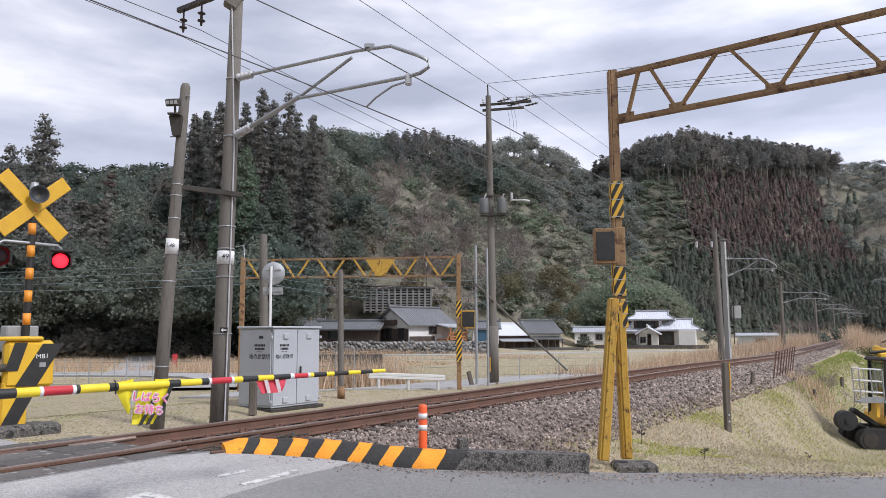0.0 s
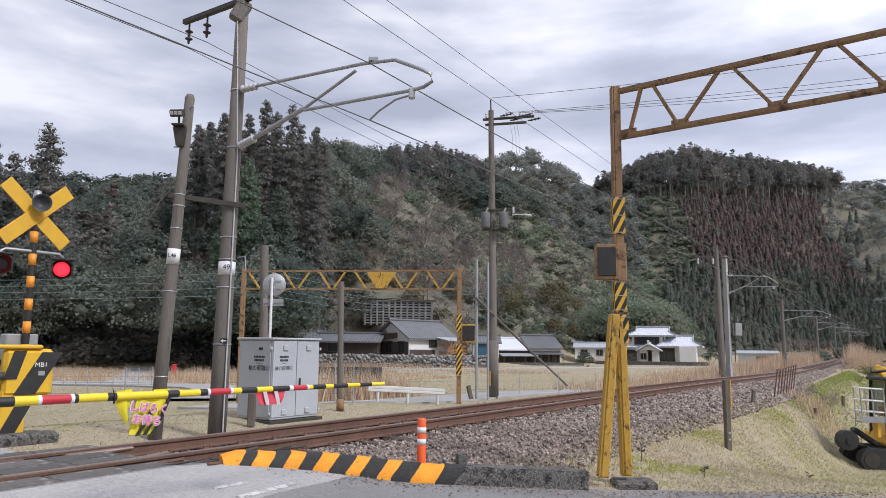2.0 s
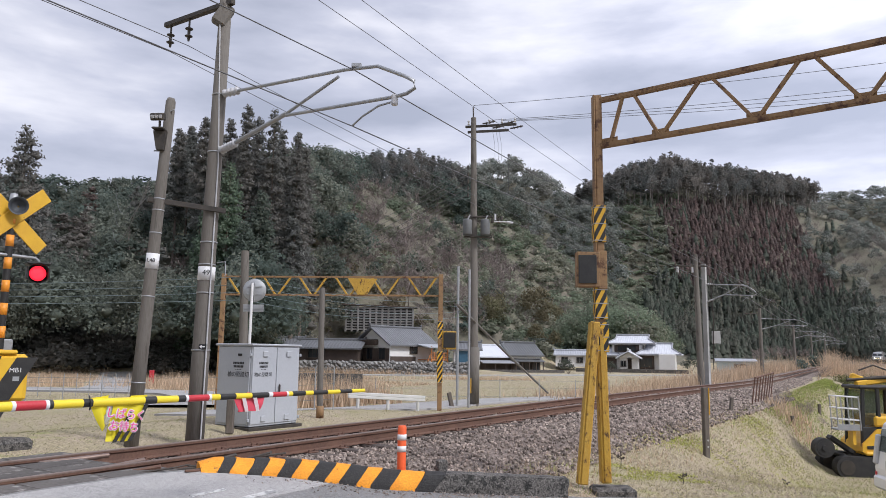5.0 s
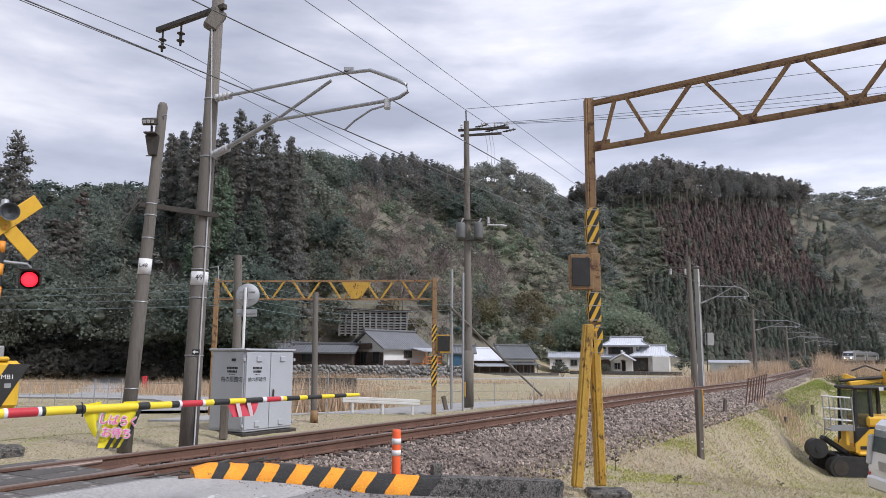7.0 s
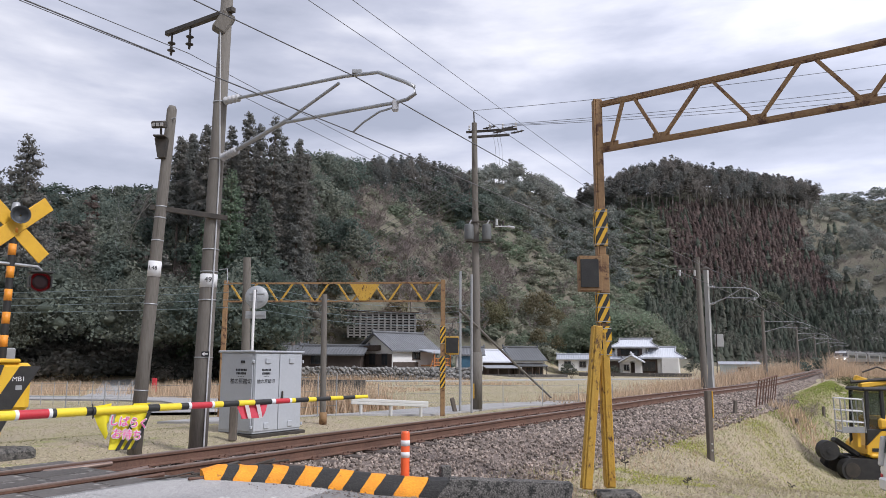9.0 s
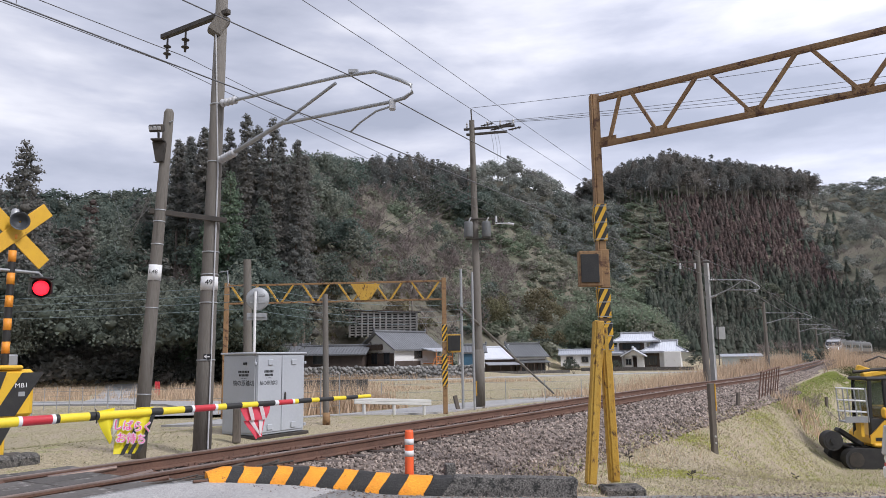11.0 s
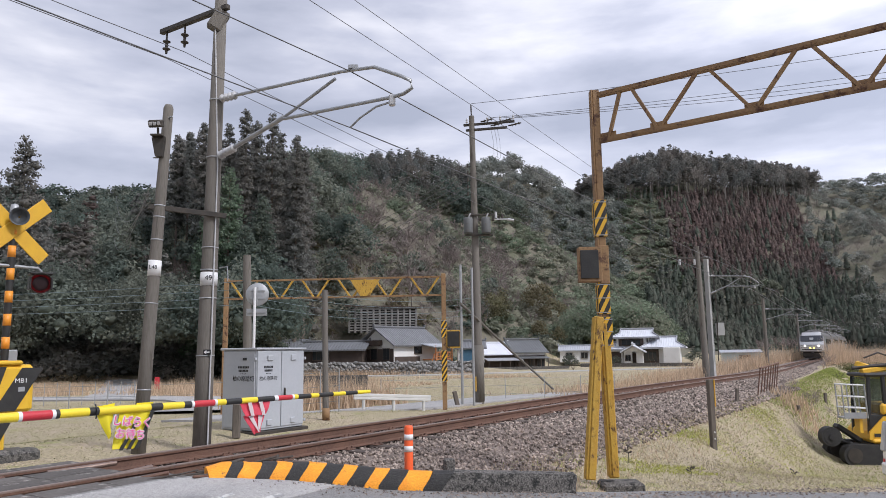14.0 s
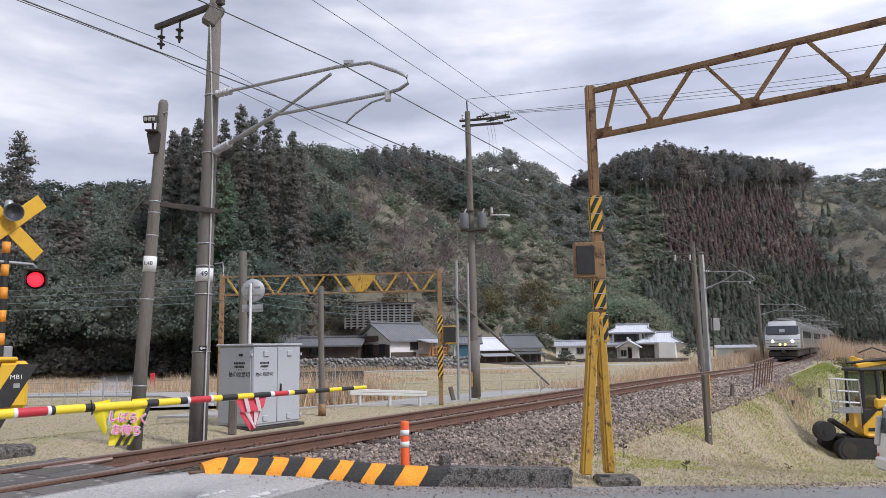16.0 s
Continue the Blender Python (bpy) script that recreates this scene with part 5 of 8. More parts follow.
def kerb_run(d0, d1, height, round_, wide=0.30, step=0.06, lean_=0.75):
    g = Geo()
    n = max(2, int((d1 - d0) / step) + 1)
    prof = [(0.0, -0.15), (0.0, 0.02), (0.018 * round_, height * 0.40), (0.045 * round_ + 0.005, height * 0.74), (0.085 * round_ + 0.01, height * 0.93), (wide * 0.62, height), (wide - 0.02, height * 0.97), (wide, height * 0.8), (wide, -0.15)]
    vs = []
    r = random.Random(int(d0 * 100))
    for i in range(n):
        d = d0 + (d1 - d0) * i / (n - 1)
        for q, h in prof:
            e = min(d + max(h, 0) * lean_ if 0.01 < d < 3.95 else d, 3.97)
            p, w = kerb_at(e)
            w = (w + kerb_at(max(0, e - 0.25))[1]).normalized()
            low = min(1.0, 0.55 + e * 2.5)
            vs.append(p + w * (q + r.uniform(-0.004, 0.004)) + Vector((0, 0, h * low + r.uniform(-0.005, 0.005) * (h > 0))))
    m = len(prof)
    g.add(vs, [(i * m + k, (i + 1) * m + k, (i + 1) * m + k + 1, i * m + k + 1) for i in range(n - 1) for k in range(m - 1)], round_ > 1)
    g.add(vs[:m], [tuple(range(m))])
    return g.add(vs[-m:], [tuple(range(m))[::-1]])


kerb = thing("painted_kerb", pose(0, 0, 0), "rounded kerb painted in orange and black stripes", "kerb")
bounds = [0.0, 0.15, 0.27, 0.45, 0.6, 0.76, 0.91, 1.08, 1.26, 1.41, 1.6, 1.75, 1.96, 2.23]
for k in range(len(bounds) - 1):
    part("orange_stripe" if k % 2 == 0 else "black_stripe", kerb_run(bounds[k], bounds[k + 1], 0.13 + 0.05 * min(1, bounds[k]), 1.6), M_KERBORANGE if k % 2 == 0 else M_KERBBLACK, kerb)
part("black_stripe", kerb_run(2.23, 2.44, 0.185, 0.6), M_KERBBLACK, kerb)
wall = thing("concrete_kerb", pose(0, 0, 0), "low dark weathered concrete kerb wall by the road", "kerb")
part("wall", kerb_run(2.44, 3.95, 0.205, 0.15, 0.22), M_CONCDIRTY, wall)

bol = thing("bollard", pose(-0.24, 8.62, 0.24), "orange flexible bollard with two white reflective bands", "bollard")
part("tube", Geo().lathe([(0.085, 0.0), (0.085, 0.02), (0.055, 0.035), (0.050, 0.06), (0.050, 0.52), (0.042, 0.54), (0.0, 0.545)], (0, 0, 0), None, 20), mat("orange_plastic", (0.85, 0.13, 0.03), (0.78, 0.11, 0.03), rough=0.45, scale=5, bump=0.05), bol)
for z_ in (0.25, 0.38):
    part("reflective_band", Geo().lathe([(0.050, z_), (0.052, z_), (0.052, z_ + 0.065), (0.050, z_ + 0.065)], (0, 0, 0), None, 20), M_WHITE, bol)


def stake(x, y, h, w, label, tilt=0.0, material=None):
    z = gz(x, y)
    st = thing("marker_post", pose(x, y, z, 0, tilt, 20), label, "post", "timber posts")
    part("stake", Geo().box((0, 0, h / 2 - 0.1), (w, w * 0.8, h + 0.2), bevel=0.012), material or M_WOODPOST, st)
    return st


stake(0.22, 8.72, 0.36, 0.12, "stubby dark concrete marker post behind the kerb", 0, M_CONCDIRTY)
con = stake(5.33, 14.05, 1.28, 0.115, "weathered grey concrete post with a yellow edge strip")
part("yellow_strip", Geo().box((0.064, -0.02, 1.02), (0.02, 0.07, 0.5), bevel=0.004), M_SIGNYELLOW, con, "faded yellow strip")
for z_ in (0.30, 0.18):
    part("bolt", Geo().rod((0, -0.045, z_), (0, -0.06, z_), 0.018, n=8), M_CONCLIGHT, con)
stake(8.95, 21.6, 0.42, 0.10, "short leaning timber stake on the verge", 8)
stake(12.05, 24.2, 0.22, 0.11, "stubby timber stake in the grass", 0)
stake(16.6, 31.0, 0.42, 0.12, "short timber stake on the green bank", 3)
stake(1.02, 26.6, 0.55, 0.14, "short dark timber stake by the field", -14)

# crossing deck: rubber and timber panels beside the rails
deck = thing("crossing_deck", pose(0, 0, 0), "weathered crossing deck panels between and beside the rails", "pavement", kind="structure")
M_DECK = mat("deck_panel", (0.105, 0.095, 0.088), (0.065, 0.058, 0.053), (0.155, 0.142, 0.13), rough=0.92, scale=2.5, fine=30, bump=0.6, obj=0.2, stain=(0.30, 0.28, 0.26), stain_at=0.62)
panel_me = Geo().box((0, 0, 0), (0.72, 0.43, 0.16), bevel=0.015).mesh("panel")
beam_me = Geo().box((0, 0, 0), (1.45, 0.10, 0.13), bevel=0.02).mesh("beam")
rng = random.Random(9)
for i in range(13):
    s_ = -4.2 + i * 0.735
    for off in (-0.235, 0.215):
        part("panel", panel_me, M_DECK, deck, at=at_track(s_, off, RAIL_Z - 0.105 + rng.uniform(-0.006, 0.006)))
    for off in (-0.86, 0.86):
        part("panel", panel_me, M_DECK, deck, at=at_track(s_ + 0.2, off, RAIL_Z - 0.115 + rng.uniform(-0.008, 0.006)))
for i in range(6):
    for off in (-0.47, 0.47):
        part("guard_rail", beam_me, M_RAIL, deck, at=at_track(-3.9 + i * 1.46, off, RAIL_Z - 0.085))
for off in (-0.47, 0.44):
    g = Geo().rod((0, 0, 0), (0.75, (0.16 if off < 0 else -0.10), 0.03), 0.04, 0.028, 8)
    part("flared_rail_end", g, M_RAILTOP, deck, "worn pale rail end", at=at_track(4.55, off, RAIL_Z - 0.06))

for pts in ([(-2.14, 7.05), (-2.10, 7.02), (-1.88, 7.36), (-1.92, 7.40)], [(-1.88, 6.92), (-1.82, 6.90), (-1.43, 7.55), (-1.49, 7.60)], [(-2.66, 6.10), (-2.52, 6.40), (-2.18, 6.36), (-2.15, 6.28), (-2.44, 6.30), (-2.58, 6.06)]):
    g = Geo().prism(pts, 0.0, 0.004)
    g.v = [(x, y, road_z(x, y) + 0.0385 + z) for x, y, z in g.v]
    tagged(part("road_marking", g, M_PAINTWHITE), "faded white road marking", "road marking", kind="structure")

# loose timbers and rusty scrap where the deck ends
rng = random.Random(21)
M_SCRAP = mat("dark_timber_scrap", (0.045, 0.04, 0.036), (0.075, 0.065, 0.056), (0.11, 0.09, 0.075), rough=0.95, scale=4, fine=30, bump=0.7)
for i in range(46):
    s_, o_ = rng.uniform(4.85, 6.6), rng.uniform(-1.35, -0.72)
    w_ = rng.uniform(0.018, 0.05)
    g = Geo().box((0, 0, 0), (rng.uniform(0.15, 0.52), w_, w_ * rng.uniform(0.6, 1.0)), bevel=0.006)
    tagged(part("timber_scrap", g, M_SCRAP if i % 4 else M_RAIL, at=at_track(s_, o_, 0.27 + 0.028 * (i % 5)) @ pose(0, 0, 0, rng.uniform(-20, 20), rng.uniform(-12, 12), rng.uniform(-50, 50))), "dark broken timber lying beside the rail", "timber", "timber scraps")
# ---------- woods ----------
OCTA = (np.array([(1, 0, 0), (-1, 0, 0), (0, 1, 0), (0, -1, 0), (0, 0, 1), (0, 0, -1)], float),
        np.array([(0, 2, 4), (2, 1, 4), (1, 3, 4), (3, 0, 4), (2, 0, 5), (1, 2, 5), (3, 1, 5), (0, 3, 5)]))


def unit(v):
    return v / np.maximum(np.linalg.norm(v, axis=-1, keepdims=True), 1e-9)


def lumps(r, c, rad, flat=0.85, rough=0.2):
    """Uneven rounded masses of foliage at c, each a closed shell."""
    v, f = OCTA
    n = len(c)
    w = v[None] * (1 + rough * r.normal(size=(n, len(v), 1))) * rad[:, None, None] * (1, 1, flat) + c[:, None]
    g = f[None] + (len(v) * np.arange(n))[:, None, None]
    return w.reshape(-1, 3), g.reshape(-1, 3), np.ones(n * len(f), bool)


def sprays(r, p, out, size, jitter=0.5):
    """Loose leaf sprays at p that face roughly outwards."""
    n = len(p)
    nrm = unit(out + r.normal(size=(n, 3)) * jitter)
    a = unit(np.cross(nrm, r.normal(size=(n, 3))))
    b = np.cross(nrm, a)
    s = np.broadcast_to(size, (n,))[:, None]
    t = np.stack([p + a * s, p - 0.5 * a * s + 0.87 * b * s, p - 0.5 * a * s - 0.87 * b * s], 1)
    return t.reshape(-1, 3), np.arange(3 * n).reshape(-1, 3), np.zeros(n, bool)


def joined(*sets):
    vs, fs, ss, k = [], [], [], 0
    for v, f, s in sets:
        vs.append(v)
        fs.append(f + k)
        ss.append(s)
        k += len(v)
    return np.concatenate(vs), np.concatenate(fs), np.concatenate(ss)


def on_lumps(r, c, rad, count, size, flat=0.85, jitter=0.5, reach=1.32):
    k = r.choice(len(c), count, p=rad ** 2 / np.sum(rad ** 2))
    d = r.normal(size=(count, 3))
    d[:, 2] = np.abs(d[:, 2]) * 1.1 - 0.35
    d = unit(d)
    p = c[k] + d * (rad[k] * r.uniform(0.72, reach, count))[:, None] * (1, 1, flat)
    return sprays(r, p, d, size * r.uniform(0.6, 1.4, count), jitter)


def tree_shape(kind, r, count):
    """One tree of unit height: vertices, triangles and which of them are smooth."""
    if kind in ("broad", "shrub", "crown"):
        n = {"broad": 13, "shrub": 5, "crown": 17}[kind]
        a = np.arange(n) * 2.4 + r.random(n)
        q = np.sqrt((np.arange(n) + 0.5) / n)
        rr = 0.30 * q * r.uniform(0.7, 1.15, n)
        c = np.stack([rr * np.cos(a), rr * np.sin(a), 0.80 - 0.42 * q ** 1.8 + 0.10 * (r.random(n) - 0.5)], 1)
        rad = r.uniform(0.10, 0.17, n) if kind != "shrub" else r.uniform(0.16, 0.26, n)
        if kind == "shrub":
            c[:, 2] = c[:, 2] * 0.75 - 0.15
        return joined(lumps(r, c, rad * 0.42), on_lumps(r, c, rad, count, 0.30 / math.sqrt(count) * (2.3 if kind != "shrub" else 2.8)))
    if kind == "cedar":
        n = 22
        t = np.sort(r.random(n)) ** 0.9
        a = np.arange(n) * 2.4 + 1.2 * r.random(n)
        wide = 0.15 * (1 - t ** 1.5) + 0.012
        rr = wide * r.uniform(0.35, 1.05, n)
        lo = 0.12
        c = np.stack([rr * np.cos(a), rr * np.sin(a), lo + (0.955 - lo) * t - rr * 0.3], 1)
        rad = (0.032 + 0.050 * (1 - t)) * r.uniform(0.75, 1.3, n)
        c = np.concatenate([c, np.stack([0 * t[::3], 0 * t[::3], lo + (0.93 - lo) * t[::3]], 1)])
        rad = np.concatenate([rad, 0.022 + 0.05 * (1 - t[::3])])
        return joined(lumps(r, c, rad * 0.7, 0.9, 0.25), on_lumps(r, c, rad, count, 0.38 / math.sqrt(count), 1.0, 0.5, 1.02))
    if kind == "spire":
        vs, fs = [], []
        m = 7
        for j, (z0, z1, w) in enumerate(((0.0, 0.55, 0.21), (0.26, 0.80, 0.155), (0.52, 1.0, 0.095))):
            a = np.arange(m) * 6.283 / m + j * 0.5
            w = w * r.uniform(0.65, 1.25, m)
            k = len(vs)
            vs += list(np.stack([w * np.cos(a), w * np.sin(a), z0 + 0.07 * r.random(m)], 1)) + [np.array((0, 0, z1))]
            fs += [(k + i, k + (i + 1) % m, k + m) for i in range(m)]
        t = r.random(count) ** 1.1 * 0.95
        a = r.random(count) * 6.283
        d = np.stack([np.cos(a), np.sin(a), np.full(count, 0.7)], 1)
        w = (0.015 + 0.20 * (1 - t)) * r.uniform(0.7, 1.1, count)
        p = np.stack([w * np.cos(a), w * np.sin(a), t], 1)
        return joined((np.array(vs), np.array(fs), np.ones(len(fs), bool)), sprays(r, p, unit(d), 0.06, 0.3))
    # bare: trunk, limbs, branches, twigs as thin tapered strips
    segs = [(np.zeros(3), np.array((0.02, 0.0, 0.45)), 0.012)]
    for i in range(6):
        b = np.array((0.012, 0, 0.16 + 0.05 * i))
        d = unit(np.array((math.cos(i * 2.4), math.sin(i * 2.4), r.uniform(0.9, 2.0))))
        e = b + d * r.uniform(0.25, 0.42)
        segs.append((b, e, 0.007))
        for j in range(6):
            f = b + (e - b) * r.uniform(0.3, 1.0)
            d2 = unit(d + r.normal(size=3) * 0.55 + (0, 0, 0.25))
            g = f + d2 * r.uniform(0.10, 0.22)
            segs.append((f, g, 0.0035))
            for k in range(count // 36):
                h = f + (g - f) * r.uniform(0.15, 1.0)
                d3 = unit(d2 + r.normal(size=3) * 0.6 + (0, 0, 0.2))
                segs.append((h, h + d3 * r.uniform(0.06, 0.16), 0.0019))
    p = np.array([s[0] for s in segs])
    q = np.array([s[1] for s in segs])
    w = unit(np.cross(q - p, r.normal(size=p.shape))) * np.array([s[2] for s in segs])[:, None]
    v = np.stack([p - w, p + w, q], 1).reshape(-1, 3)
    return v, np.arange(len(v)).reshape(-1, 3), np.zeros(len(p), bool)


def plant(name, kind, places, material, count, seed, label, variants=5, wide=1.0):
    """Many trees at (x, y, height), joined into one object."""
    r = np.random.default_rng(seed)
    places = np.asarray(places, float)
    shapes = [tree_shape(kind, r, count) for _ in range(variants)]
    z = ground_z(places[:, 0], places[:, 1])
    sets = []
    for i, (x, y, h) in enumerate(places):
        a = r.random() * 6.283
        k = wide * r.uniform(0.85, 1.2)
        ca, sa = math.cos(a) * k, math.sin(a) * k
        v, f, s = shapes[i % variants]
        sets.append((v @ np.array([(ca, sa, 0), (-sa, ca, 0), (0, 0, 1)]) * h + (x, y, z[i] - 0.3), f, s))
    v, f, s = joined(*sets)
    return tagged(part(name, np_mesh(name, v, f, material, s), material), label, "woods", kind="stuff")


def scatter(step, x0, x1, y0, y1, keep, seed):
    r = np.random.default_rng(seed)
    x, y = np.meshgrid(np.arange(x0, x1, step), np.arange(y0, y1, step))
    x = (x + step * 0.9 * (r.random(x.shape) - 0.5)).ravel()
    y = (y + step * 0.9 * (r.random(y.shape) - 0.5)).ravel()
    h = ground_z(x, y)
    a = x / np.maximum(y, 1)
    k = keep(x, y, h, a, r.random(len(x))) & (np.abs(a) < 0.85)
    return x[k], y[k], h[k], a[k], r


def heights(x, y, r, lo, hi):
    return np.stack([x, y, r.uniform(lo, hi, len(x))], 1)


def patch(x, y):
    return np.sin(x * 0.045 + 1.3) * np.cos(y * 0.05 + x * 0.02) + 0.5 * np.sin(x * 0.13 + y * 0.11)


# left wood: rounded evergreens, with cedars and winter-browned trees among them
x, y, h, a, r = scatter(5.4, -230, 20, 92, 330, lambda x, y, h, a, q: (h > 2) & (a < -0.10) & (q > 0.12) & ((y < 215) | (a > -0.3)), 11)
plant("evergreen_woods", "broad", heights(x, y, r, 8, 13.5), M_BROAD, 1000, 12, "dark evergreen broadleaf woods on the hillside", 6, 1.05)
x, y, h, a, r = scatter(8.0, -230, -8, 88, 240, lambda x, y, h, a, q: (h > 1.0) & (a < -0.13) & (q > 0.55) & (h < 26), 13)
plant("cedar_woods", "cedar", heights(x, y, r, 11, 16), M_CEDAR, 900, 14, "dark cedar woods at the foot of the hill", 5, 1.35)
x, y, h, a, r = scatter(10.0, -230, -30, 100, 220, lambda x, y, h, a, q: (h > 8) & (a < -0.25) & (q > 0.68), 15)
plant("brown_cedar_woods", "cedar", heights(x, y, r, 10, 15), M_BROWNWOOD, 900, 16, "winter-browned cedars among the evergreen woods", 4, 1.5)
x, y, h, a, r = scatter(9.0, -230, -20, 100, 220, lambda x, y, h, a, q: (h > 6) & (a < -0.2) & (q > 0.6), 57)
plant("pale_bare_woods", "bare", heights(x, y, r, 9, 13), M_BARE, 360, 58, "leafless grey trees among the evergreen woods", 5, 1.0)
# middle ridge: rounded evergreens, and a dark plantation with bare stems behind
x, y, h, a, r = scatter(5.6, -40, 90, 190, 330, lambda x, y, h, a, q: (h > 48) & (a > -0.16) & (a < 0.16) & ~((h > 60) & (a > -0.075) & (a < 0.05) & (y > 262)), 17)
plant("ridge_woods", "broad", heights(x, y, r, 9, 14), M_BROAD, 800, 18, "dense evergreen woods along the ridge", 6, 1.1)
x, y, h, a, r = scatter(3.9, -34, 25, 240, 305, lambda x, y, h, a, q: (h > 52) & (a > -0.08) & (a < 0.055), 59)
mid_tops = heights(x, y, r, 12, 15)
x, y, h, a, r = scatter(5.0, -50, 70, 140, 290, lambda x, y, h, a, q: (h > 2) & (h < 42) & (a > -0.19) & (a < 0.03 + 0.1 * np.sin(h * 0.1)) & (q > 0.42), 19)
plant("bare_woods", "bare", heights(x, y, r, 7, 12), M_BARE, 576, 20, "leafless grey-brown winter trees on the slope", 6, 1.1)
x, y, h, a, r = scatter(8.0, -50, 60, 140, 270, lambda x, y, h, a, q: (h > 3) & (h < 46) & (a > -0.20) & (a < 0.10) & (q > 0.62) & (patch(x, y) > -0.5), 60)
plant("slope_evergreens", "broad", heights(x, y, r, 6, 10), M_BROAD, 520, 61, "scattered dark evergreens on the winter slope", 5, 1.0)
x, y, h, a, r = scatter(3.4, -30, 90, 150, 320, lambda x, y, h, a, q: (h > 1.0) & (h < 66) & (a > -0.17) & (a < 0.25) & (q > 0.06), 21)
plant("shrub_slope", "shrub", heights(x, y, r, 2.4, 5.2), M_OPEN, 110, 22, "low green shrubs covering the cleared slope", 8, 1.45)
x, y, h, a, r = scatter(7.5, 0, 80, 150, 310, lambda x, y, h, a, q: (h > 6) & (h < 60) & (a > 0.02) & (a < 0.22) & (q > 0.5), 62)
plant("slope_scrub_trees", "bare", heights(x, y, r, 5, 9), M_BARE, 324, 63, "leafless scrub in the gully and on the open slope", 5, 1.1)
x, y, h, a, r = scatter(5.5, -10, 70, 150, 230, lambda x, y, h, a, q: (h > 0.8) & (h < 14) & (a > -0.02) & (a < 0.2) & (q > 0.8), 23)
plant("bamboo_grove", "broad", heights(x, y, r, 6, 10), M_BAMBOO, 700, 24, "olive bamboo and brush at the foot of the slope", 4, 0.8)
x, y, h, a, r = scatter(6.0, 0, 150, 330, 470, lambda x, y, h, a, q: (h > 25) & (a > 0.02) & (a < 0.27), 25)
plant("far_ridge_woods", "broad", heights(x, y, r, 9, 14), M_HAZEWOOD, 430, 26, "grey-green woods on the farther ridge, paled for haze", 6, 1.1)
# right hill: brown plantation above, dark green below, a pale flank, a cap of tall cedars
x, y, h, a, r = scatter(2.5, 80, 330, 190, 420, lambda x, y, h, a, q: (h > 2) & (h < 84) & (a > 0.345 - 0.0006 * (h - 40)) & (a < 0.60 - 0.0011 * h) & (h > 26 + 12 * patch(x, y)), 27)
plant("brown_plantation", "spire", heights(x, y, r, 4.8, 7.2), M_BROWNWOOD, 26, 28, "red-brown winter conifer plantation on the hill", 8, 1.35)
x, y, h, a, r = scatter(2.9, 80, 330, 150, 400, lambda x, y, h, a, q: (h > 1) & (h < 84) & (a > 0.30) & (a < 0.64 - 0.001 * h) & ((h < 32 + 12 * patch(x, y)) | (q > 0.88)), 29)
plant("conifer_plantation", "spire", heights(x, y, r, 5.5, 9.0), M_HILLCONIFER, 28, 30, "dark green conifers on the lower hill", 8, 1.2)
x, y, h, a, r = scatter(3.2, 50, 165, 200, 420, lambda x, y, h, a, q: (h > 4) & (h < 92) & (a > 0.18) & (a < 0.36), 31)
plant("green_shrub_slope", "shrub", heights(x, y, r, 2.6, 5.5), M_OPEN, 110, 32, "pale green shrubs on the hill's open flank", 8, 1.5)
x, y, h, a, r = scatter(6.0, 110, 330, 250, 420, lambda x, y, h, a, q: (h > 2) & (h < 92) & (a > 0.56 - 0.0011 * h) & (a < 0.80) & (q > 0.25), 64)
plant("flank_bare_woods", "bare", heights(x, y, r, 5, 9), M_BARE, 252, 65, "leafless grey-brown woods on the hill's far flank", 6, 1.2)
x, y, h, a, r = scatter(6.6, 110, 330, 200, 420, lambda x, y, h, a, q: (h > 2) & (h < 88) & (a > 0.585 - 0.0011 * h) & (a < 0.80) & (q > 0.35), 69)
plant("flank_woods", "broad", heights(x, y, r, 5, 9), M_HAZEWOOD, 300, 70, "grey-green mixed woods on the hill's far flank, paled for haze", 6, 1.15)
x, y, h, a, r = scatter(9.0, 140, 200, 270, 330, lambda x, y, h, a, q: (a > 0.44) & (a < 0.485) & (h > 24) & (h < 60), 66)
plant("hill_bushes", "broad", heights(x, y, r, 6, 9), M_OPEN, 520, 67, "round green trees standing in the plantation", 4, 1.2)
x, y, h, a, r = scatter(4.3, 90, 232, 384, 446, lambda x, y, h, a, q: (h > 78) & (a > 0.21) & (a < 0.55), 33)
tops = heights(x, y, r, 16, 20.5)
x, y, h, a, r = scatter(9.5, -330, -50, 215, 420, lambda x, y, h, a, q: (h > 30) & (a < -0.2) & (a > -0.8), 71)
plant("back_woods", "broad", heights(x, y, r, 9, 14), M_BROAD, 240, 72, "dark woods on the ridge behind", 5, 1.5)
# edges of the woods
x, y, h, a, r = scatter(2.9, -110, 0, 82, 124, lambda x, y, h, a, q: (h > -1.28) & ~((x > -42) & (x < -32) & (y < 92)) & (h < 7) & (a < -0.17) & (q > 0.05), 41)
plant("undergrowth", "shrub", heights(x, y, r, 3.0, 6.5), M_CEDAR, 420, 42, "dark undergrowth along the edge of the woods", 8, 1.2)
x, y, h, a, r = scatter(5.6, -72, -14, 80, 98, lambda x, y, h, a, q: (a < -0.2) & ~((x > -42) & (x < -32) & (y < 93)), 73)
plant("edge_woods", "crown", heights(x, y, r, 11, 16), M_BROAD, 2600, 74, "large rounded evergreens overhanging the edge of the wood", 5, 1.05)
x, y, h, a, r = scatter(4.0, -60, 220, 105, 190, lambda x, y, h, a, q: (h > -0.8) & (h < 6) & (a > -0.12) & (a < 0.55) & (q > 0.35) & (y > 118), 43)
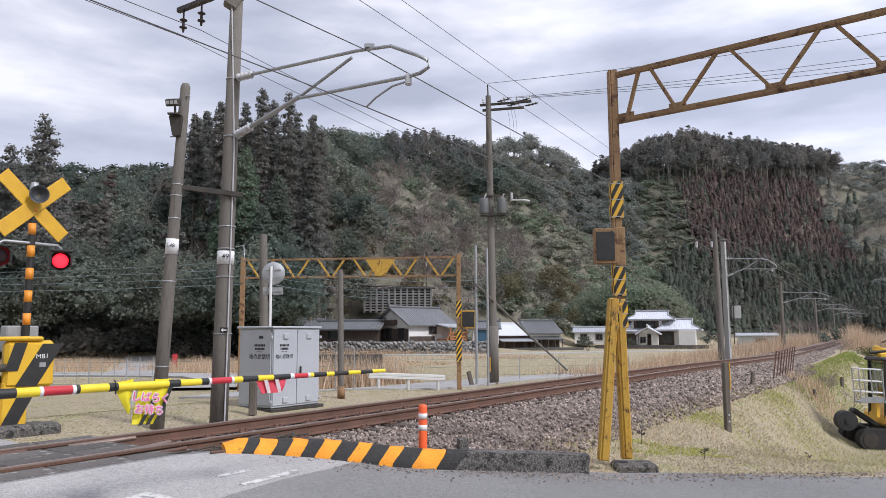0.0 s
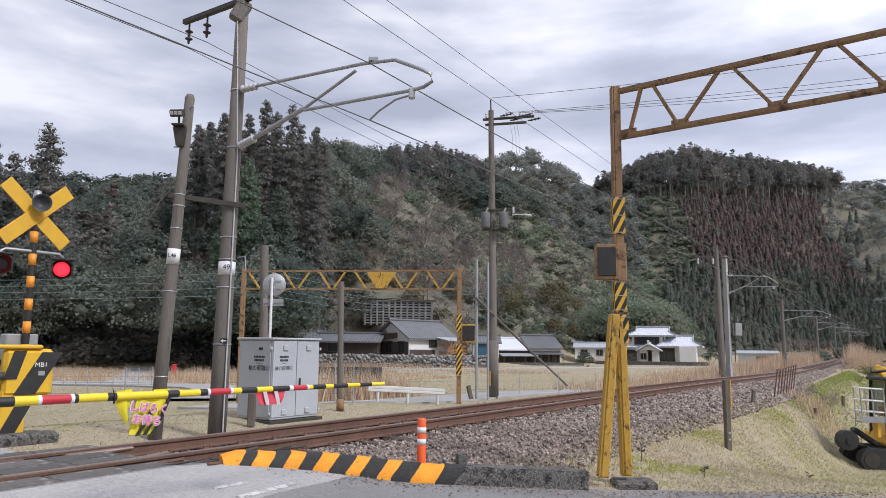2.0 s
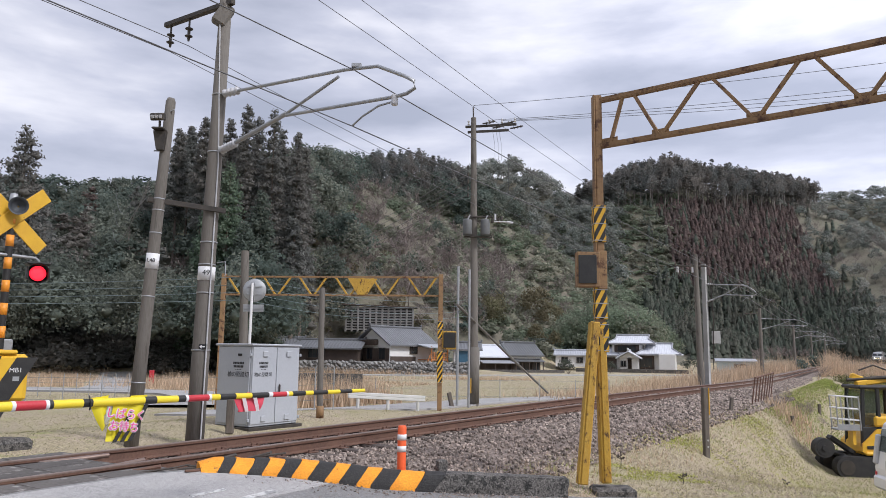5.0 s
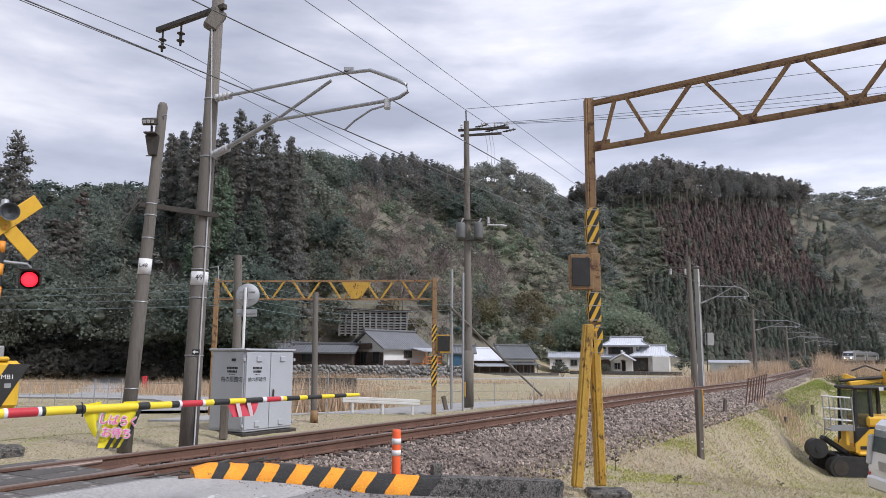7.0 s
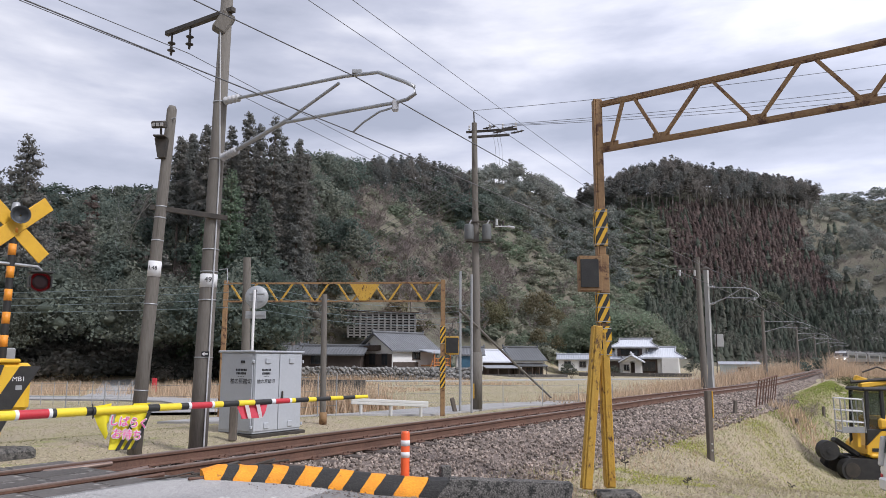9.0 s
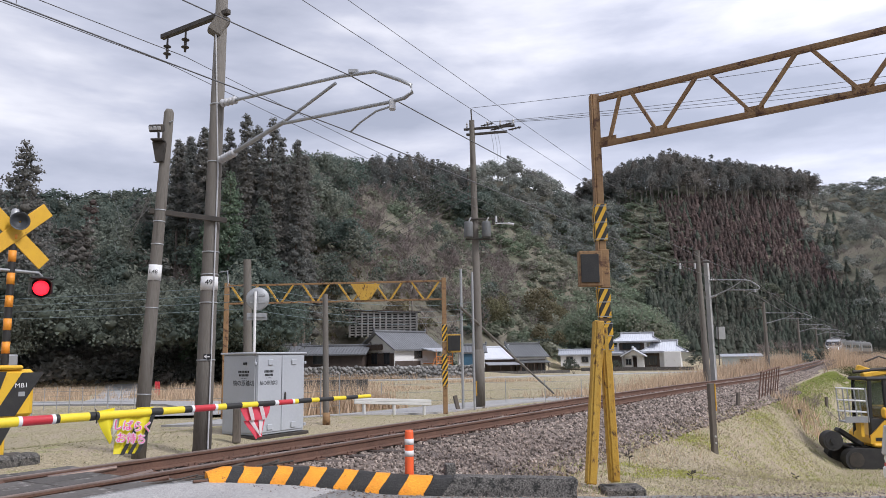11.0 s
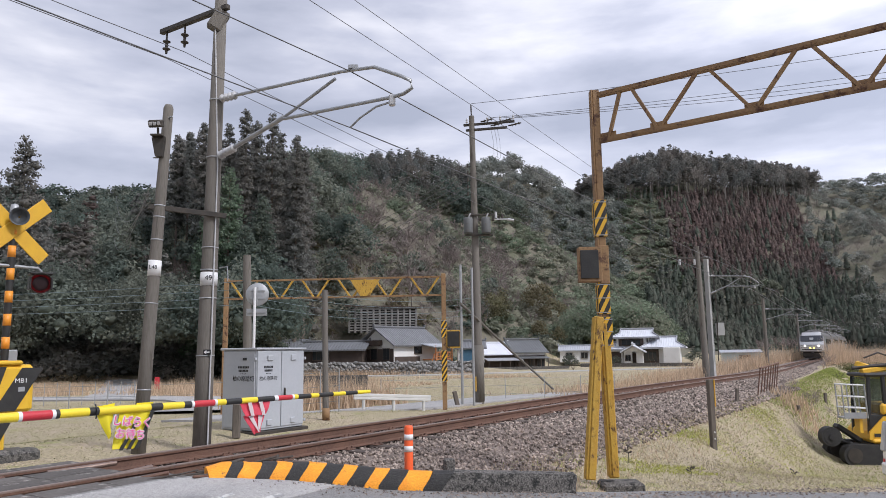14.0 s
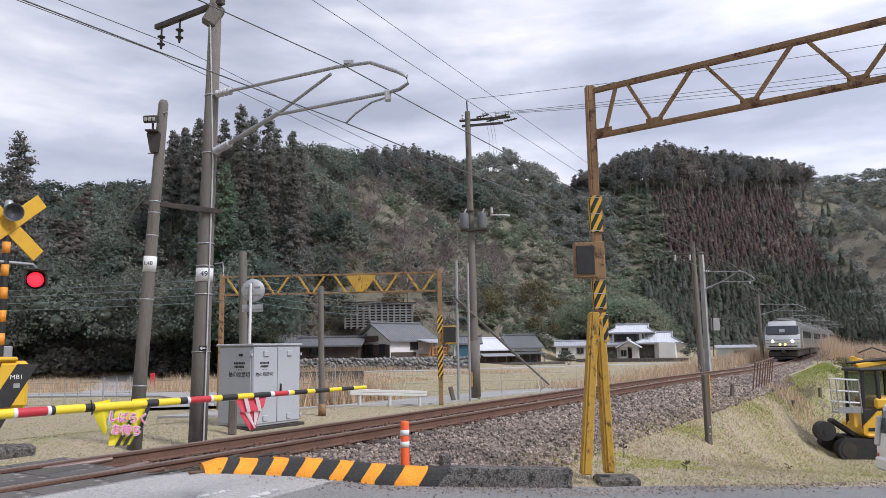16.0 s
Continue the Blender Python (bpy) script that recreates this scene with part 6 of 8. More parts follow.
plant("hedge_growth", "shrub", heights(x, y, r, 2.5, 5), M_BROAD, 300, 44, "mixed shrubs behind the houses", 6, 1.2)
x, y, h, a, r = scatter(5.0, 20, 70, 162, 192, lambda x, y, h, a, q: (a > 0.19) & (a < 0.325), 47)
grove = np.stack([x, y, (16.5 - 90 * np.abs(x / y - 0.262) ** 1.1) * r.uniform(0.86, 1.08, len(x)) - h * 0.55], 1)
plant("foot_woods", "crown", grove[grove[:, 2] > 3], M_OPEN, 1300, 48, "rounded evergreen grove at the foot of the hill", 5, 1.1)
x, y, h, a, r = scatter(2.8, -36, 6, 114, 172, lambda x, y, h, a, q: (a > -0.22) & (a < 0.03) & (h > -0.6) & ~((np.abs(x + 7.6) < 8) & (y < 124)) & (q > 0.25), 51)
plant("slope_scrub", "bare", heights(x, y, r, 3.5, 7), M_BARE, 252, 52, "leafless brown scrub round the retaining frame", 6, 1.3)
k = r.random(len(x)) > 0.6
plant("slope_bushes", "shrub", heights(x[k], y[k], r, 2.0, 4.5), M_BAMBOO, 150, 53, "low olive bushes on the slope behind the farmhouse", 6, 1.2)


def crest_trees(name, spots, lo, seed):
    """Tall bare-stemmed cedars: thin pale trunks under a closed canopy."""
    v = np.asarray(spots)
    z = ground_z(v[:, 0], v[:, 1])
    g = Geo()
    for (x, y, h), b in zip(v, z):
        g.rod((x, y, b - 0.5), (x, y, b + h * 0.8), 0.26, 0.15, 4, caps=False)
    tagged(part(name + "_trunks", g, M_PALEBARK), "bare pale trunks of tall cedars on the ridge", "woods", kind="stuff")
    r = np.random.default_rng(seed)
    shapes = []
    for i in range(6):
        w, f, s = tree_shape("broad" if i % 3 else "cedar", r, 420)
        shapes.append((w * ((0.42, 0.42, 1.25) if i % 3 else (1.2, 1.2, 1.0)) - (0, 0, 0.25 if i % 3 else 0), f, s))
    sets = []
    for i, ((x, y, h), b) in enumerate(zip(v, z)):
        w, f, s = shapes[i % 6]
        sets.append(((w * (1, 1, 1 - lo) + (0, 0, lo)) * h + (x, y, b), f, s))
    w, f, s = joined(*sets)
    tagged(part(name, np_mesh(name, w, f, M_CEDAR, s), M_CEDAR), "dark cedar canopy along the ridge", "woods", kind="stuff")


crest_trees("crest_woods", tops, 0.46, 35)
crest_trees("ridge_plantation", mid_tops, 0.40, 68)
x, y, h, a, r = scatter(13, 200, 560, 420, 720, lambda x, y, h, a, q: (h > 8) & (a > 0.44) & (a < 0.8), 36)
plant("distant_woods", "broad", heights(x, y, r, 10, 15), M_HAZEWOOD, 240, 37, "distant wooded ridge", 5, 1.7)
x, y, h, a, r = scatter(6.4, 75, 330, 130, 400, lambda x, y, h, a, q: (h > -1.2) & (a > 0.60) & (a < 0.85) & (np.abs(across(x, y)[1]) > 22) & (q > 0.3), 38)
plant("spur_woods", "broad", heights(x, y, r, 7, 12), M_HAZEWOOD, 480, 39, "mixed evergreen woods on the spur", 5, 1.2)


def cedar_tree(at, h, wide, low, seed, material, label):
    """One tall cedar: tapered trunk, limbs that carry tufts of foliage, gaps between them."""
    r = np.random.default_rng(seed)
    tree = thing("cedar_tree", at, label, "tree", "tall cedars by the slope")
    g = Geo()
    g.rod((0, 0, -0.5), (0, 0, h * 0.97), 0.011 * h, 0.04, 7)
    n = int(70 + 60 * (1 - low))
    cs, rs = [], []
    for k in range(n):
        t = (k + 0.5) / n
        a = k * 2.4 + r.random()
        span = wide / 2 * (1 - t ** 1.9) ** 0.8 * (0.55 + 0.45 * min(1, t * 6)) + 0.25
        ln = span * r.uniform(0.55, 1.08)
        z = h * (low + (0.97 - low) * t)
        tip = np.array((ln * math.cos(a), ln * math.sin(a), z - ln * 0.22 + r.uniform(-0.3, 0.3)))
        if k % 2 == 0:
            g.rod((0, 0, z), tip, 0.05, 0.015, 4, caps=False)
        q = (0.42 + 0.16 * span) * r.uniform(0.7, 1.25)
        cs += [tip * (0.92, 0.92, 1)]
        rs += [q]
        if ln > 0.9:
            cs += [np.array((tip[0] * 0.45, tip[1] * 0.45, tip[2] + 0.2))]
            rs += [q * 0.9]
    part("trunk", g, M_BARK, tree)
    c, rad = np.array(cs), np.array(rs)
    v, f, s = joined(lumps(r, c, rad * 0.6, 0.8, 0.3), on_lumps(r, c, rad * 1.05, 11000, 0.18, 0.9, 0.55, 1.2))
    part("crown", np_mesh("crown", v, f, material, s), material, tree)
    return tree


# direction, distance, height of the top over the eye, width of the crown, where the crown begins
rng = random.Random(8)
CEDARS = [(-0.345, 122, 37.7, 3.6, 0.42, 0), (-0.330, 126, 39.5, 3.0, 0.5, 0), (-0.310, 118, 38.8, 3.8, 0.38, 0), (-0.295, 124, 39.0, 3.4, 0.4, 0),
          (-0.276, 115, 37.6, 4.4, 0.25, 0), (-0.252, 113, 39.4, 5.2, 0.2, 0), (-0.236, 120, 39.6, 4.4, 0.25, 0), (-0.215, 112, 38.8, 5.2, 0.15, 0), (-0.203, 118, 37.5, 4.2, 0.2, 0),
          (-0.181, 112, 35.2, 3.2, 0.2, 0), (-0.170, 116, 33.6, 3.2, 0.25, 0), (-0.192, 122, 34.0, 4.0, 0.2, 0), (-0.262, 122, 36.0, 4.6, 0.2, 0), (-0.225, 125, 34.0, 4.6, 0.2, 0),
          (-0.273, 96, 25.4, 7.2, 0.04, 1), (-0.228, 100, 22.6, 7.0, 0.04, 2), (-0.250, 94, 17.0, 6.2, 0.03, 2), (-0.300, 98, 20.0, 6.5, 0.05, 1),
          (-0.556, 90, 28.2, 9.0, 0.12, 0), (-0.600, 95, 25.5, 7.5, 0.15, 0), (-0.530, 98, 21.0, 6.0, 0.15, 0), (-0.632, 92, 26.0, 6.0, 0.15, 0)]
KINDS = [(M_CEDAR, "tall dark cedar with a ragged tufted crown"), (M_CEDARGREEN, "broad conical green cedar dense to the ground"), (M_BLUECEDAR, "dense blue-green conifer at the edge of the wood")]
for i, (az, d, top, wide, low, kind) in enumerate(CEDARS):
    x = az * d
    base = float(ground_z(x, d))
    cedar_tree(pose(x, d, base, 0, 0, rng.uniform(0, 360)), top + EYE_Z - base, wide, low, 60 + i, *KINDS[kind])
x, y, h, a, r = scatter(6.0, 60, 300, 110, 330, lambda x, y, h, a, q: (h > -1.3) & (a > 0.44) & (a < 0.85) & (np.abs(across(x, y)[1]) > 14) & (q > 0.7), 45)
plant("valley_bare_woods", "bare", heights(x, y, r, 5, 9), M_BARE, 576, 46, "leafless trees beside the railway in the valley", 5, 1.1)
# ---------- houses across the field ----------
M_TILE = mat("grey_roof_tile", (0.145, 0.15, 0.16), (0.11, 0.115, 0.122), (0.19, 0.195, 0.205), rough=0.5, scale=0.5, fine=6, bump=0.5, depth=0.05, stretch=(1, 1, 1))
M_TILEPALE = mat("pale_roof_tile", (0.40, 0.42, 0.46), (0.33, 0.35, 0.39), (0.48, 0.49, 0.52), rough=0.4, scale=0.5, fine=6, bump=0.4, depth=0.05)
M_PLASTER = mat("white_plaster", (0.74, 0.73, 0.71), (0.66, 0.65, 0.63), rough=0.8, scale=0.7, fine=10, stain=(0.52, 0.50, 0.47), stain_at=0.66)
M_DARKWOOD = mat("dark_timber", (0.07, 0.05, 0.04), (0.10, 0.075, 0.06), (0.05, 0.035, 0.03), rough=0.8, scale=1.2, fine=14)
M_DECKWOOD = mat("orange_timber", (0.55, 0.22, 0.07), (0.45, 0.17, 0.06), rough=0.6, scale=2, fine=20)
M_PANE = glass_mat("window_glass", (0.03, 0.035, 0.04))
M_STONEWALL = mat("field_stone", (0.22, 0.215, 0.205), (0.34, 0.335, 0.33), (0.15, 0.148, 0.138), rough=0.95, scale=3.2, fine=9, bump=0.8, depth=0.08, obj=0.4)


def roof_on(parent, w, d, h, z, material, over=0.7, at=None, label="", name="roof", thick=0.18):
    """A roof of two slopes with its ridge along x: rippled tile rows, overhanging eaves, a ridge cap with end tiles."""
    X, Y = w / 2 + over, d / 2 + over
    ez = z - over * h / (d / 2) * 0.6
    n = 2 * int(2 * X / 0.45)
    vs = []
    for lay in (0, 1):
        for y, zz in ((-Y, ez), (0, z + h), (Y, ez)):
            for k in range(n + 1):
                vs.append((-X + 2 * X * k / n, y, zz + (thick + 0.06 * (k % 2) if lay else 0)))
    m, q = n + 1, 3 * (n + 1)
    fs = []
    for j in (0, 1):
        for k in range(n):
            c = (j * m + k, j * m + k + 1, (j + 1) * m + k + 1, (j + 1) * m + k)
            fs += [c[::-1], tuple(i + q for i in c)]
    for k in range(n):
        fs += [(k, k + 1, q + k + 1, q + k), (2 * m + k, q + 2 * m + k, q + 2 * m + k + 1, 2 * m + k + 1)]
    for j in (0, 1):
        for k in (0, n):
            c = (j * m + k, (j + 1) * m + k, q + (j + 1) * m + k, q + j * m + k)
            fs.append(c if k else c[::-1])
    r = part(name, Geo().add(vs, fs), material, parent, label, at)
    part("ridge_cap", Geo().box((0, 0, z + h + thick + 0.12), (2 * X + 0.1, 0.36, 0.32), bevel=0.08), material, r)
    for s in (-1, 1):
        part("end_tile", Geo().box((s * X, 0, z + h + thick + 0.3), (0.25, 0.4, 0.5), bevel=0.08), material, r)
    return r


def gable_walls(w, d, h, z, roof_h):
    g = Geo().box((0, 0, z / 2), (w, d, z))
    for s in (-1, 1):
        g.prism([(-d / 2, 0), (d / 2, 0), (0, roof_h)], 0, 0.2, Matrix.Translation((s * w / 2 - (0.2 if s > 0 else 0), 0, z)) @ Matrix(((0, 0, 1, 0), (1, 0, 0, 0), (0, 1, 0, 0), (0, 0, 0, 1))))
    return g


def window(parent, x, y, z, w, h, rot=0, bars=2):
    at = pose(x, y, z, 0, 0, rot)
    f = part("window", Geo().box((0, 0, h / 2 + 0.04), (w + 0.16, 0.10, 0.08)).box((0, 0, -h / 2 - 0.04), (w + 0.2, 0.14, 0.08)).box((-w / 2 - 0.04, 0, 0), (0.08, 0.10, h)).box((w / 2 + 0.04, 0, 0), (0.08, 0.10, h)), M_DARKWOOD, parent, at=at)
    for k in range(bars):
        part("pane", Geo().box(((k + 0.5) / bars * w - w / 2, 0.01, 0), (w / bars - 0.05, 0.02, h - 0.02)), M_PANE, f)
    return f


# farmhouse with the orange deck, on a stone-walled terrace
h1 = thing("house", pose(-4.24, 109.67, 0.37, 0, 0, 46), "white farmhouse with a grey tiled roof on a stone terrace", "house")
part("wall", gable_walls(9.0, 7.0, 0, 2.5, 2.3), M_PLASTER, h1)
roof_on(h1, 9.0, 7.0, 2.3, 2.5, M_TILE)
part("lower_cladding", Geo().box((-4.55, -0.6, 0.95), (0.08, 5.6, 1.9)).box((-1.9, -3.55, 0.4), (5.0, 0.06, 0.8)), M_DARKWOOD, h1, "dark timber cladding")
window(h1, -4.62, -2.0, 1.15, 1.3, 1.5, -90)
window(h1, -4.62, 0.6, 1.15, 1.3, 1.5, -90)
window(h1, 0.2, -3.55, 1.7, 1.4, 1.0)
part("gable_awning", Geo().box((-4.85, 0.4, 2.75), (0.7, 3.0, 0.75), pose(0, 0, 0, 0, -12, 0)), M_DARKWOOD, h1, "dark awning on the gable")
part("porch_roof", Geo().box((2.6, -5.1, 2.35), (4.6, 3.0, 0.12), pose(0, 0, 0, 10, 0, 0)), M_TILEPALE, h1, "white porch awning")
dk = part("deck", Geo().box((2.8, -5.0, 0.35), (3.6, 2.6, 0.14)), M_DECKWOOD, h1, "orange timber deck")
for k in range(12):
    part("baluster", Geo().box((1.1 + 3.4 * k / 11, -6.25, 0.9), (0.07, 0.07, 1.05)), M_DECKWOOD, dk)
for z_ in (0.75, 1.35):
    part("rail", Geo().box((2.8, -6.25, z_), (3.6, 0.09, 0.10)), M_DECKWOOD, dk)
for x_ in (1.05, 2.8, 4.5):
    part("post", Geo().box((x_, -6.3, 1.1), (0.12, 0.12, 2.4)), M_DECKWOOD, dk)
part("deck_ladder", Geo().box((0.6, -6.2, 0.5), (0.1, 0.1, 1.5), pose(0, 0, 0, 0, 25, 0)), M_DECKWOOD, h1)
shed = thing("shed", pose(-13.5, 108, 0.2, 0, 0, -8), "dark timber shed with a grey roof beside the farmhouse", "shed")
part("wall", gable_walls(9, 5, 0, 2.0, 1.0), M_DARKWOOD, shed)
roof_on(shed, 9, 5, 1.0, 2.0, M_TILE, over=0.6)
window(shed, -1.5, -2.55, 1.3, 2.4, 1.3, 0, 4)
shed2 = thing("shed", pose(-21, 112, 0.0, 0, 0, 6), "weathered timber shed with a tin roof", "shed")
part("wall", gable_walls(5, 4, 0, 2.6, 0.9), M_DARKWOOD, shed2)
roof_on(shed2, 5, 4, 0.9, 2.6, M_TILE, over=0.5)
annex = thing("shed", pose(6.2, 110, 0.0, 0, 0, 0), "grey-roofed annex with a white wall", "shed")
part("wall", gable_walls(3.8, 4, 0, 2.2, 0.9), M_PLASTER, annex)
roof_on(annex, 3.8, 4, 0.9, 2.2, M_TILE, over=0.4)
part("blue_shutter", Geo().box((-0.4, -2.05, 1.05), (2.4, 0.1, 2.0)), mat("blue_sheet", (0.05, 0.13, 0.20), (0.04, 0.10, 0.16), rough=0.5, scale=3), annex, "dark blue sheet door")

def hip_gable_roof(parent, w, d, ridge, z, h, material, name="roof", at=None, label=""):
    """A hipped roof whose upper part ends in small gables: slopes with tile rolls, hip caps, ridge."""
    X, Y, r = w / 2, d / 2, ridge / 2
    mid = 0.52
    gx, gy, gzz = X + (r - X) * 0.75, Y * (1 - mid), z + h * mid
    g = Geo()
    t = 0.16
    lo = [(-X, -Y, z), (X, -Y, z), (X, Y, z), (-X, Y, z)]
    up = [(-gx, -gy, gzz), (gx, -gy, gzz), (gx, gy, gzz), (-gx, gy, gzz)]
    top = [(-gx, 0, z + h), (gx, 0, z + h)]
    v = [(a, b, c + t) for a, b, c in lo + up + top] + lo
    g.add(v, [(0, 1, 5, 4), (1, 2, 6, 5), (2, 3, 7, 6), (3, 0, 4, 7), (4, 5, 9, 8), (6, 7, 8, 9), (10, 11, 1, 0), (11, 12, 2, 1), (12, 13, 3, 2), (13, 10, 0, 3), (13, 12, 11, 10)])
    rf_ = part(name, g, material, parent, label, at)
    gb = Geo()
    for s in (-1, 1):
        gb.add([(s * (gx - 0.05), -gy, gzz + t), (s * (gx - 0.05), gy, gzz + t), (s * (gx - 0.05), 0, z + h + t - 0.05)], [(0, 1, 2) if s > 0 else (2, 1, 0)])
    part("small_gable", gb, M_PLASTER, rf_)
    part("ridge_cap", Geo().box((0, 0, z + h + t + 0.14), (2 * gx + 0.3, 0.34, 0.34), bevel=0.08), M_TILERIDGE, rf_)
    n = int(w / 0.42)
    rolls = Geo()
    for k in range(n + 1):
        x = -X + w * k / n
        if abs(x) <= gx:
            rolls.rod((x, -Y, z + t), (x, 0, z + h + t), 0.06, n=4, caps=False)
        else:
            f = (X - abs(x)) / (X - gx)
            rolls.rod((x, -Y, z + t), (x, -Y + (Y - gy) * f, z + t + h * mid * f), 0.06, n=4, caps=False)
    part("tile_rolls", rolls, material, rf_)
    for s in (-1, 1):
        part("hip_cap", Geo().rod((s * X, -Y, z + t + 0.05), (s * gx, -gy, gzz + t + 0.08), 0.13, n=6), M_TILERIDGE, rf_)
        part("gable_cap", Geo().rod((s * gx, -gy, gzz + t + 0.08), (s * gx, 0, z + h + t + 0.1), 0.13, n=6), M_TILERIDGE, rf_)
    part("eave_edge", Geo().box((0, -Y - 0.02, z + t * 0.5), (w, 0.06, t + 0.12)), M_TILERIDGE, rf_)
    return rf_


M_TILERIDGE = mat("ridge_tile", (0.36, 0.37, 0.40), (0.28, 0.29, 0.31), rough=0.5, scale=1.0)
M_TILEWHITE = mat("glazed_pale_tile", (0.66, 0.68, 0.73), (0.58, 0.60, 0.65), (0.72, 0.74, 0.78), rough=0.4, scale=0.6, fine=5, bump=0.3, depth=0.04)
M_TILEBLACK = mat("black_roof_tile", (0.10, 0.105, 0.11), (0.14, 0.145, 0.15), rough=0.45, scale=0.6, fine=6, bump=0.5, depth=0.05)
h3 = thing("house", pose(16.65, 132.00, -1.47, 0, 0, 16.8), "dark timber farmhouse with a black tiled roof and white lean-to", "house")
part("wall", gable_walls(5.6, 7, 0, 3.0, 2.0), M_DARKWOOD, h3)
roof_on(h3, 5.6, 7, 2.0, 3.0, M_TILEBLACK, over=0.55)
part("white_band", Geo().box((0.0, -3.56, 2.62), (5.4, 0.08, 0.34)), M_PLASTER, h3, "white plaster band under the eaves")
part("lower_eave", Geo().box((0.1, -4.2, 2.1), (6.0, 1.5, 0.12), pose(0, 0, 0, 14, 0, 0)), M_TILEBLACK, h3, "lower tiled eave")
for x_ in (-1.7, 0.2, 1.9):
    window(h3, x_, -3.6, 1.0, 1.3, 1.5, 0, 3)
for k in range(5):
    part("porch_post", Geo().box((-2.6 + 1.35 * k, -4.75, 0.95), (0.11, 0.11, 1.95)), M_DARKWOOD, h3)
part("lean_to_wall", Geo().box((-5.6, -0.2, 1.3), (5.4, 6.0, 2.6)), M_DARKWOOD, h3)
lean_to = roof_on(h3, 5.2, 6.4, 1.75, 2.7, M_TILEWHITE, over=0.45, at=pose(-5.8, -0.1, 0, 0, 0, 0), name="lean_to_roof", label="pale metal lean-to roof")
part("awning", Geo().box((-5.4, -4.5, 1.85), (6.6, 1.9, 0.1), pose(0, 0, 0, 13, 0, 0)), M_TILERIDGE, h3, "grey sheet awning")
for k in range(4):
    part("awning_post", Geo().box((-8.3 + 1.9 * k, -5.3, 0.8), (0.1, 0.1, 1.7)), M_DARKWOOD, h3)
part("garden_wall", Geo().box((-2, -7.2, 0.1), (15, 0.25, 1.0), bevel=0.03), M_CONCDIRTY, h3)

h2 = thing("house", pose(40.70, 142.00, -1.04, 0, 0, -22.0), "two-storey white house with pale grey tiled roofs", "house")
part("wall", Geo().box((-1.2, 0, 2.4), (5.6, 5.0, 4.9)), M_PLASTER, h2)
hip_gable_roof(h2, 8.9, 7.2, 5.2, 4.95, 1.5, M_TILEWHITE, at=pose(-0.4, 0, 0))
part("upper_cladding", Geo().box((-1.3, -2.55, 4.1), (4.6, 0.1, 1.4)), M_DARKWOOD, h2, "dark band of upper windows")
window(h2, -1.3, -2.64, 4.15, 3.4, 1.0, 0, 4)
part("right_wall", Geo().box((4.0, -0.6, 1.6), (7.0, 6.0, 3.2)), M_PLASTER, h2)
hip_gable_roof(h2, 8.2, 8.4, 3.6, 2.95, 1.9, M_TILEWHITE, "wing_roof", pose(4.6, -0.6, 0))
part("right_cladding", Geo().box((2.3, -3.65, 1.5), (3.0, 0.1, 2.6)), M_DARKWOOD, h2, "dark timber front")
window(h2, 2.3, -3.74, 1.5, 2.2, 1.7, 0, 3)
part("left_wall", Geo().box((-4.6, -0.4, 1.4), (3.6, 5.0, 2.8)), M_PLASTER, h2)
hip_gable_roof(h2, 5.0, 6.6, 2.8, 2.7, 1.3, M_TILEWHITE, "side_roof", pose(-4.9, -0.4, 0))
part("left_cladding", Geo().box((-4.6, -2.95, 1.3), (2.8, 0.1, 2.2)), M_DARKWOOD, h2, "dark timber front")
roof_on(h2, 4.2, 3.6, 1.1, 2.35, M_TILEWHITE, over=0.5, at=pose(-0.6, -4.2, 0, 0, 0, 90), name="porch_roof")
part("porch_gable", Geo().prism([(-1.7, 0), (1.7, 0), (0, 0.95)], 0, 0.1, Matrix.Translation((-0.6, -5.9, 2.4)) @ Matrix.Rotation(radians(90), 4, "X")), M_PLASTER, h2)
part("porch_wall", Geo().box((-1.6, -4.0, 1.2), (1.4, 3.2, 2.4)).box((0.5, -4.0, 1.2), (1.2, 3.2, 2.4)), M_PLASTER, h2)
part("porch_door", Geo().box((-0.5, -4.4, 1.05), (1.0, 0.1, 2.1)), M_DARKWOOD, h2)
window(h2, -1.6, -5.65, 1.25, 0.9, 1.0, 0, 2)
part("white_store", Geo().box((6.2, -4.4, 1.55), (3.0, 1.8, 3.1), bevel=0.08), M_PLASTER, h2, "plain white storehouse wall")
part("garden_wall", Geo().box((0, -8.2, 0.0), (20, 0.3, 0.7), bevel=0.03), M_CONCDIRTY, h2)
annex2 = thing("house", pose(31.10, 150.00, -0.57, 0, 0, -11.7), "long low white annex with a pale roof", "house")
part("wall", gable_walls(8.6, 5, 0, 2.2, 0.8), M_PLASTER, annex2)
roof_on(annex2, 8.6, 5, 0.8, 2.2, M_TILEPALE, over=0.4)
for x_ in (-2.5, 0.5, 3.0):
    window(annex2, x_, -2.55, 1.3, 1.2, 1.0)
barn = thing("shed", pose(47.5, 112, -1.2, 0, 0, -20), "pale blue-green sheet metal shed behind dry reeds", "shed")
part("wall", gable_walls(5.4, 3.6, 0, 2.2, 0.35), mat("pale_sheet_metal", (0.50, 0.56, 0.56), (0.43, 0.49, 0.50), rough=0.5, scale=1), barn)
part("roof", Geo().box((0, 0, 2.42), (6.0, 4.2, 0.14), pose(0, 0, 0, 5, 0, 0), 0.03), M_TILEPALE, barn)
window(barn, 0.5, -1.85, 1.4, 1.5, 0.7)

